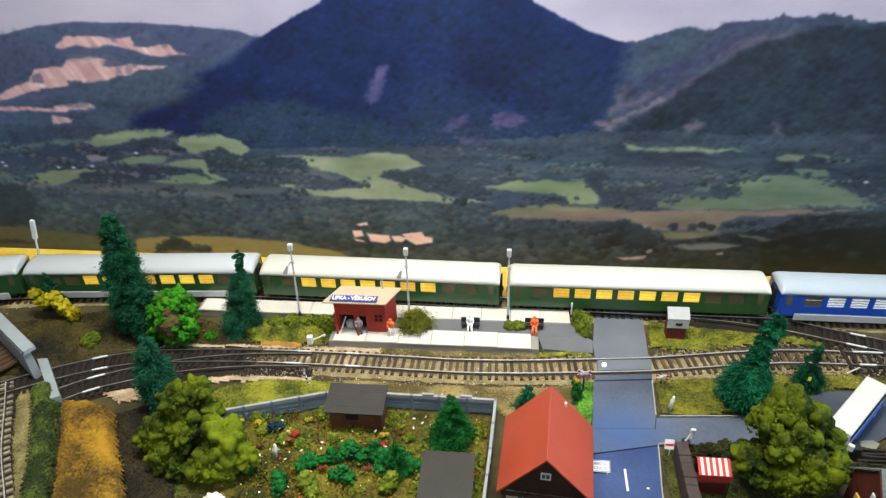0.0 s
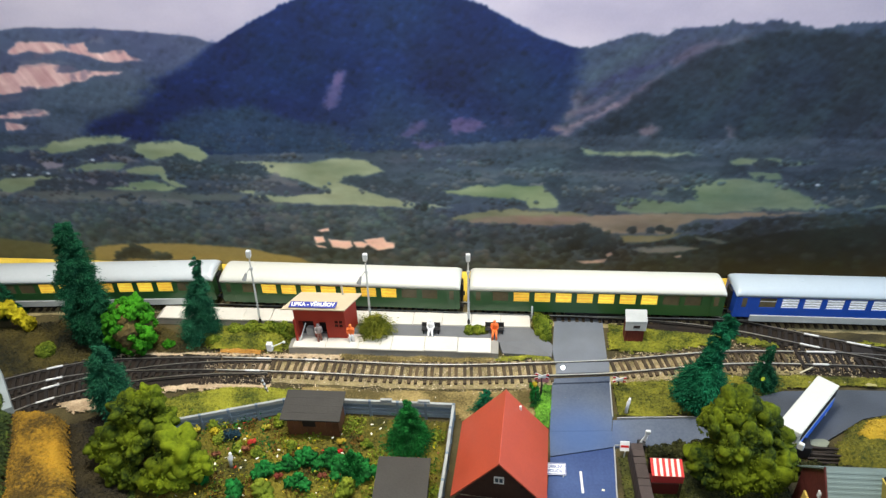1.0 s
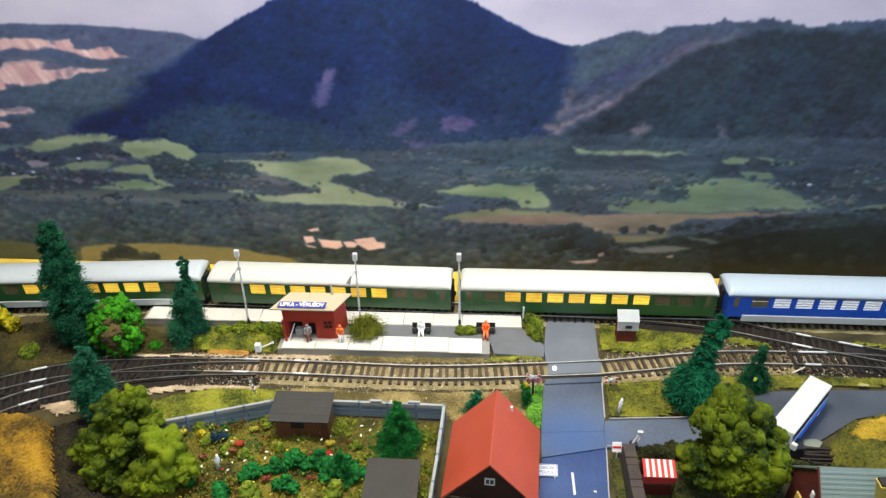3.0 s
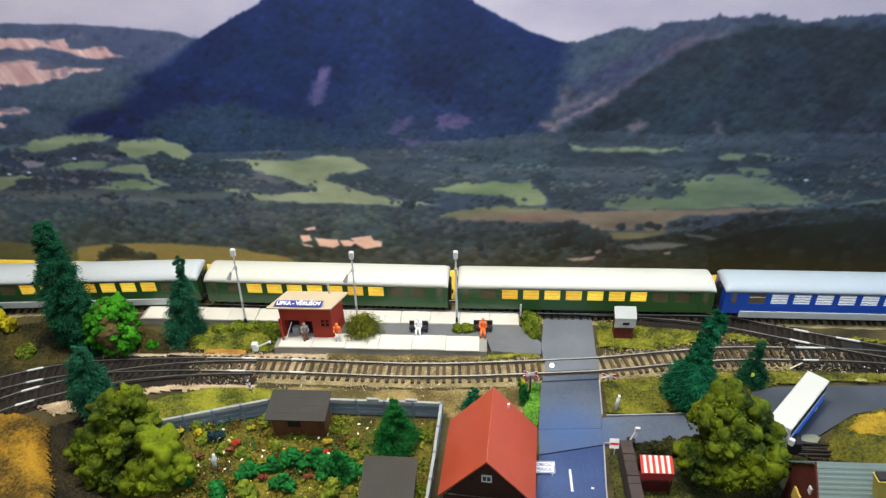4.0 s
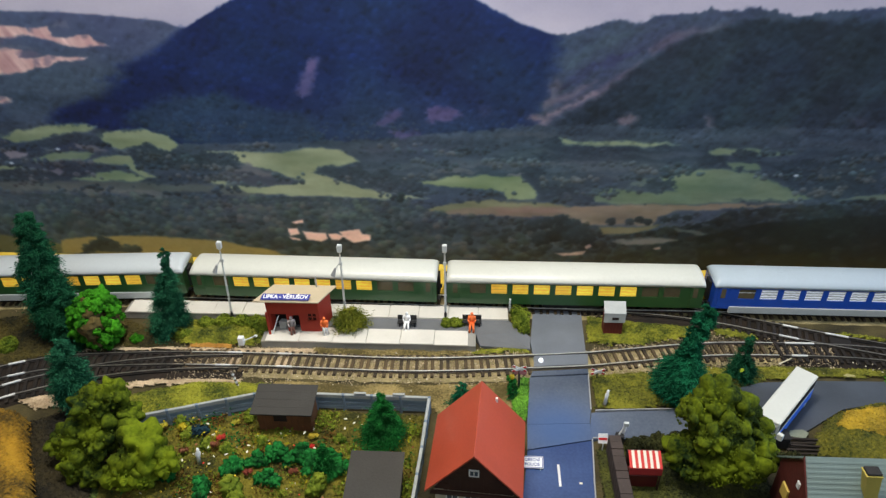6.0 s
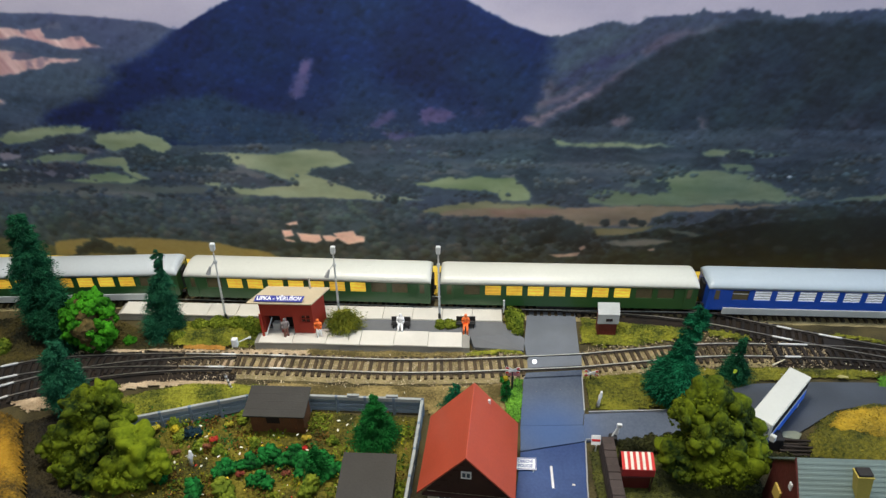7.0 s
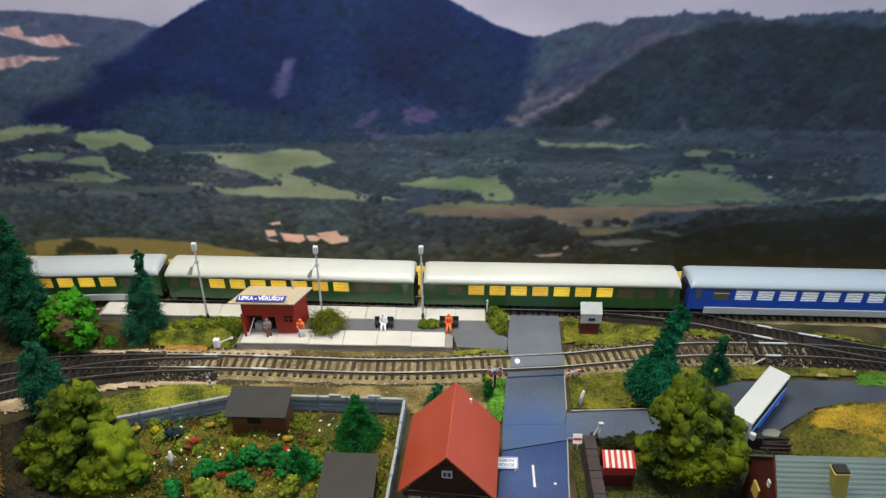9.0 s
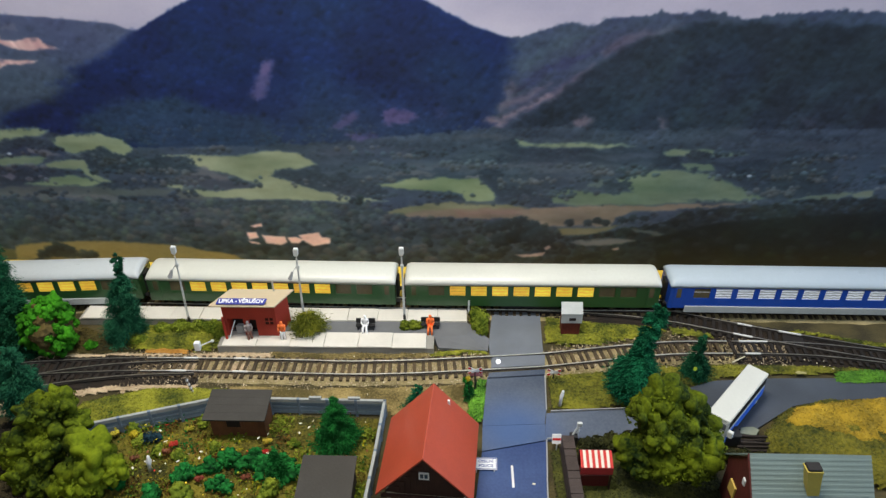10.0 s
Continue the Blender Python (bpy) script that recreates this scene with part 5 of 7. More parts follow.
# ---- figurines: plain one-piece shapes ----
def figurine(x, y, z, material, label, seated=False, rz=0, h=22.0, legs=None):
    """A plain doll without features: two leg pegs, a tapered body, two arm pegs and a round top, in one mesh."""
    bm = bmesh.new()
    hip, knee = (0.30 * h, -0.26 * h) if seated else (0.46 * h, 0.0)
    body = 0.36 * h
    for sx in (-1, 1):
        if seated:
            tube(bm, (sx * 1.0, 0, hip), (sx * 1.6, knee, hip + 0.3), 1.35, 1.1)
            tube(bm, (sx * 1.6, knee, hip + 0.6), (sx * 1.9, knee - 0.8, 0), 1.1, 0.9)
        else:
            tube(bm, (sx * 1.0, 0, hip + 0.4), (sx * 1.5, sx * 0.6, 0), 1.35, 1.05)
        tube(bm, (sx * 2.5, 0, hip + body * 0.92), (sx * 3.3, -1.0, hip + body * 0.42), 0.95, 0.8)
        tube(bm, (sx * 3.3, -1.0, hip + body * 0.45), (sx * 2.4, -2.2, hip + body * 0.1), 0.8, 0.65)
    loft(bm, [[(r * math.cos(a), 0.66 * r * math.sin(a), hip + t * body) for a in (2 * math.pi * k / 10 for k in range(10))] for t, r in ((-0.06, 1.9), (0.1, 2.3), (0.45, 2.2), (0.8, 3.0), (0.95, 2.3), (1.04, 0.9))])
    loft(bm, [[(r * math.cos(a), r * math.sin(a), hip + body * 1.02 + t) for a in (2 * math.pi * k / 10 for k in range(10))] for t, r in ((0, 0.8), (0.7, 1.4), (1.7, 1.6), (2.6, 1.2), (3.0, 0.5))])
    me = mesh_of(bm, material, True)
    if legs:
        me.materials.append(legs)
        for f in me.polygons:
            f.material_index = int(f.center.z < 0.42 * h * K)
    return single("figurine", me, label, "figurine", x, y, z, rz, group="figurines on the platform")


fig_grey = mat("grey_figure_paint", (150, 140, 138), 0.6, vary=0.3, fine=600, coarse=200)
fig_orange = mat("orange_figure_paint", (244, 120, 56), 0.55, vary=0.12, fine=500, coarse=120)
fig_white = mat("white_figure_paint", (236, 236, 238), 0.55, vary=0.06, fine=500, coarse=120)
figurine(295, 945.5, 8.1, fig_grey, "grey plain figurine standing by the shelter door", rz=20, legs=mat("brown_figure_paint", (120, 78, 66), 0.6, vary=0.3, fine=600, coarse=200))
figurine(326, 945.5, 8.1, fig_orange, "orange plain figurine standing beside the shelter", legs=fig_white)
figurine(400.5, 962, 6.6, fig_white, "white plain figurine seated on a dark bench", True)
figurine(462, 962.5, 6.6, fig_orange, "orange plain figurine seated on a dark bench", True, h=23)
black = mat("black_metal", (34, 34, 36), 0.5, vary=0.2)


def bench(x, y):
    b = thing("bench", x, y, 6.6, "small black bench on the platform asphalt", "bench", group="platform benches")
    part("seat", boxes((-9, 9, -2.2, 2.6, 4.2, 5.0)), black, b)
    part("backrest", boxes((-9, 9, 2.7, 3.4, 5.2, 10.5)), black, b)
    for sx in (-7.5, 7.0):
        part("leg", boxes((sx, sx + 0.8, -2, 3.2, 0, 4.2)), black, b)
    return b


bench(400.5, 963.5)
bench(462, 966)

# ---- platform lamps ----
lamp_white = mat("white_lamp_plastic", (206, 210, 212), 0.45, vary=0.15, fine=300, coarse=80)


def lamp_post(x, y, z, h, lean_x=0.0, lean_y=0.0, arm=-1, label="white lattice platform lamp with a loudspeaker arm"):
    ob = thing("platform_lamp", x, y, z, label, "lamp post", group="platform lamps")
    ob.matrix_basis = at(x, y, z, -lean_y, lean_x, 0)
    part("base", tube(bmesh.new(), (0, 0, 0), (0, 0, 6), 1.5, 1.1), black, ob)
    bm = bmesh.new()
    for sx, sy in ((-0.7, -0.5), (0.7, -0.5), (0, 0.7)):
        tube(bm, (sx, sy, 5), (sx * 0.55, sy * 0.55, h - 10), 0.45, 0.35, 6)
    for i in range(14):
        z0 = 7 + i * (h - 20) / 14
        s = 1 if i % 2 else -1
        tube(bm, (-0.7 * s, -0.5, z0), (0.7 * s, -0.4, z0 + (h - 20) / 14), 0.22, 0.22, 5)
    part("mast", bm, lamp_white, ob)
    head = part("lamp_head", loft(bmesh.new(), [[(sx * s, sy * s * 0.8, zz_) for sx, sy in ((-1, -1), (1, -1), (1, 1), (-1, 1))] for zz_, s in ((h - 9, 0.7), (h - 7, 2.0), (h - 1, 2.2), (h, 1.8))]), lamp_white, ob)
    part("bracket", boxes((-1.5, 1.5, -0.9, 0.9, h - 22, h - 19)), lamp_white, ob)
    if arm:
        bm = bmesh.new()
        tube(bm, (0, 0, h - 18), (arm * 5.5, -1, h - 27), 0.45)
        part("arm", bm, lamp_white, ob)
        part("loudspeaker", tube(bmesh.new(), (arm * 5.2, -1, h - 25.5), (arm * 8.0, -2.5, h - 33), 1.0, 2.3), mat("grey_speaker", (150, 152, 154), 0.5), ob)
    return ob


lamp_post(227, 974, 5, 87, 2.2, 0)
lamp_post(338, 981, 8, 78, 1.0, 0)
lamp_post(436.5, 977.5, 8, 82, 0.0, 0, 0, "white lattice platform lamp with a slim head")
rear_lamp = thing("platform_lamp", -80, 1017, 0, "white lamp post with a long slim head beside the rear track", "lamp post", group="platform lamps")
rear_lamp.matrix_basis = at(-80, 1017, 0, 0, 12, 0)
part("mast", tube(bmesh.new(), (0, 0, -1), (0, 0, 66), 1.3, 1.0), lamp_white, rear_lamp)
part("lamp_head", loft(bmesh.new(), [[(sx * s, sy * s * 0.8, zz_) for sx, sy in ((-1, -1), (1, -1), (1, 1), (-1, 1))] for zz_, s in ((62, 1.4), (64, 2.1), (85, 2.0), (86.5, 1.5))]), lamp_white, rear_lamp)
single("marker_post", mesh_of(boxes((-0.9, 0.9, -0.7, 0.7, 0, 15), bevel=0.2), lamp_white), "short white marker post at the platform end", "post", 498.5, 990, 6)

# ---- the passenger train on the rear track ----
under_mat = mat("black_underframe", (26, 26, 28), 0.7, vary=0.2)
wheel_mat = mat("dark_wheel_steel", (84, 82, 80), 0.4, metal=0.8, vary=0.2)
gangway_mat = mat("black_rubber_bellows", (20, 20, 22), 0.85, vary=0.2)
lit_pane = mat("lit_yellow_window", (255, 196, 70), 0.3, vary=0.3, fine=260, coarse=60, bump=0.0, glow=0.5, rand=0.9)
dim_pane = mat("unlit_window", (92, 84, 64), 0.2, vary=0.3, fine=260, coarse=60, bump=0.0)
white_pane = mat("bright_white_window", (226, 232, 240), 0.25, vary=0.12, fine=260, coarse=60, bump=0.0, glow=0.35)
def blinds(m, scale, low):
    """Horizontal blinds across a lit pane."""
    nt = m.node_tree
    geo, wave, rmp, mulc = (nt.nodes.new(k) for k in ("ShaderNodeNewGeometry", "ShaderNodeTexWave", "ShaderNodeMapRange", "ShaderNodeMix"))
    wave.bands_direction = "Z"
    wave.inputs["Scale"].default_value, wave.inputs["Distortion"].default_value, wave.inputs["Detail Scale"].default_value = scale, 3.0, 2.0
    nt.links.new(geo.outputs["Position"], wave.inputs["Vector"])
    rmp.inputs[3].default_value, rmp.inputs[4].default_value = low, 1.0
    nt.links.new(wave.outputs["Fac"], rmp.inputs[0])
    b = nt.nodes["Principled BSDF"]
    mulc.data_type, mulc.blend_type = "RGBA", "MULTIPLY"
    mulc.inputs[0].default_value = 1.0
    nt.links.new(b.inputs["Base Color"].links[0].from_socket, mulc.inputs[6])
    nt.links.new(rmp.outputs[0], mulc.inputs[7])
    nt.links.new(mulc.outputs[2], b.inputs["Base Color"])
    nt.links.new(mulc.outputs[2], b.inputs["Emission Color"])
    return m


blinds(white_pane, 110, 0.35)
blinds(lit_pane, 90, 0.75)
blue_pane = mat("blue_tinted_window", (36, 62, 128), 0.15, vary=0.2, bump=0.0)
chrome_line = mat("white_lining", (226, 228, 232), 0.45, vary=0.05, bump=0.0)
grey_skirt = mat("pale_grey_skirt", (176, 182, 184), 0.5, vary=0.12, fine=300, coarse=40, bump=0.1)


def paint_mat(name, rgb, rough=0.4):
    return mat(name, rgb, rough, vary=0.08, fine=500, coarse=18, bump=0.05, coat=0.35)


def bogie(parent, x):
    b = part("bogie", boxes((-17, 17, -9.5, -8.3, 3.2, 7.5), (-17, 17, 8.3, 9.5, 3.2, 7.5), (-3, 3, -8.3, 8.3, 4, 7), bevel=0.3), under_mat, parent, x=x)
    for wx in (-11, 11):
        for wy in (-7.6, 7.6):
            part("wheel", tube(bmesh.new(), (wx, wy - 0.9, 4.6), (wx, wy + 0.9, 4.6), 4.6, 4.6, 16), wheel_mat, b)


def roof_mesh(length, half, z0, rise, material, crown=0.8, ends=5.0):
    """An arched roof with rounded ends."""
    bm = bmesh.new()
    rings = []
    for x, s in ((-length / 2, 0.55), (-length / 2 + ends * 0.35, 0.86), (-length / 2 + ends, 1.0), (length / 2 - ends, 1.0), (length / 2 - ends * 0.35, 0.86), (length / 2, 0.55)):
        ring = []
        for k in range(15):
            a = math.pi * k / 14
            ring.append((x, half * math.cos(a), z0 + rise * s * math.sin(a) ** crown))
        rings.append(ring)
    return mesh_of(loft(bm, rings), material, True)


ROOF = 8.8


def coach(label, body_mat, roof_mat, lit, skirt=None, line=None, pane=lit_pane, length=243.0, ribs=0):
    """A four-axle coach; x along the track, z from the rail's top."""
    c = thing("passenger_coach", 0, 0, 0, label, "railway coach", group="coaches of the train")
    L, half = length / 2, 16.4
    z0, w0, w1, z1 = 9.5, 21.6, 32.8, 34.0
    centres = [(i - 4.5) * 20.4 for i in range(10)]
    edges = sorted([-L] + [v for x in centres for v in (x - 7.6, x + 7.6)] + [L])
    for name, y0, y1 in (("side_wall", -half, -half + 1.4), ("side_wall", half - 1.4, half)):
        rows = [(-L, L, y0, y1, z0, w0), (-L, L, y0, y1, w1, z1)]
        rows += [(edges[i], edges[i + 1], y0, y1, w0, w1) for i in range(0, len(edges), 2)]
        part(name, boxes(*rows), body_mat, c)
    for x0, x1 in ((-L, -L + 1.4), (L - 1.4, L)):
        part("end_wall", boxes((x0, x1, -half + 1.4, half - 1.4, z0, z1 + 3)), body_mat, c)
    part("floor", boxes((-L + 1.4, L - 1.4, -half + 1.4, half - 1.4, z0, z0 + 1.2)), under_mat, c)
    me_lit = mesh_of(boxes((-7.5, 7.5, -0.35, 0.35, w0 + 0.1, w1 - 0.1)), pane)
    me_dim = mesh_of(boxes((-7.5, 7.5, -0.35, 0.35, w0 + 0.1, w1 - 0.1)), dim_pane)
    bar = mesh_of(boxes((-7.4, 7.4, -0.5, -0.36, (w0 + w1) / 2 + 1.2, (w0 + w1) / 2 + 1.7)), chrome_line if pane is white_pane else dim_pane)
    for i, x in enumerate(centres):
        for y in (-half + 0.8, half - 0.8):
            w = piece("window", me_lit if i in lit else me_dim, c, x, y)
            if y < 0 and pane is white_pane:
                piece("window_bar", bar, w)
    door = mesh_of(boxes((-4.2, 4.2, -0.25, 0.25, z0 + 1, w1 + 1.5), bevel=0.1), body_mat)
    glass = mesh_of(boxes((-2.2, 2.2, -0.2, 0.2, w0 + 0.5, w1), bevel=0.1), dim_pane)
    for x in (-L + 8, L - 8):
        d = piece("door", door, c, x, -half - 0.2)
        piece("door_window", glass, d, 0, -0.15)
        piece("door", door, c, x, half + 0.2)
    roof = piece("roof", roof_mesh(length + 1, half + 0.5, z1, ROOF, roof_mat), c)
    if ribs:
        for i in range(ribs):
            x = -L + 12 + (length - 24) * i / (ribs - 1)
            bm = bmesh.new()
            arch = [(half * 0.98 * math.cos(math.pi * k / 12), z1 + ROOF * math.sin(math.pi * k / 12) ** 0.8) for k in range(1, 12)]
            loft(bm, [[(xx, y * (1 if r else 0.98), z + r) for y, z in arch] for xx, r in ((x - 0.3, 0), (x, 0.25), (x + 0.3, 0))], False)
            part("roof_rib", bm, roof_mat, roof)
    for x in (-60, 0, 60):
        part("roof_vent", boxes((x - 3, x + 3, -2, 2, z1 + ROOF - 0.8, z1 + ROOF + 0.15), bevel=0.3), roof_mat, roof)
    if line:
        part("lining", boxes((-L, L, -half - 0.3, -half - 0.05, z1 - 1.5, z1 - 0.4)), line, c)
        part("lining", boxes((-L, L, -half - 0.3, -half - 0.05, z0 + 0.2, z0 + 3.6)), line, c)
    if skirt:
        part("skirt", boxes((-L + 16, L - 16, -half - 0.9, -half + 0.6, 5.0, z0 + 3.0), bevel=0.3), skirt, c)
    part("underframe", boxes((-L + 4, L - 4, -9, 9, 7.6, z0 - 0.1), (-28, 28, -12, 12, 3.4, 7.5)), under_mat, c)
    for x in (-L - 2.4, L):
        part("gangway", boxes((x, x + 2.4, -5.5, 5.5, 11, 32)), gangway_mat, c)
    for x in (-L + 30, L - 30):
        bogie(c, x)
    for sx in (-1, 1):
        for y in (-10, 10):
            part("buffer", tube(bmesh.new(), (sx * L, y, 10.4), (sx * (L + 3.4), y, 10.4), 1.5, 2.4, 10), under_mat, c)
    return c


ARC = np.r_[0, np.cumsum(np.hypot(*np.diff(rear_line, axis=0).T))]
ANCHOR = ARC[int(np.argmin(np.abs(rear_line[:, 0] - 305) + np.where(rear_line[:, 1] > 800, 0, 900)))]


def berth(s, reach=82.0):
    """The pose of a vehicle centred at s along the rear track: its bogies stand on the rails."""
    a, b = (np.array([np.interp(s + d, ARC, rear_line[:, k]) for k in (0, 1)]) for d in (-reach, reach))
    m = (a + b) / 2
    return at(m[0], m[1], 4.95, 0, 0, math.degrees(math.atan2(b[1] - a[1], b[0] - a[0])))


PITCH = 253.0
green_body = paint_mat("dark_green_coach_paint", (38, 78, 42))
white_roof = mat("white_coach_roof", (206, 207, 200), 0.38, vary=0.07, fine=400, coarse=12, bump=0.05, coat=0.2)
grey_roof = mat("pale_grey_coach_roof", (182, 188, 192), 0.36, vary=0.08, fine=400, coarse=12, bump=0.05, coat=0.2)
g2 = coach("dark green coach with white roof and lit yellow windows", green_body, white_roof, {1, 2, 3, 4, 5, 6, 7})
g2.matrix_basis = berth(ANCHOR)
copy_thing(g2, berth(ANCHOR + PITCH))
g3 = coach("dark green coach with pale grey skirt and roof, yellow windows", green_body, grey_roof, {2, 3, 4, 5, 6, 7, 8}, grey_skirt)
g3.matrix_basis = berth(ANCHOR - PITCH)
copy_thing(g3, berth(ANCHOR - 2 * PITCH))
blue_body = paint_mat("bright_blue_coach_paint", (22, 74, 176))
bw = coach("blue coach with silver roof and white-lit windows", blue_body, mat("silver_blue_roof", (176, 190, 204), 0.36, vary=0.06, fine=400, coarse=12, bump=0.05, coat=0.2), {1, 2, 3, 4, 5, 6, 7, 8}, grey_skirt, None, white_pane)
bw.matrix_basis = berth(ANCHOR + 2 * PITCH)
blue_roof = paint_mat("glossy_blue_roof", (14, 76, 210), 0.25)
b1 = coach("glossy blue coach with white lining along the sides", blue_body, blue_roof, {0, 1, 2, 3, 4, 5, 6, 7, 8, 9}, None, chrome_line, blue_pane)
b1.matrix_basis = berth(ANCHOR + 3 * PITCH)


def ambulance_coach():
    """The white coach at the train's end, with few openings and a red cross."""
    white_body = paint_mat("white_coach_paint", (222, 228, 234))
    c = thing("ambulance_coach", 0, 0, 0, "white coach with grey roof and a red cross", "railway coach", group="coaches of the train")
    L, half = 121.5, 16.4
    part("body", boxes((-L, L, -half, half, 8, 34), bevel=0.8), white_body, c)
    piece("roof", roof_mesh(2 * L + 1, half + 0.5, 34, ROOF, mat("blue_grey_roof", (152, 166, 178), 0.45, vary=0.06, fine=400, coarse=12, bump=0.05)), c)
    dark_blue = mat("dark_blue_pane", (44, 62, 112), 0.2, vary=0.2, bump=0)
    for x in (-82, -26, 80):
        part("window", boxes((x - 4, x + 4, -half - 0.3, -half + 0.1, 18, 25), bevel=0.1), dark_blue, c)
    part("red_cross", boxes((-72, -59, -half - 0.35, -half, 19.5, 23), (-67.5, -63.5, -half - 0.3, -half, 16, 26.5)), mat("red_cross_paint", (206, 26, 34), 0.5, vary=0.05, bump=0), c)
    part("door", boxes((-42, -38, -half - 0.3, -half, 10, 29)), dark_blue, c)
    for z in (14, 18, 22):
        part("step_rail", boxes((48, 70, -half - 0.6, -half, z, z + 0.7)), grey_skirt, c)
    for x in (-50, 32):
        part("battery_box", boxes((x - 8, x + 8, -half - 0.2, -4, 3.5, 7.4), bevel=0.2), mat("yellow_box", (230, 196, 40), 0.5), c)
    part("underframe", boxes((-L + 4, L - 4, -9, 9, 5.6, 7.9)), under_mat, c)
    for x in (-L + 30, L - 30):
        bogie(c, x)
    return c


ambulance_coach().matrix_basis = berth(ANCHOR - 3 * PITCH)


def locomotive():
    """A red diesel locomotive with rounded cabs and a grey lower band."""
    c = thing("diesel_locomotive", 0, 0, 0, "red diesel locomotive with rounded cabs and grey band", "locomotive")
    red = paint_mat("bright_red_loco_paint", (214, 34, 30), 0.35)
    L = 83.0
    bm = bmesh.new()
    rings = []
    for x, s, dz in ((-L, 0.8, -7), (-L + 3, 0.92, -3), (-L + 10, 1, 0), (L - 10, 1, 0), (L - 3, 0.92, -3), (L, 0.8, -7)):
        h = 15.2 * s
        rings.append([(x, -h, 13), (x, h, 13), (x, h, 30), (x, h * 0.86, 38 + dz), (x, h * 0.45, 42 + dz), (x, -h * 0.45, 42 + dz), (x, -h * 0.86, 38 + dz), (x, -h, 30)])
    part("body", loft(bm, rings), red, c)
    part("lower_band", boxes((-L + 1, L - 1, -15.4, 15.4, 9, 12.9), bevel=0.8), grey_skirt, c)
    for x in (-66, 66):
        part("cab_window", boxes((x - 7, x + 7, -15.5, 15.5, 26, 31), bevel=0.2), mat("loco_window", (58, 48, 44), 0.2, vary=0.2, bump=0), c)
    for i in range(6):
        part("grille", boxes((-42 + i * 15, -33 + i * 15, -15.45, 15.45, 26, 29)), mat("dark_red_grille", (150, 40, 36), 0.5), c)
    part("roof_cover", boxes((-30, 30, -6, 6, 42, 43.4), bevel=0.4), red, c)
    part("headlight", tube(bmesh.new(), (L - 4, 0, 37.5), (L + 0.5, 0, 36.5), 2, 2, 12), chrome_line, c)
    part("underframe", boxes((-L + 5, L - 5, -11, 11, 4.5, 8.9)), under_mat, c)
    for x in (-45, 45):
        bogie(c, x)
    for sx in (-1, 1):
        for y in (-10, 10):
            part("buffer", tube(bmesh.new(), (sx * L, y, 10.4), (sx * (L + 4), y, 10.4), 1.5, 2.4, 10), under_mat, c)
    return c


locomotive().matrix_basis = berth(ANCHOR + 3 * PITCH + 216, 45)

# ---- trees and bushes ----
bark = mat("dark_bark", (64, 46, 32), 0.9, vary=0.4, fine=500, coarse=120, bump=0.6)


def leaf(name, dark, light, rand=0.5, coarse=70):
    return mat(name, dark, 0.85, vary=0.45, fine=350, coarse=coarse, bump=0.3, other=light, island=True, rand=rand, spec=0.15)


FIR_DARK = leaf("fir_green_dark", (12, 62, 42), (32, 96, 64))
FIR_TEAL = leaf("fir_green_teal", (14, 66, 48), (44, 110, 78))
FIR_BRIGHT = leaf("fir_green_bright", (12, 74, 48), (30, 122, 84))
LIME = leaf("lime_green_foam", (26, 84, 10), (66, 142, 24))
OLIVE = mat("olive_green_foam", (24, 46, 8), 0.85, vary=0.4, fine=420, coarse=38, bump=0.3, other=(106, 120, 18), island=True, rand=0.3, spec=0.15, span=(0.54, 0.94))
YELLOWISH = leaf("yellow_green_foam", (112, 106, 12), (188, 176, 36))
BUSH = leaf("mixed_green_scatter", (62, 92, 22), (138, 150, 48))
DEEP = leaf("deep_green_foam", (10, 66, 28), (36, 124, 54), 0.5, 110)


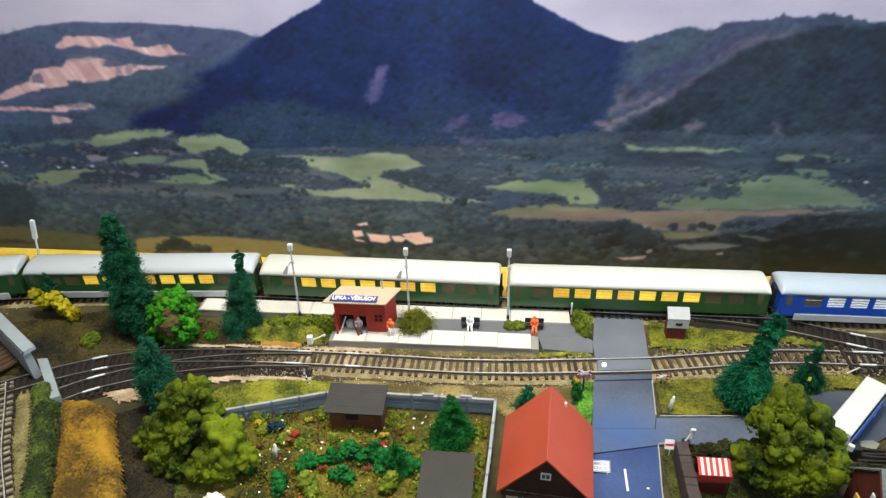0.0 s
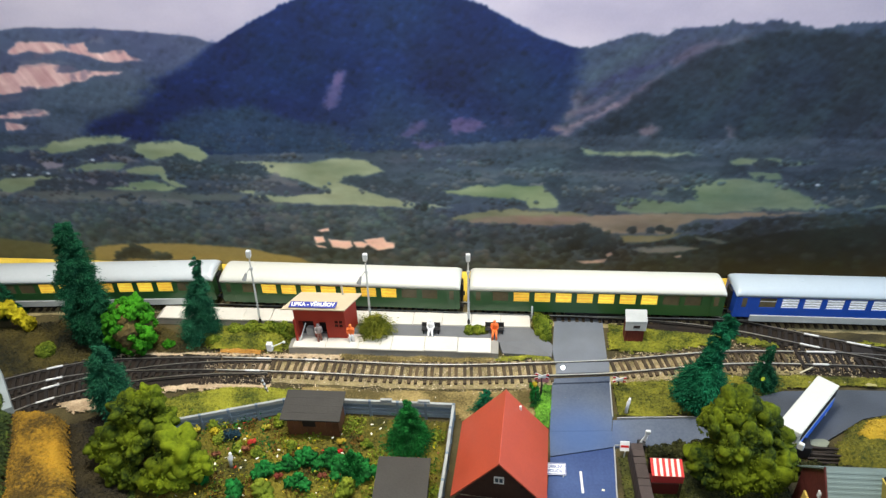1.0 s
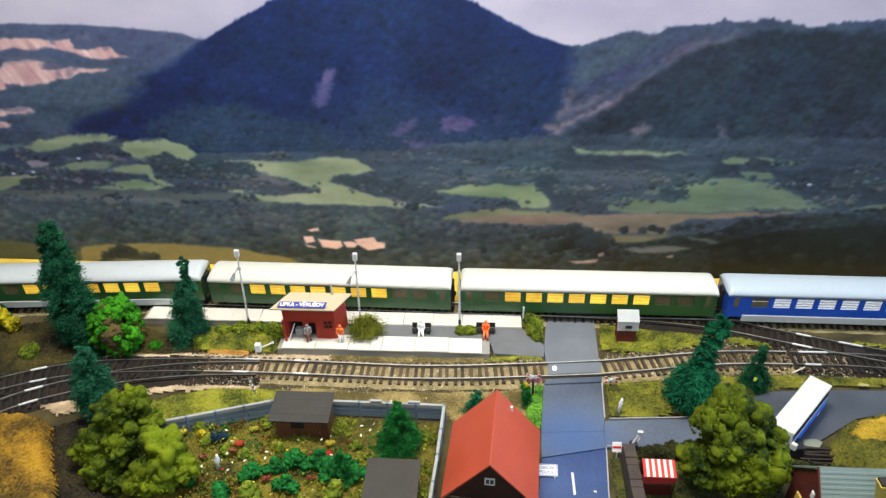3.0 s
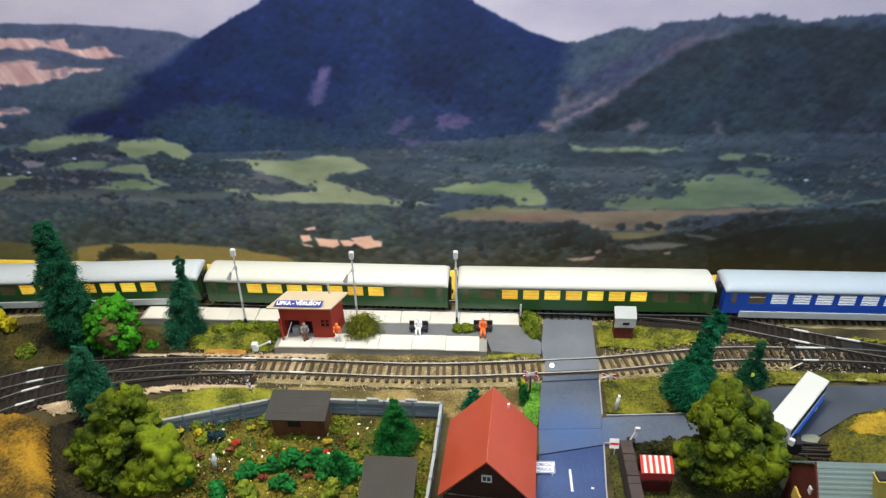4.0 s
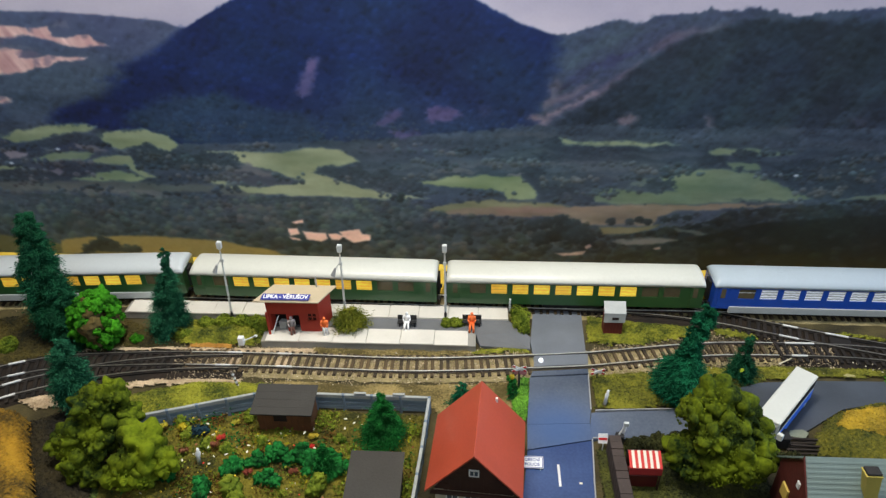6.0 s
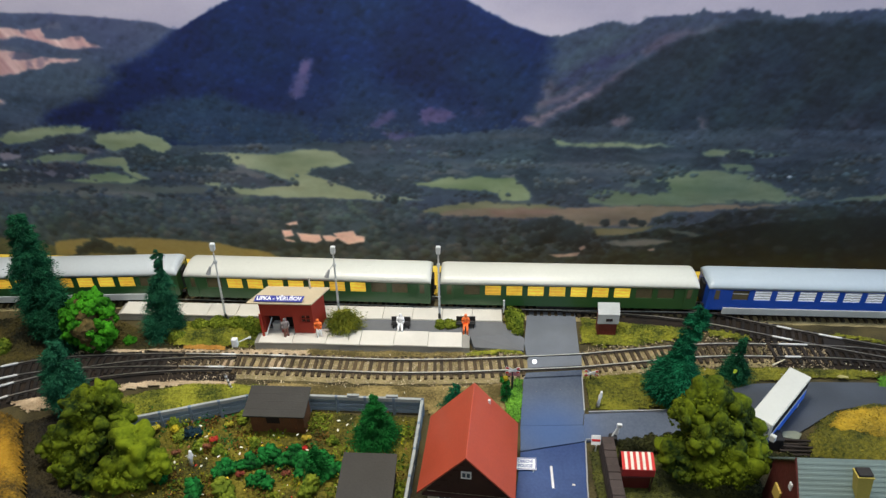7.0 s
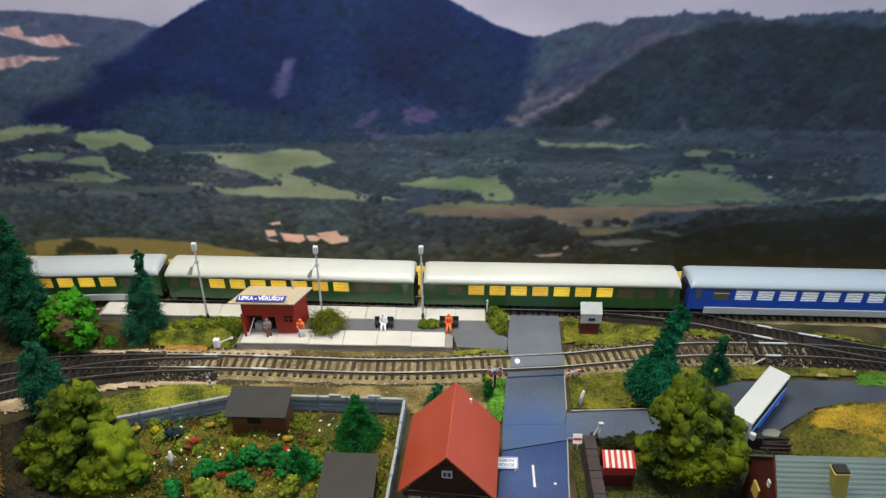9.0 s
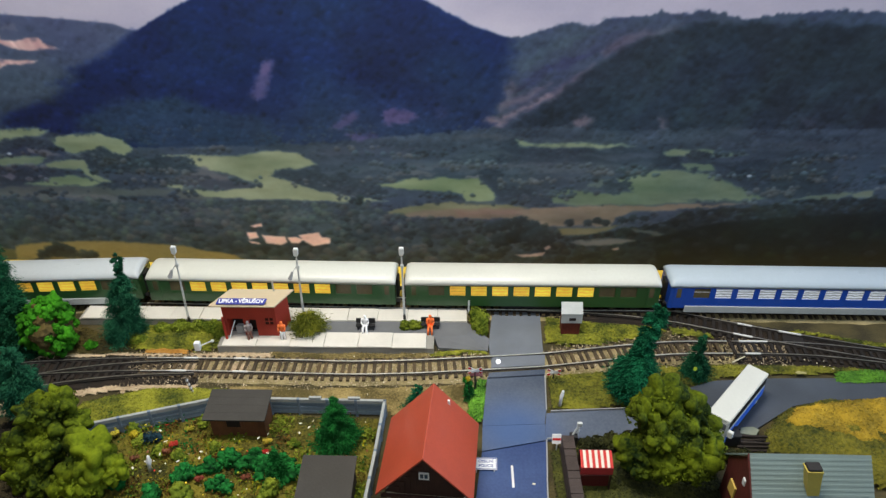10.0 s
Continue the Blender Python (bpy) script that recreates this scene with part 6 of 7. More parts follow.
def conifer(x, y, z, h, profile, material, label, seed, lean=(0, 0), tufts=150, size=3.4, needles=130, droop=0.25, bend=1.0, name="fir_tree", category="tree", group="firs"):
    """A bottle-brush fir: a tapered trunk and whorls of needle tufts, each tuft a small fan round its own branch.
    profile: pairs of height (0 to 1) and radius."""
    t = thing(name, x, y, z, label, category, group=group)
    rr = np.random.default_rng(seed)
    us, rs = zip(*profile)
    r_max = max(rs)
    part("trunk", tube(bmesh.new(), (0, 0, -1.5), (lean[0] * 0.9, lean[1] * 0.9, h * 0.93), max(1.0, r_max * 0.07), 0.4), bark, t)
    # branches: more of them where the crown is wide
    u = rr.random(tufts * 4)
    u = u[rr.random(len(u)) < (0.25 + 0.75 * np.interp(u, us, rs) / r_max)][:tufts]
    m = len(u)
    a = np.arange(m) * 2.399963 + rr.normal(0, 0.5, m)
    reach = np.interp(u, us, rs) * rr.uniform(0.72, 1.12, m)
    k = np.repeat(np.arange(m), needles)
    n = len(k)
    f = rr.random(n) ** 0.7
    spread = (0.10 + 0.13 * f) * np.maximum(reach[k], 3.0)
    rad = reach[k] * f
    off = rr.normal(0, 1, (n, 3)) * spread[:, None] * (0.8, 0.8, 0.55)
    axis_u = u[k] ** bend
    p = np.stack([lean[0] * axis_u + rad * np.cos(a[k]), lean[1] * axis_u + rad * np.sin(a[k]), h * (0.04 + 0.95 * u[k]) - droop * rad * f], 1) + off
    p[:, 2] = np.maximum(p[:, 2], 0.5)
    d = np.stack([np.cos(a[k]), np.sin(a[k]), 0.15 - 0.5 * f], 1) + rr.normal(0, 0.45, (n, 3))
    d /= np.linalg.norm(d, axis=1)[:, None]
    side = np.cross(d, rr.normal(size=(n, 3)))
    side /= np.linalg.norm(side, axis=1)[:, None]
    s = size * rr.uniform(0.5, 1.35, (n, 1))
    v = np.stack([p - side * s * 0.13, p + side * s * 0.13, p + d * s], 1).reshape(-1, 3)
    piece("crown", mesh_from(v, np.arange(3 * n).reshape(-1, 3), material), t)
    return t


def clump(points_r, n, size, seed, rough=0.32, up=0.25):
    """Foliage over a set of lumps (x, y, z, radius): a dark broken core and flakes on the outside."""
    rr = np.random.default_rng(seed)
    all_p = []
    weights = np.array([q[3] ** 2 for q in points_r], float)
    counts = (n * weights / weights.sum()).astype(int)
    for (cx, cy, cz, r), m in zip(points_r, counts):
        d = rr.normal(size=(m, 3))
        d /= np.linalg.norm(d, axis=1)[:, None]
        bump = fbm(d[:, 0] * 40 + cx * 3, d[:, 1] * 40 + d[:, 2] * 57 + cz * 3, 22, 3, seed + 2)
        rad = r * (1 - rough + 2 * rough * bump) * np.where(rr.random(m) < 0.7, 1, rr.uniform(0.6, 1, m))
        all_p.append(np.concatenate([np.array([cx, cy, cz]) + d * rad[:, None], d], 1))
    p = np.concatenate(all_p)
    p = p[p[:, 2] > 0.2]
    return chips(p[:, :3], size, up, seed, 0.85, p[:, 3:])


def core(points_r, seed, shrink=0.8):
    """The foam lumps themselves, dented by noise."""
    bm = bmesh.new()
    for cx, cy, cz, r in points_r:
        made = bmesh.ops.create_icosphere(bm, subdivisions=4, radius=1)
        for v in made["verts"]:
            d = v.co.copy()
            k = r * shrink * (1 + 0.6 * noise.noise(d * 1.7 + Vector((cx, cy, seed)) * 0.37) + 0.12 * noise.noise(d * 9 + Vector((cz, seed, cx))))
            v.co = Vector((cx, cy, cz)) + d * k
    return bm


def foam_tree(name, x, y, z, lumps, material, label, seed, n=9000, size=2.2, trunk=True, category="tree", shrink=0.86, rough=0.3, core_mat=None):
    t = thing(name, x, y, z, label, category)
    if trunk:
        top = max(q[2] for q in lumps)
        bm = tube(bmesh.new(), (0, 0, -2), (0, 0, top * 0.7), 2.4, 1.2)
        for q in lumps[:5]:
            tube(bm, (0, 0, top * 0.3), (q[0] * 0.7, q[1] * 0.7, q[2]), 1.1, 0.4, 6)
        part("trunk", bm, bark, t)
    c = part("crown", core(lumps, seed, shrink), core_mat or material, t, smooth=True)
    piece("leaves", mesh_from(*clump(lumps, n, size, seed, rough), material), c)
    return t


TALL = [(0, 10), (0.08, 19), (0.22, 27), (0.45, 26), (0.58, 23), (0.7, 20), (0.82, 16), (0.92, 12), (1, 6)]
COLUMN = [(0, 12), (0.12, 19), (0.4, 20), (0.7, 16), (0.88, 11), (1, 4)]
CONE = [(0, 18), (0.08, 21), (0.35, 15), (0.65, 9), (0.85, 4.5), (1, 1.5)]
KNOB = [(0, 19), (0.1, 23), (0.3, 18), (0.5, 14), (0.66, 10), (0.74, 4), (0.84, 3), (0.9, 5.5), (0.96, 5), (1, 2)]
BRUSH = [(0, 15), (0.1, 21), (0.24, 22), (0.35, 17), (0.44, 10), (0.6, 7.5), (0.8, 7.5), (0.94, 6.5), (1, 2.5)]


def scaled(profile, k):
    return [(u, r * k) for u, r in profile]


conifer(68, 942, 1, 134, scaled(TALL, 0.66), FIR_DARK, "tall dark green fir beside the tracks", 31, (7, 8), 280, 2.7, 330)
conifer(90, 934, 1, 62, scaled(COLUMN, 0.85), FIR_DARK, "dark fir at the foot of the tall fir", 32, (0, 2), 130, 2.6, 240)
conifer(173, 953, 2, 94, scaled(KNOB, 0.76), FIR_TEAL, "teal fir with a thin crooked top", 33, (14, 4), 210, 2.2, 280)
conifer(142, 846, 1, 80, scaled(COLUMN, 0.72), FIR_TEAL, "dark teal fir beside the turnout", 34, (1, 2), 170, 2.6, 280)
conifer(395, 828, 1, 52, scaled(CONE, 0.86), DEEP, "small green fir inside the garden fence", 35, (1, 0), 170, 2.3, 230)
conifer(356, 794, 1, 33, scaled(CONE, 0.52), DEEP, "little dark green fir at the end of the garden bed", 41, (-1, 0), 90, 2.0, 150)
conifer(635, 886, 1, 92, scaled(BRUSH, 0.86), FIR_BRIGHT, "blue-green fir with a thick leaning top", 36, (13, 6), 250, 3.0, 330, 0.25, 1.4)
conifer(697, 912, 1, 46, scaled(KNOB, 0.5), FIR_DARK, "small dark fir near the minibus", 37, (-1, 0), 100, 2.2, 170)
conifer(456, 870, 0, 26, scaled(CONE, 0.6), FIR_BRIGHT, "tiny green fir behind the house", 38, (0, 0), 60, 2.4, 70)
conifer(498, 880, 2, 18, scaled(CONE, 0.28), DEEP, "tiny fir by the crossing sign", 39, (0, 0), 40, 1.8, 50)
conifer(-40, 978, 0, 46, scaled(CONE, 0.6), FIR_DARK, "dark fir behind the yellow bush", 40, (0, 0), 70, 3.2, 90)


def sponge(bm, lumps, seed, shrink=1.0, fine=4):
    """Torn foam: each lump is faceted by ridged noise and split by creases."""
    for cx, cy, cz, r in lumps:
        made = bmesh.ops.create_icosphere(bm, subdivisions=fine, radius=1)
        o = Vector((cx * 0.31 + seed, cy * 0.37, cz * 0.29 - seed))
        stretch = Vector((1 + 0.34 * noise.noise(o * 3.1), 1 + 0.34 * noise.noise(o * 4.3), 1 + 0.34 * noise.noise(o * 5.7)))
        for v in made["verts"]:
            d = v.co.copy()
            q = d * 1.15 + o + 0.22 * noise.noise_vector(d * 2.3 - o)
            near, second = noise.voronoi(q)[0][:2]
            torn = min(1.0, (second - near) * 3.2)
            k = r * shrink * (0.66 + 0.26 * torn + 0.52 * max(0.0, 0.7 - near) + 0.28 * noise.noise(d * 1.5 + o * 1.7) + 0.05 * noise.noise(d * 5 + o) + 0.025 * noise.noise(d * 20 - o))
            v.co = Vector((cx, cy, cz)) + d * k * stretch
    return bm


def sponge_tree(name, x, y, lumps, material, label, seed, fuzz=15000, size=2.1, category="tree"):
    """A tree of torn foam lumps (x, y, z, radius, all from its foot) on a wire trunk."""
    t = thing(name, x, y, 0, label, category)
    top = max(q[2] for q in lumps)
    bm = tube(bmesh.new(), (0, 0, -2), (0, 0, top * 0.7), 2.4, 1.2)
    for q in lumps:
        tube(bm, (0, 0, max(1, min(top * 0.3, q[2] * 0.5))), q[:3], 1.0, 0.4, 6)
    part("trunk", bm, bark, t)
    c = part("crown", sponge(bmesh.new(), lumps, seed), material, t, smooth=True)
    piece("leaves", mesh_from(*clump([(a, b, d, r * 0.9) for a, b, d, r in lumps], fuzz // 3, size, seed, 0.2), material), c)
    return t


lump = np.random.default_rng(510)
clumps = []
for k in range(46):
    w, a = 1 - 2 * (k + 0.5) / 46, k * 2.399963 + lump.normal(0, 0.3)
    s = math.sqrt(1 - w * w) * lump.uniform(0.86, 1.06)
    clumps.append((20 * s * math.cos(a), 18 * s * math.sin(a), max(4, 30 + 27 * w), lump.uniform(4.2, 7.4)))
lime_tree = sponge_tree("leafy_tree", 117, 936, clumps, LIME, "bright lime green tree with brown gaps", 51, 9000, 1.9)
part("inner_foam", core([(0, 0, 30, 19), (0, 0, 42, 14), (0, 0, 16, 15)], 511, 0.9), mat("brown_foam", (84, 70, 30), 0.9, vary=0.4, fine=500, coarse=90, bump=0.5), lime_tree, "brown branch foam inside the crown")
sponge_tree("bush", -28, 962, [(-10, 0, 21, 9), (2, -2, 27, 8), (12, -3, 17, 8), (22, -6, 10, 7), (-17, 0, 30, 6), (8, -3, 24, 6), (26, -6, 14, 5)], YELLOWISH, "yellow-green bush at the edge of the tracks", 52, 3600, 1.8, "bush")
foam_tree("bush", 30, 922, 0, [(0, 0, 6, 8), (5, 1, 10, 5)], BUSH, "low olive bush beside the track", 53, 1500, 2.0, False, "bush")
sponge_tree("leafy_tree", 194, 792, [(-7, 13, 58, 16), (8, 16, 66, 12), (-21, 3, 32, 16), (-36, 3, 25, 10), (0, -4, 37, 12), (28, -2, 31, 18), (45, -7, 22, 11), (18, -14, 18, 15), (31, -16, 16, 11), (-18, -10, 18, 14), (-7, -14, 13, 10), (15, 14, 48, 11), (2, 8, 43, 14)], OLIVE, "large olive foam tree at the garden corner", 54)
sponge_tree("leafy_tree", 650, 806, [(-14, 12, 67, 16), (-28, 6, 59, 13), (6, 12, 57, 14), (17, 6, 43, 14), (-32, -2, 29, 13), (-19, -6, 49, 14), (-2, -8, 41, 13), (9, -14, 26, 15), (-13, -16, 26, 13), (20, -6, 34, 12), (-27, -12, 21, 10), (-10, 16, 75, 9), (-7, 0, 55, 14)], OLIVE, "large olive foam tree beside the kiosk", 55)
conifer(347, 960, 6, 19, [(0, 15), (0.3, 17), (0.6, 13), (0.85, 8), (1, 4)], leaf("straggly_bush", (52, 76, 18), (138, 138, 44)), "straggly green bush growing at the shelter", 56, (0, 2), 90, 3.0, 70, -0.15, 1.0, "bush", "bush", "")
foam_tree("bush", 443, 966, 6, [(-5, 0, 3, 5), (3, 0, 4, 5), (8, 1, 2.5, 4)], BUSH, "low green bush on the platform asphalt", 57, 1100, 1.9, False, "bush", 0.7)
foam_tree("bush", 508, 976, 3, [(0, -6, 5, 7), (1, 4, 5, 8), (-3, 12, 4, 6), (3, -12, 2, 5)], BUSH, "green bush at the end of the platform", 58, 2200, 2.0, False, "bush", 0.7)
for i, (x, y, r, m) in enumerate(((205, 962, 6, BUSH), (222, 964, 7, BUSH), (240, 965, 7, BUSH), (256, 962, 8, BUSH), (264, 955, 6, BUSH), (146, 938, 4, LIME), (188, 946, 5, BUSH))):
    foam_tree("bush", x, y, 3, [(0, 0, r * 0.5, r), (r * 0.8, 1, r * 0.4, r * 0.7), (-r * 0.7, 0, r * 0.35, r * 0.7)], m, "low green bush on the bank beside the platform", 60 + i, 900, 2.0, False, "bush", 0.7)

# garden beds: bushes with flowers
garden = ((215, 806, 7, DEEP), (236, 786, 7, DEEP), (268, 774, 8, DEEP), (284, 793, 8, DEEP), (302, 801, 7, DEEP), (318, 806, 9, DEEP), (334, 808, 8, DEEP), (346, 800, 9, DEEP), (356, 806, 7, DEEP),
          (314, 784, 8, DEEP), (290, 774, 9, BUSH), (352, 780, 8, BUSH), (366, 796, 8, DEEP), (274, 812, 5, BUSH), (256, 816, 5, BUSH), (300, 820, 5, BUSH), (238, 826, 5, BUSH), (360, 826, 4, BUSH), (228, 838, 5, BUSH), (282, 846, 6, BUSH))
for i, (x, y, r, m) in enumerate(garden):
    turn = i * 2.4
    sponge_tree("garden_bush", x, y, [(0, 0, r * 0.9, r * 0.8), (r * 0.9 * math.cos(turn), r * 0.6 * math.sin(turn), r * 0.6, r * 0.62), (-r * 0.8 * math.cos(turn), -r * 0.5 * math.sin(turn), r * 0.8, r * 0.6), (r * 0.3 * math.sin(turn), 2, r * 1.5, r * 0.5)], m, "dense green garden bush among flowers", 80 + i, int(60 * r * 1.6), 2.3, "bush")
for name, rgb, n, seed in (("white_flowers", (224, 222, 206), 70, 201), ("red_flowers", (206, 48, 34), 30, 202), ("yellow_flowers", (226, 194, 50), 40, 203), ("orange_flowers", (136, 84, 50), 60, 204)):
    rr = np.random.default_rng(seed)
    px_, py_ = rr.uniform(205, 420, n), rr.uniform(745, 850, n)
    px_ = np.where(rr.random(n) < 0.6, rr.normal(285, 40, n).clip(205, 420), px_)
    single("garden_flowers", mesh_from(*chips(np.stack([px_, py_, rr.uniform(1.5, 9, n)], 1), 2.1, 1.2, seed, 0.9), mat(name, rgb, 0.7, vary=0.15, bump=0)),
           name.replace("_", " ") + " scattered through the garden beds", "flowers", kind="stuff")
# taller mixed plants that fill the beds
rr = np.random.default_rng(211)
for k, (material, n) in enumerate(((BUSH, 3600), (DEEP, 1300), (leaf("brown_bed_leaves", (64, 46, 18), (118, 88, 38)), 3000), (YELLOWISH, 700))):
    ctr = np.stack([rr.uniform(205, 420, 40), rr.uniform(735, 852, 40)], 1)
    pick = ctr[rr.integers(0, 40, n)] + rr.normal(0, 4.0, (n, 2))
    pick = pick[(pick[:, 0] < 424) & (pick[:, 1] < 856)]
    single("garden_plants", mesh_from(*chips(np.column_stack([pick, 1 + 7 * rr.random(len(pick)) ** 1.6]), 2.2, 0.5, 220 + k, 0.7), material), ("low green plants", "deep green plants", "brown withered leaves", "yellow-green plants")[k] + " in the garden beds", "plants", kind="stuff")
for k, (x, y, rgb) in enumerate(((338, 815, (240, 44, 34)), (265, 822, (226, 60, 44)), (330, 792, (150, 78, 50)), (262, 815, (150, 84, 50)), (240, 808, (150, 90, 56)), (296, 790, (160, 66, 44)), (338, 826, (226, 196, 50)), (272, 838, (216, 206, 60)), (214, 832, (220, 204, 60)))):
    foam_tree("flower_clump", x, y, 3, [(0, 0, 3, 2.2), (3, 1, 3, 1.8)], mat("petals_" + "abcdefghi"[k], [c * 0.8 for c in rgb], 0.7, vary=0.2, bump=0.2), ("yellow" if rgb[1] > 150 else "red" if rgb[0] > 200 else "rusty brown") + " flower clump in the garden bed", 230 + k, 90, 1.6, False, "flowers", 0.8)
foam_tree("hedge", 640, 834, 0, [(-50, -6, 4.5, 6.5), (-41, -4, 4.5, 6.5), (-32, -4, 4.5, 6.5), (-23, -4, 4.5, 6.5), (-30, 0, 5, 6), (-18, 0, 6, 6), (-6, 0, 6, 6), (8, 0, 6, 6), (22, 0, 6, 6)], leaf("dark_hedge", (26, 30, 18), (64, 66, 34)), "low dark hedge along the side road", 120, 4200, 2.0, False, "hedge", 0.8)
foam_tree("hedge", 712, 818, 0, [(-14, 4, 3, 5), (-4, 3, 4, 5), (8, 0, 4, 5), (22, 0, 4, 5)], leaf("dark_hedge", (26, 30, 18), (64, 66, 34)), "dark scrub behind the grey-roofed house", 121, 1800, 2.4, False, "hedge", 0.8)
# grey scatter of leaves and scraps on the ground
rr = np.random.default_rng(77)
lit_p = np.stack([rr.uniform(200, 900, 260), rr.uniform(850, 935, 260), np.full(260, 2.2)], 1)
lit_p = lit_p[~((lit_p[:, 0] > 505) & (lit_p[:, 0] < 570)) & ~((lit_p[:, 0] > 560) & (lit_p[:, 1] < 913))]
single("scraps", mesh_from(*chips(lit_p, 1.8, 2.5, 5, 0.7), mat("pale_scraps", (206, 196, 172), 0.8, vary=0.2)), "pale scraps and stones scattered on the verges", "scraps", kind="stuff")
foam_tree("flower_clump", 245, 828, 2, [(0, 0, 4, 5), (5, 1, 4, 4), (-4, 0, 3, 3.5)], leaf("blue_petals", (24, 46, 58), (44, 72, 86)), "dark blue flower clump in the garden bed", 240, 260, 2.0, False, "flowers", 0.8)
foam_tree("flower_clump", 231, 832, 2, [(0, 0, 4, 3), (2, -2, 6, 2.6)], leaf("yellow_petals", (170, 150, 20), (220, 200, 60)), "bright yellow flower clump by the fence", 241, 160, 1.8, False, "flowers", 0.8)
single("white_stone", mesh_of(core([(0, 0, 3, 6.5), (4, 1, 2.5, 5)], 242, 0.9), mat("white_stone", (226, 226, 218), 0.7, vary=0.1, fine=400, coarse=60, bump=0.2), True), "smooth white stone on the garden ground", "stone", 221, 756, 1)

# ---- the house with the red roof ----
tile_red = mat("red_tile_plastic", (176, 74, 52), 0.42, vary=0.14, fine=500, coarse=25, bump=0.06, spec=0.6, coat=0.2)
brown_wood = mat("dark_brown_boards", (58, 32, 22), 0.7, vary=0.3, fine=400, coarse=90, bump=0.4)
white_frame = mat("white_window_frame", (224, 224, 220), 0.5, vary=0.06)
pane_mat = mat("grey_glass", (70, 84, 96), 0.1, vary=0.1, bump=0)
cream_wall = mat("cream_render", (190, 180, 156), 0.8, vary=0.12, fine=600, coarse=40)


def gable_roof(bm, x0, x1, y0, y1, eave, ridge, thick=1.6):
    """Two roof slopes with their ridge along y."""
    xm = (x0 + x1) / 2
    for xa, xb in ((x0, xm), (x1, xm)):
        panel(bm, [(xa, y0, eave), (xb, y0, ridge), (xb, y1, ridge), (xa, y1, eave)], thick)
    return bm


house = thing("house", 469, 792, 0, "village house with red gable roof and brown gable boards", "house", rz=-4)
HW, HL = 27.0, 32.0
part("wall", boxes((-HW, HW, -HL + 3, HL - 3, -2, 31)), cream_wall, house)
for y0, y1 in ((-HL + 2.2, -HL + 3), (HL - 3, HL - 2.2)):
    bm = bmesh.new()
    lo = [bm.verts.new(p) for p in ((-HW - 1, y0, 29), (HW + 1, y0, 29), (0, y0, 66))]
    hi = [bm.verts.new(p) for p in ((-HW - 1, y1, 29), (HW + 1, y1, 29), (0, y1, 66))]
    bm.faces.new(lo), bm.faces.new(hi[::-1])
    for i in range(3):
        bm.faces.new((lo[i], lo[(i + 1) % 3], hi[(i + 1) % 3], hi[i]))
    part("gable", bm, brown_wood, house)
for i in range(13):
    x = -25 + i * 4.0
    top = 66 - abs(x) * 1.38
    if top > 32:
        part("gable_board", boxes((x, x + 3.6, -HL + 1.7, -HL + 2.3, 29, top - 1.5)), brown_wood, house)
roof = part("roof", gable_roof(bmesh.new(), -33.5, 33.5, -HL - 2, HL + 3, 31, 70), tile_red, house, "red tiled roof")
part("ridge_cap", boxes((-0.5, 0.5, -HL - 2.1, HL + 3.1, 69.2, 70.1), bevel=0.3), tile_red, roof)


def window(parent, x, y, z, w, h, name="window"):
    """A framed window on a wall that faces the viewer's side."""
    f = part(name, boxes((-w / 2, w / 2, -0.5, 0.4, 0, 0.9), (-w / 2, w / 2, -0.5, 0.4, h - 0.9, h), (-w / 2, -w / 2 + 0.9, -0.5, 0.4, 0.9, h - 0.9), (w / 2 - 0.9, w / 2, -0.5, 0.4, 0.9, h - 0.9)), white_frame, parent, "white framed window", x, y, z)
    part("pane", boxes((-w / 2 + 0.9, w / 2 - 0.9, -0.1, 0.2, 0.9, h - 0.9)), pane_mat, f)
    part("glazing_bar", boxes((-0.3, 0.3, -0.4, -0.1, 0.9, h - 0.9)), white_frame, f)
    return f


window(house, 0, -HL + 1.2, 46, 7, 6.5)
for x in (-15, -2, 12):
    window(house, x, -HL + 2.4, 15, 9, 11)
# white block added where a highlight sits on the roof's edge
part("chimney_pipe", boxes((10.5, 12.3, 28, 30, 54, 60), bevel=0.3), white_frame, house, "tiny white block standing in for a glint at the roof edge")
part("porch_board", boxes((-30, 31, -HL - 1.5, -HL + 1, 27.5, 29.5)), brown_wood, house)

# ---- town police board at the house side ----
sign = thing("notice_board", 510, 803, 0.5, "white notice board with blue lettering", "sign")
part("board", boxes((-9, 9, -0.4, 0.4, 3, 12), bevel=0.1), sign_white, sign, "white board with a blue rim", rx=-66, z=0)
rim = mat("blue_print", (40, 70, 150), 0.5, vary=0.06, bump=0)
bm = boxes((-8.6, 8.6, -0.5, -0.42, 11.2, 11.7), (-8.6, 8.6, -0.5, -0.42, 3.3, 3.8), (8.1, 8.6, -0.5, -0.42, 3.8, 11.2), (-8.6, -8.1, -0.5, -0.42, 3.8, 11.2))
part("rim", bm, rim, sign, rx=-66)
for text, z in (("OBECNÍ", 9.2), ("POLICIE", 5.8)):
    ob = piece("lettering", lettering(text, 3.2, rim, 0.06, 0.05), sign)
    ob.matrix_basis = at(0, 0, 0, -66) @ at(0.6, -0.5, z, 90)
for x in (-7, 6.4):
    part("post", boxes((x, x + 0.8, 1.8, 2.6, -1, 1.0)), lamp_white, sign)

# ---- fence of grey concrete planks ----
plank_mat = mat("blue_grey_concrete_plank", (124, 141, 160), 0.75, vary=0.2, fine=500, coarse=45, bump=0.3, rand=0.4)
post_mat = mat("grey_concrete_post", (156, 160, 160), 0.8, vary=0.2, fine=500, coarse=60)

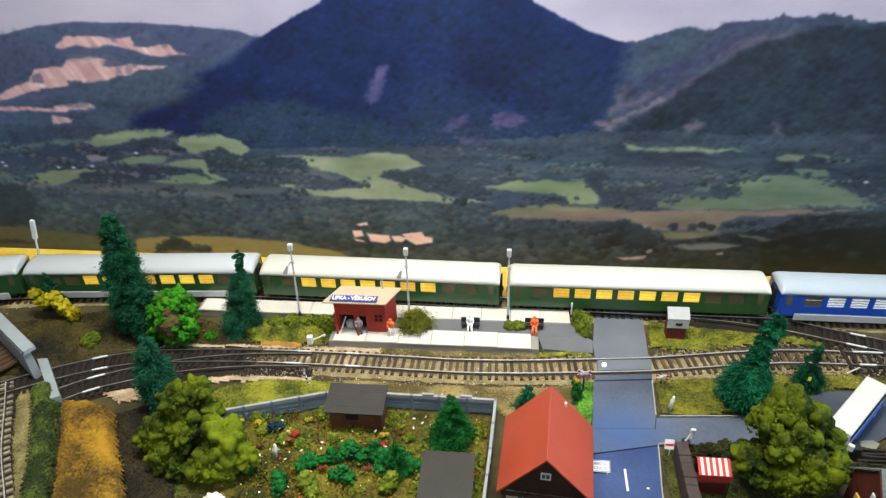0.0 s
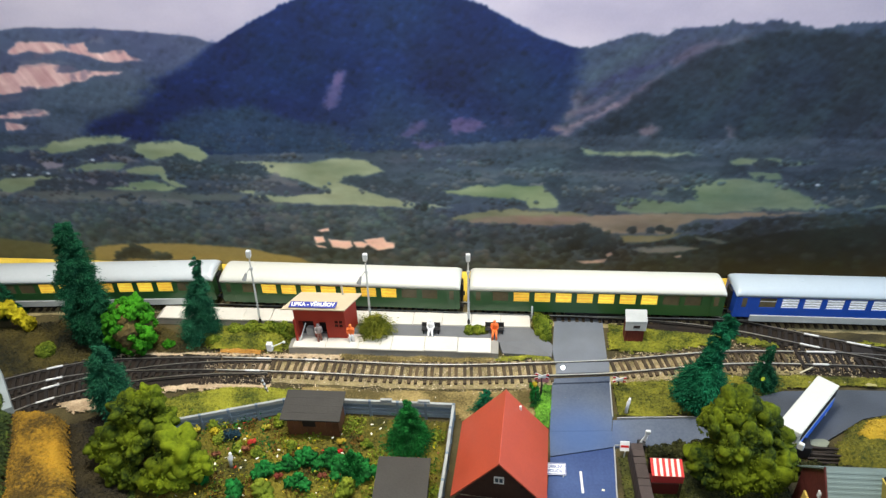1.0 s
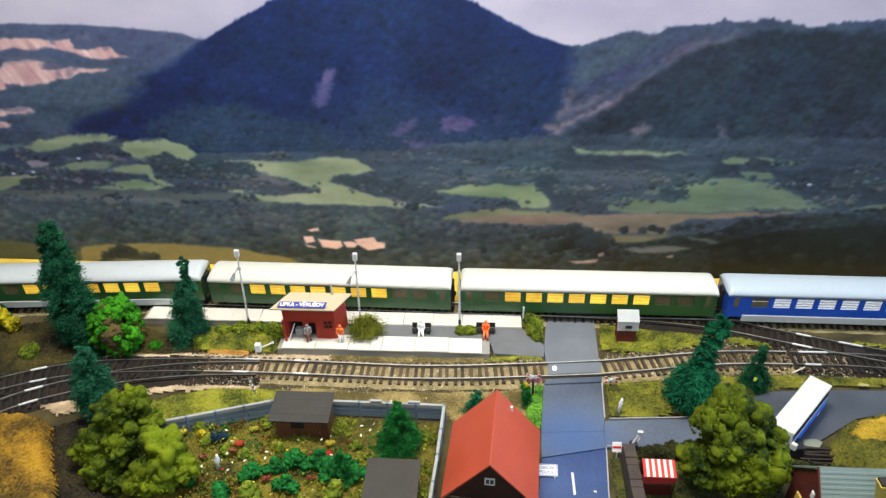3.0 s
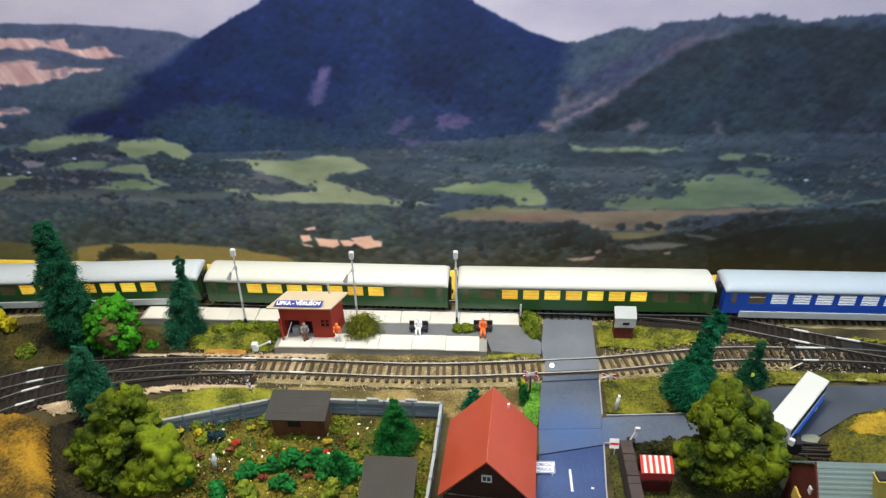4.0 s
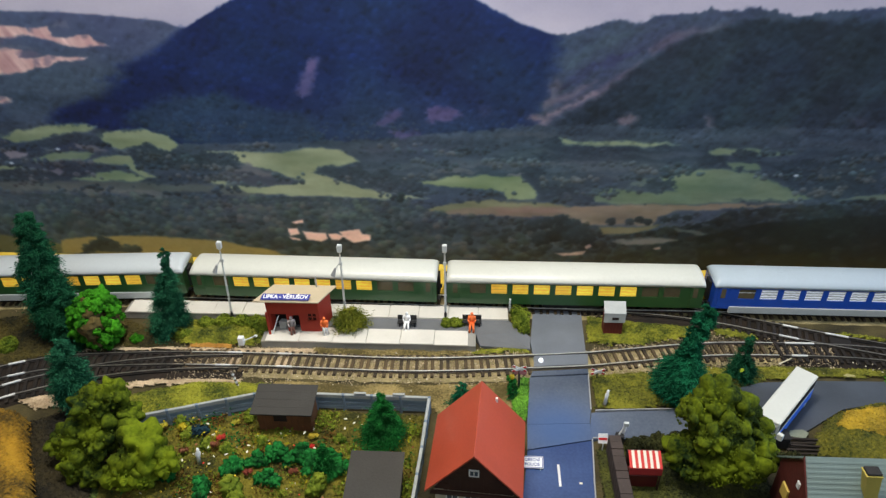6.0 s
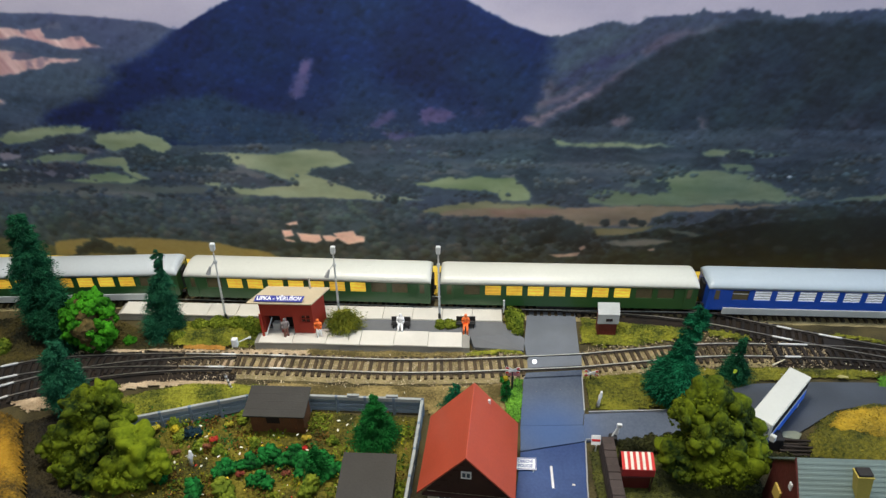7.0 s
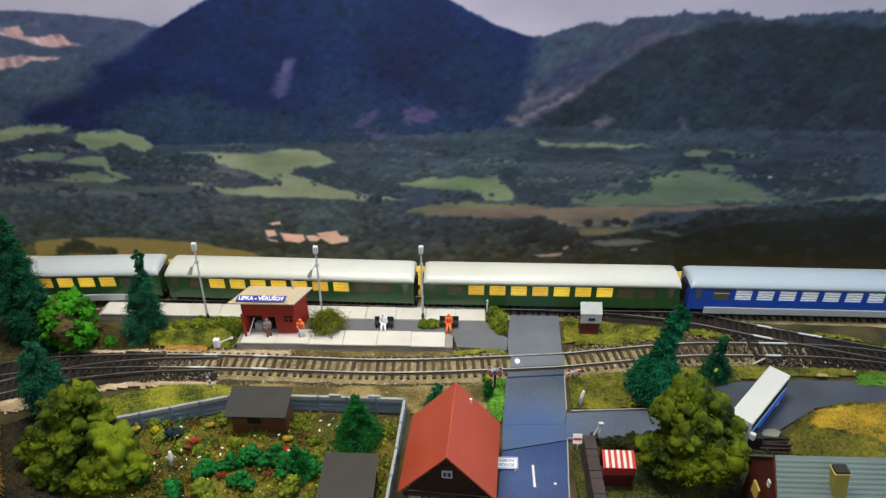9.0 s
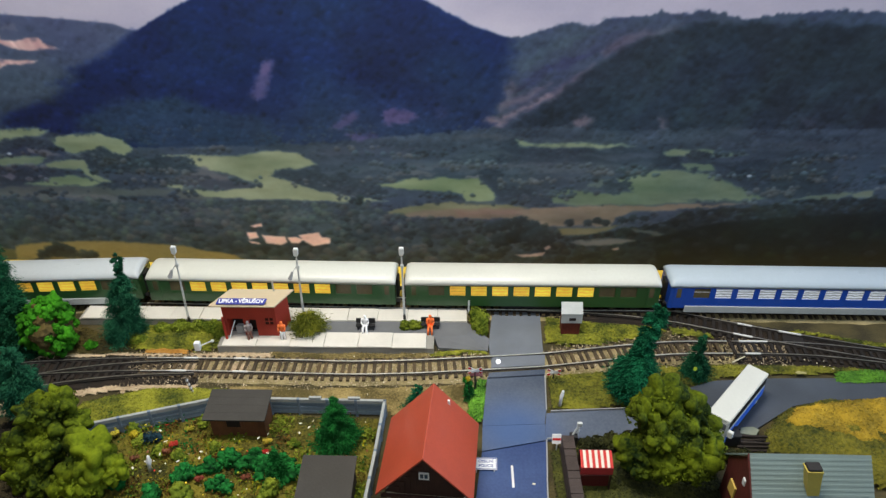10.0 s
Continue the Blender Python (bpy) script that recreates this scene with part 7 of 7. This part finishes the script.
fence_post_mat = mat("dull_concrete_post", (112, 128, 146), 0.8, vary=0.2, fine=500, coarse=60)


def fence(points, h=17.0):
    f = thing("fence", 0, 0, 0, "grey fence of stacked concrete planks between posts", "fence", group="garden fence")
    for (xa, ya), (xb, yb) in zip(points, points[1:]):
        n = max(1, round(math.hypot(xb - xa, yb - ya) / 27))
        ang = math.degrees(math.atan2(yb - ya, xb - xa))
        w = math.hypot(xb - xa, yb - ya) / n
        plank, top_plank = (mesh_of(boxes((1.0, w - 1.0, -d, d, 0, h / 4 - 0.5), bevel=0.25), m) for d, m in ((0.7, plank_mat), (1.2, post_mat)))
        post = mesh_of(boxes((-1.2, 1.2, -1.2, 1.2, -2, h + 0.3), bevel=0.3), fence_post_mat)
        for i in range(n):
            x, y = xa + (xb - xa) * i / n, ya + (yb - ya) * i / n
            piece("post", post, f, x, y, 0, 0, 0, ang)
            for k in range(4):
                piece("plank", top_plank if k == 3 else plank, f, x, y, 0.6 + k * h / 4, rng.normal(0, 1.0), 0, ang)
    piece("post", post, f, *points[-1], 0)
    return f


fence([(196, 832), (240, 846), (284, 860)])
back_fence = fence([(284, 860), (334, 862), (429, 861)])
fence([(429, 861), (427, 810), (424, 760), (422, 700)])
for x in (372, 404):
    part("cap_stone", boxes((-5, 5, -1.2, 1.2, 0, 1.6), bevel=0.3), post_mat, back_fence, "pale loose cap stone", x, 861.5, 17.9)

# ---- sheds ----
grey_felt = mat("grey_roofing_felt", (60, 58, 55), 0.9, vary=0.18, fine=700, coarse=40, bump=0.4)
shed_wood = mat("brown_shed_boards", (112, 70, 44), 0.75, vary=0.3, fine=500, coarse=90, bump=0.4, rand=0.3)


def shed(x, y, w, d, h, label, window_at=None, rz=0, eave=3.0, wall=shed_wood):
    s = thing("garden_shed", x, y, 0, label, "shed", rz)
    n = max(4, int(w / 5))
    for k in range(n):
        part("wall_board", boxes((-w / 2 + k * w / n + 0.1, -w / 2 + (k + 1) * w / n - 0.1, -d / 2, -d / 2 + 1.2, -1, h - 3.5)), wall, s)
    part("side_wall", boxes((-w / 2, -w / 2 + 1.2, -d / 2 + 1.2, d / 2, -1, h - 2.5)), wall, s)
    part("side_wall", boxes((w / 2 - 1.2, w / 2, -d / 2 + 1.2, d / 2, -1, h - 2.5)), wall, s)
    part("rear_wall", boxes((-w / 2 + 1.2, w / 2 - 1.2, d / 2 - 1.2, d / 2, -1, h - 1.5)), wall, s)
    bm = bmesh.new()
    panel(bm, [(-w / 2 - eave, -d / 2 - eave - 3, h - 3), (w / 2 + eave, -d / 2 - eave - 3, h - 3), (w / 2 + eave, d / 2 + eave, h + 1.5), (-w / 2 - eave, d / 2 + eave, h + 1.5)], 1.2)
    r = part("roof", bm, grey_felt, s)
    for k in (() if eave < 3 else (1, 2, 3)):
        yk = -d / 2 - eave - 3 + (d + 2 * eave + 3) * k / 4
        zk = h - 3 + 4.5 * k / 4
        part("felt_seam", boxes((-w / 2 - eave, w / 2 + eave, yk - 0.3, yk + 0.3, zk + 0.02, zk + 0.14)), grey_felt, r)
    if window_at:
        wx, wz, ww, wh = window_at
        f = part("window", boxes((wx - ww / 2, wx + ww / 2, -d / 2 - 0.5, -d / 2 - 0.05, wz, wz + wh)), shed_wood, s)
        part("pane", boxes((wx - ww / 2 + 0.7, wx + ww / 2 - 0.7, -d / 2 - 0.7, -d / 2 - 0.5, wz + 0.7, wz + wh - 0.7)), dark_hole, f)
    return s


shed(315, 845, 43, 20, 29, "brown board shed with grey felt roof by the fence", (-3, 12, 12, 8))
shed(397, 772, 35, 38, 29, "dark shed with flat grey felt roof", None, 0, 2.0, mat("dark_shed_boards", (58, 50, 46), 0.8, vary=0.25, fine=500, coarse=90, bump=0.3, rand=0.3))

# ---- crossing keeper's hut ----
hut = thing("crossing_hut", 594, 963, 2, "small dark red hut with grey flat roof at the crossing", "hut")
hut_red = mat("dark_red_hut_boards", (104, 38, 30), 0.7, vary=0.25, fine=400, coarse=80, bump=0.3)
part("wall", boxes((-8.6, 8.6, 0, 11, -3, 26.9), bevel=0.3), hut_red, hut)
for i in range(6):
    part("wall_board", boxes((-8.6 + i * 2.88, -8.6 + i * 2.88 + 2.6, -0.4, -0.05, -2, 15.5)), hut_red, hut)
roof_grey = mat("pale_grey_hut_roof", (176, 180, 180), 0.7, vary=0.12, fine=500, coarse=50, bump=0.2)
part("roof", panel(bmesh.new(), [(-10.4, -2.6, 27.2), (9.6, -2.6, 27.2), (11.0, 12, 30.4), (-9.0, 12, 30.4)], 1.4), roof_grey, hut)
part("fascia", boxes((-10.0, 9.4, -2.4, -0.9, 16, 25.6), bevel=0.3), roof_grey, hut, "pale grey front canopy with a dark slot")
part("slot_window", boxes((-2.6, 3.4, -2.8, -2.45, 19.4, 22.4)), dark_hole, hut)

# ---- crossing signs, barrier and point motor ----
red_paint = mat("red_sign_paint", (200, 40, 44), 0.5, vary=0.08, bump=0)


def crossbuck(x, y, z, h, label, rz=0):
    """A St Andrew's cross on a post."""
    c = thing("crossing_sign", x, y, z, label, "sign", rz, group="crossing signs")
    part("post", tube(bmesh.new(), (0, 0.8, -1), (0, 0.8, h), 0.5), black, c)
    for k, a in enumerate((26, -26)):
        arm = part("cross_arm", boxes((-6.5, 6.5, -0.3 - 0.5 * k, 0.1 - 0.5 * k, -1.1, 1.1)), sign_white, c, "white cross arm with red ends", 0, 0, h)
        arm.matrix_basis = at(0, 0, h, 0, a, 0)
        for sx in (-1, 1):
            part("red_end", boxes((sx * 5 - 1.3, sx * 5 + 1.3, -0.45 - 0.5 * k, -0.32 - 0.5 * k, -0.9, 0.9)), red_paint, arm)
    return c


crossbuck(503, 888, 0, 26, "black post with a red and white crossing cross")
crossbuck(572, 904, 1, 9, "white and red crossing cross on a short post")
box_t = thing("signal_box", 503, 890, 0, "red and white lamp board under the crossing sign", "signal")
part("board", boxes((-4, 6.5, -0.4, 0.4, 17.5, 22.5), bevel=0.2), mat("pink_signal_board", (188, 120, 132), 0.5, vary=0.25, fine=300, coarse=200), box_t)
part("post", tube(bmesh.new(), (1, 0.9, -1), (1, 0.9, 19), 0.4), black, box_t)
# glowing dome added for the round bright reflection on the rail
bm = bmesh.new()
bmesh.ops.create_uvsphere(bm, u_segments=16, v_segments=8, radius=2.2)
single("crossing_lamp", mesh_of(bm, mat("glowing_white_dome", (250, 252, 255), 0.3, vary=0.02, bump=0, glow=0.9), True), "small glowing white dome standing in for a bright reflection between the rails", "lamp", 524.5, 921.5, 5.2)
motor = thing("point_motor", 247, 938, 2, "white point motor box with a lever arm", "point motor")
part("housing", boxes((-2.7, 2.7, -2.4, 2.4, -1, 8.0), bevel=0.5), sign_white, motor)
part("lever", tube(bmesh.new(), (2.7, 0, 3.6), (12, 4.6, 5.5), 0.6), lamp_white, motor)
part("counterweight", boxes((11.5, 14, 3.8, 6.0, 4.4, 6.4), bevel=0.3), lamp_white, motor)


def striped_post(x, y, z, h, lean, label):
    p = thing("marker_post", x, y, z, label, "post")
    p.matrix_basis = at(x, y, z, 0, lean, 0)
    n = 8
    for k in range(n):
        part("band", boxes((-0.75, 0.75, -0.75, 0.75, k * h / n, (k + 1) * h / n - 0.02)), sign_white if k % 2 == 0 else mat("grey_band", (120, 110, 100), 0.6), p)
    return p


striped_post(261, 882, 2, 18, -10, "leaning white striped marker post by the track")
for x, y, h, ln in ((574, 873, 17, 10), (582, 837, 15, 12)):
    single("small_statuette", mesh_of(loft(bmesh.new(), [[(r * math.cos(a) + o, r * math.sin(a), zz_) for a in (2 * math.pi * k / 8 for k in range(8))] for zz_, r, o in ((0, 1.6, 0), (h * 0.5, 1.3, 0.6), (h * 0.72, 1.7, 1.0), (h * 0.8, 0.9, 1.2), (h * 0.9, 1.3, 1.4), (h, 0.8, 1.5))]), fig_white, True),
           "plain white figurine standing at the roadside", "figurine", x, y, 1.5)
single("small_statuette", mesh_of(loft(bmesh.new(), [[(r * math.cos(a) + o, r * math.sin(a), zz_) for a in (2 * math.pi * k / 8 for k in range(8))] for zz_, r, o in ((0, 1.5, 0), (6, 1.4, 0.5), (11, 2.4, 1.2), (13, 1.2, 1.6), (15, 1.3, 1.8), (16.5, 0.8, 1.8))]), fig_white, True),
       "plain white figurine among the garden beds", "figurine", 256, 800, 2)
warn = thing("road_sign", 566, 826, 0, "white roadside board with a red stripe", "sign")
part("board", boxes((-3.6, 3.6, -0.4, 0.4, 6, 14), bevel=0.2), sign_white, warn, rx=-25)
part("stripe", boxes((-3.2, 3.2, -0.6, -0.42, 9, 10.8)), red_paint, warn, rx=-25)
part("post", tube(bmesh.new(), (0, 0.9, -1), (0, 0.9, 7), 0.5), lamp_white, warn)

# ---- kiosk with striped awning ----
kiosk = thing("kiosk", 589, 800, 0, "red kiosk stall with a red and white striped awning", "kiosk")
part("counter", boxes((-11, 11, -7, 2, 0, 13), bevel=0.3), mat("red_kiosk_boards", (92, 24, 24), 0.6, vary=0.2), kiosk)
part("rear_wall", boxes((-11.5, 11.5, 2.2, 3.4, 0, 29)), brown_wood, kiosk)
for x in (-11.4, 10.4):
    part("post", boxes((x, x + 1, -10.4, -9.4, 0, 25)), brown_wood, kiosk)
    part("post", boxes((x, x + 1, 0.2, 1.0, 0, 30)), brown_wood, kiosk)
stripe_red = mat("red_awning_cloth", (204, 52, 48), 0.7, vary=0.1, fine=600, coarse=60)
stripe_white = mat("white_awning_cloth", (232, 224, 214), 0.7, vary=0.08, fine=600, coarse=60)
for k in range(11):
    x0 = -11.5 + k * 23 / 11
    bm = bmesh.new()
    panel(bm, [(x0, -10.5, 26), (x0 + 23 / 11 - 0.05, -10.5, 26), (x0 + 23 / 11 - 0.05, 1, 31), (x0, 1, 31)], 0.5)
    part("awning_strip", bm, stripe_red if k % 2 == 0 else stripe_white, kiosk)
part("valance", boxes((-11.5, 11.5, -11, -10.6, 19, 25.9)), mat("dull_red_cloth", (176, 48, 50), 0.75, vary=0.15, fine=500, coarse=60), kiosk, "red hanging valance")
wallb = thing("wooden_screen", 573, 796, 0, "dark brown wooden screen wall beside the kiosk", "screen wall")
for k in range(9):
    part("board", boxes((-4.5, 4.5, -30 + k * 6.6, -30 + k * 6.6 + 6.5, 0, 19 + 0.4 * math.sin(k * 2.0)), bevel=0.3), mat("dark_screen_boards", (66, 56, 54), 0.8, vary=0.25, fine=400, coarse=90, bump=0.3), wallb)
barrier = thing("barrier", 580, 835, 0, "dark pivot stand with a white arm at the road edge", "barrier")
part("stand", boxes((-3, 3, -3, 3, -1, 9), bevel=0.5), black, barrier)
part("arm", tube(bmesh.new(), (-1, 0, 8), (4, 2, 19), 0.8, 0.6), lamp_white, barrier)
part("arm_weight", boxes((2, 6, 1, 3.4, 16, 20), bevel=0.4), lamp_white, barrier)

# ---- the grey-roofed house ----
grey_house = thing("house", 716, 746, 0, "dark red wooden house with ribbed grey-green roof", "house")
rib_roof = mat("grey_green_ribbed_sheet", (116, 132, 130), 0.55, vary=0.12, fine=500, coarse=30, bump=0.1)
red_boards = mat("dark_red_boards", (84, 30, 24), 0.7, vary=0.3, fine=400, coarse=90, bump=0.4)
part("wall", boxes((-35, 37, -11, 46, -2, 34)), red_boards, grey_house)
for x in (-35.7, 37.1):
    bm = bmesh.new()
    lo = [bm.verts.new((x, y, z)) for y, z in ((-11, 33), (46, 33), (46, 38), (21, 66.5))]
    hi = [bm.verts.new((x + 0.6, y, z)) for y, z in ((-11, 33), (46, 33), (46, 38), (21, 66.5))]
    bm.faces.new(lo), bm.faces.new(hi[::-1])
    for i in range(4):
        j = (i + 1) % 4
        bm.faces.new((lo[i], lo[j], hi[j], hi[i]))
    part("gable", bm, red_boards, grey_house)
bm = bmesh.new()
panel(bm, [(-37.5, -17, 27), (40, -17, 27), (40, 21, 69.5), (-37.5, 21, 69.5)], 1.6)
groof = part("roof", bm, rib_roof, grey_house, "grey-green ribbed sheet roof")
bm = bmesh.new()
panel(bm, [(-37.5, 21, 69.5), (40, 21, 69.5), (40, 50, 36), (-37.5, 50, 36)], 1.6)
part("rear_roof", bm, rib_roof, grey_house)
for k in range(18):
    f0 = k / 18
    y, z = -17 + 38 * f0, 27 + 42.5 * f0
    part("roof_rib", boxes((-37.5, 40, -0.8, 0.8, 0, 0.35), bevel=0.15), rib_roof, groof, "", 0, y, z, 48)
part("bargeboard", panel(bmesh.new(), [(-38.6, -17, 27.2), (-37.6, -17, 27.2), (-37.6, 21, 69.7), (-38.6, 21, 69.7)], 3), red_boards, grey_house)
chim = part("chimney", loft(bmesh.new(), [[(cx + sx * w, cy + sy * d, z) for sx, sy in ((-1, -1), (1, -1), (1, 1), (-1, 1))] for cx, cy, z, w, d in ((2.6, 7, 44, 3.4, 3.0), (-4.6, 5.6, 73.5, 4.6, 3.4), (-4.7, 5.6, 74, 5.0, 3.8), (-5.0, 5.5, 75.4, 5.0, 3.8))]), mat("yellow_chimney_render", (196, 178, 84), 0.75, vary=0.14, fine=500, coarse=50), grey_house, "yellow rendered chimney leaning a little")
part("flue", boxes((-9.4, -0.6, 2.2, 8.8, 75.5, 77.4), bevel=0.4), mat("soot", (40, 38, 38), 0.9), chim)
part("shutter", boxes((-36.6, -35.1, 25, 34.5, 18, 28.5), bevel=0.3), mat("yellow_shutter", (196, 168, 84), 0.6, vary=0.12), grey_house, "pale yellow window shutter")
part("window", boxes((-36.6, -35.1, 17, 21, 41, 47), bevel=0.6), lamp_white, grey_house, "small white gable window")

# ---- the parked minibus ----
van = thing("minibus", 716.5, 867, 1, "white minibus with dark window band and blue lower side", "minibus", 47.5)
van_white = mat("white_van_paint", (204, 206, 202), 0.6, vary=0.06, fine=400, coarse=20, bump=0.05)
van_blue = paint_mat("blue_van_band", (30, 110, 235), 0.5)
part("body", boxes((-40, 33, -8.6, 8.6, 4, 26), bevel=1.2), van_white, van)
part("roof", boxes((-40.2, 33.2, -8.7, 8.7, 26.1, 27.2), bevel=0.9), van_white, van)
for k in range(8):
    for y in (-8.95, 8.65):
        part("window", boxes((-38 + k * 8.7, -38 + k * 8.7 + 7.4, y, y + 0.3, 17.6, 25.2), bevel=0.1), mat("black_van_glass", (14, 16, 18), 0.5, vary=0.15, bump=0, spec=0.2), van)
for y in (-8.95, 8.65):
    part("side_band", boxes((-39, 32, y, y + 0.3, 4.2, 13.4)), van_blue, van)
part("windscreen", boxes((-40.5, -39.9, -7, 7, 17, 23), bevel=0.1), mat("grey_van_glass", (96, 102, 108), 0.3), van)
for x in (-22, 20):
    for y in (-7.6, 7.6):
        wheel = part("wheel", tube(bmesh.new(), (x, y - 1.3, 4.4), (x, y + 1.3, 4.4), 4.4, 4.4, 16), under_mat, van)
        part("hub", tube(bmesh.new(), (x, y - 1.5, 4.4), (x, y + 1.5, 4.4), 2, 2, 10), lamp_white, wheel)
mirror = part("mirror", boxes((-42.5, -39, -13.5, -9.4, 14, 20), bevel=0.5), van_white, van)
stack = thing("stacked_boards", 690, 838, 0, "white broken board leaning in front of the minibus", "board")
part("board", boxes((-5, 5, -0.5, 0.5, 0, 20), bevel=0.3), van_white, stack, "", 0, 0, 0, -18, 14, 30)
part("prop", boxes((1, 6, 3, 4, 0, 14), bevel=0.3), lamp_white, stack, "", 0, 0, 0, -10, 10, 30)

flag = thing("flat_stone", 722, 846, 0, "flat grey-green stone slab at the road edge", "stone")
part("slab", prism(bmesh.new(), [(-9, -2), (3, -4), (8, 2), (4, 5), (-6, 4)], 0, 3), mat("grey_green_stone", (128, 134, 118), 0.8, vary=0.25, fine=500, coarse=60), flag)
logs = thing("plank_pile", 722, 834, 0, "dark brown planks piled behind the house", "planks")
for k in range(7):
    part("plank", boxes((-14 + rng.uniform(-2, 2), 12 + rng.uniform(-3, 2), -0.9, 0.9, 0, 1.6), bevel=0.2), mat("dark_plank", (40, 32, 27), 0.8, vary=0.35, fine=400, coarse=90, bump=0.3), logs, "", 0, -6 + k * 2.2, 0.5 + (k % 3) * 2.0, 0, 0, rng.uniform(-10, 6))
crate = thing("crate", 703, 838, 0, "black box beside the parked minibus", "box")
part("box_body", boxes((-6, 6, -5, 5, 0, 11), bevel=0.5), black, crate)
part("box_lid", boxes((-6.3, 6.3, -5.3, 5.3, 11.1, 12), bevel=0.3), under_mat, crate)

# ---- bridge at the edge of the layout ----
girder_mat = mat("pale_grey_girder", (146, 156, 160), 0.6, vary=0.15, fine=400, coarse=40)
bridge = thing("girder_bridge", 0, 0, 0, "pale grey plate girder of a small railway bridge", "bridge")
bm = bmesh.new()
prism(bm, [(-180, 1006), (7, 876.5), (3, 871), (-184, 1000.5)], 2, 34)
part("girder", bm, girder_mat, bridge)
bm = bmesh.new()
prism(bm, [(-180, 1010), (12, 878.4), (6.6, 869.5), (-185, 1001)], 34.1, 38)
part("top_flange", bm, girder_mat, bridge)
part("end_wall", prism(bmesh.new(), [(-4, 890), (5, 892), (46, 846), (39, 842)], -2, 10), girder_mat, bridge, "pale weathered wing wall")
deck_mat = mat("brown_bridge_planks", (86, 62, 46), 0.8, vary=0.35, fine=400, coarse=70, bump=0.4, rand=0.5)
deck = mesh_of(boxes((-2.6, 2.6, -16, 16, 0, 3), bevel=0.3), deck_mat)
for i in range(14):
    piece("deck_plank", deck, bridge, -112 + i * 6, 932 - i * 4.2, 5.5, 0, 0, -35)
# small litter on the verge behind the van
stick = thing("stick", 741, 929, 3, "pale wooden stick lying on the grass", "stick")
part("rod", tube(bmesh.new(), (-7, -3, 0.6), (6, 4, 1.4), 0.7, 0.6, 8), mat("pale_stick", (206, 196, 168), 0.7, vary=0.15), stick)
leaf_scrap = thing("leaf_scrap", 789, 914, 3, "pale flat leaf lying on the verge", "leaf")
part("blade", prism(bmesh.new(), [(-5, -0.5), (-2, -2.4), (1, -1.6), (4.6, -2.2), (5, 0.4), (1.6, 1.0), (-1, 2.0)], 0.2, 0.7), mat("dry_leaf", (158, 150, 96), 0.8, vary=0.2), leaf_scrap)

# scattered small things: petals on the lawn, a leaf caught in the small fir, a block for the crossover's dark gap, a
# flowering weed
petal = mat("cream_petal", (226, 222, 206), 0.7, vary=0.12, bump=0)
for k, (x, y) in enumerate([(361.1, 847.7), (368.8, 843.6), (362.2, 837.6), (251.3, 835.1), (259.7, 824.2), (272.5, 816.2), (296.4, 823.8), (291, 814.6), (276.1, 805.3), (291.5, 808.5), (306.4, 799.9), (327.9, 804.9), (331.9, 829), (244.2, 798.3), (342.9, 814.1)]):
    single("petal", mesh_of(prism(bmesh.new(), [(-1.4, -0.4), (-0.2, -0.8), (1.2, -0.3), (1.4, 0.3), (0.1, 0.7), (-1.1, 0.5)], 0, 0.4), petal), "small cream petal lying on the garden lawn", "petal", x, y, 3.2 if k < 3 else 6.5, 50 * k, group="petals on the lawn")
single("paper_scrap", mesh_of(prism(bmesh.new(), [(-1.2, -0.6), (1.0, -0.9), (1.3, 0.5), (-0.8, 0.9)], 0, 0.3), petal), "tiny white scrap on the blue road", "scrap", 545.8, 794.5, 0.42)
caught = single("leaf_scrap", mesh_of(prism(bmesh.new(), [(-2.0, -0.8), (0, -1.8), (1.8, -0.6), (1.6, 1.2), (-0.6, 1.9)], -0.3, 0.3), mat("yellow_green_leaf", (170, 190, 40), 0.6, vary=0.15, bump=0)), "yellow-green leaf caught on the small dark fir", "leaf")
caught.matrix_basis = at(691.1, 901, 18.3, 70, 0, 20)
# black block added for the dark gap where ballast is missing
single("crossing_plate", mesh_of(boxes((-9, 9, -6, 6, 0, 3.6), bevel=0.5), MATS["black_rail_web"]), "black block standing in for the dark gap where the crossover rails meet", "plate", 799.6, 956.4, 0.8, -14)
foam_tree("flower_clump", 497.2, 887.3, 1, [(0, 0, 5, 3.4), (1, 1, 10, 3.0), (-2, 0, 14, 2.4)], leaf("weed_green", (22, 92, 30), (60, 150, 52)), "green flowering weed beside the crossing sign", 250, 420, 1.8, False, "plant", 0.7)
foam_tree("flower_clump", 497.2, 887.3, 15, [(0, 0, 2, 2.2)], MATS["yellow_petals"], "yellow blossom on the weed by the crossing", 251, 120, 1.5, False, "flowers", 0.7)
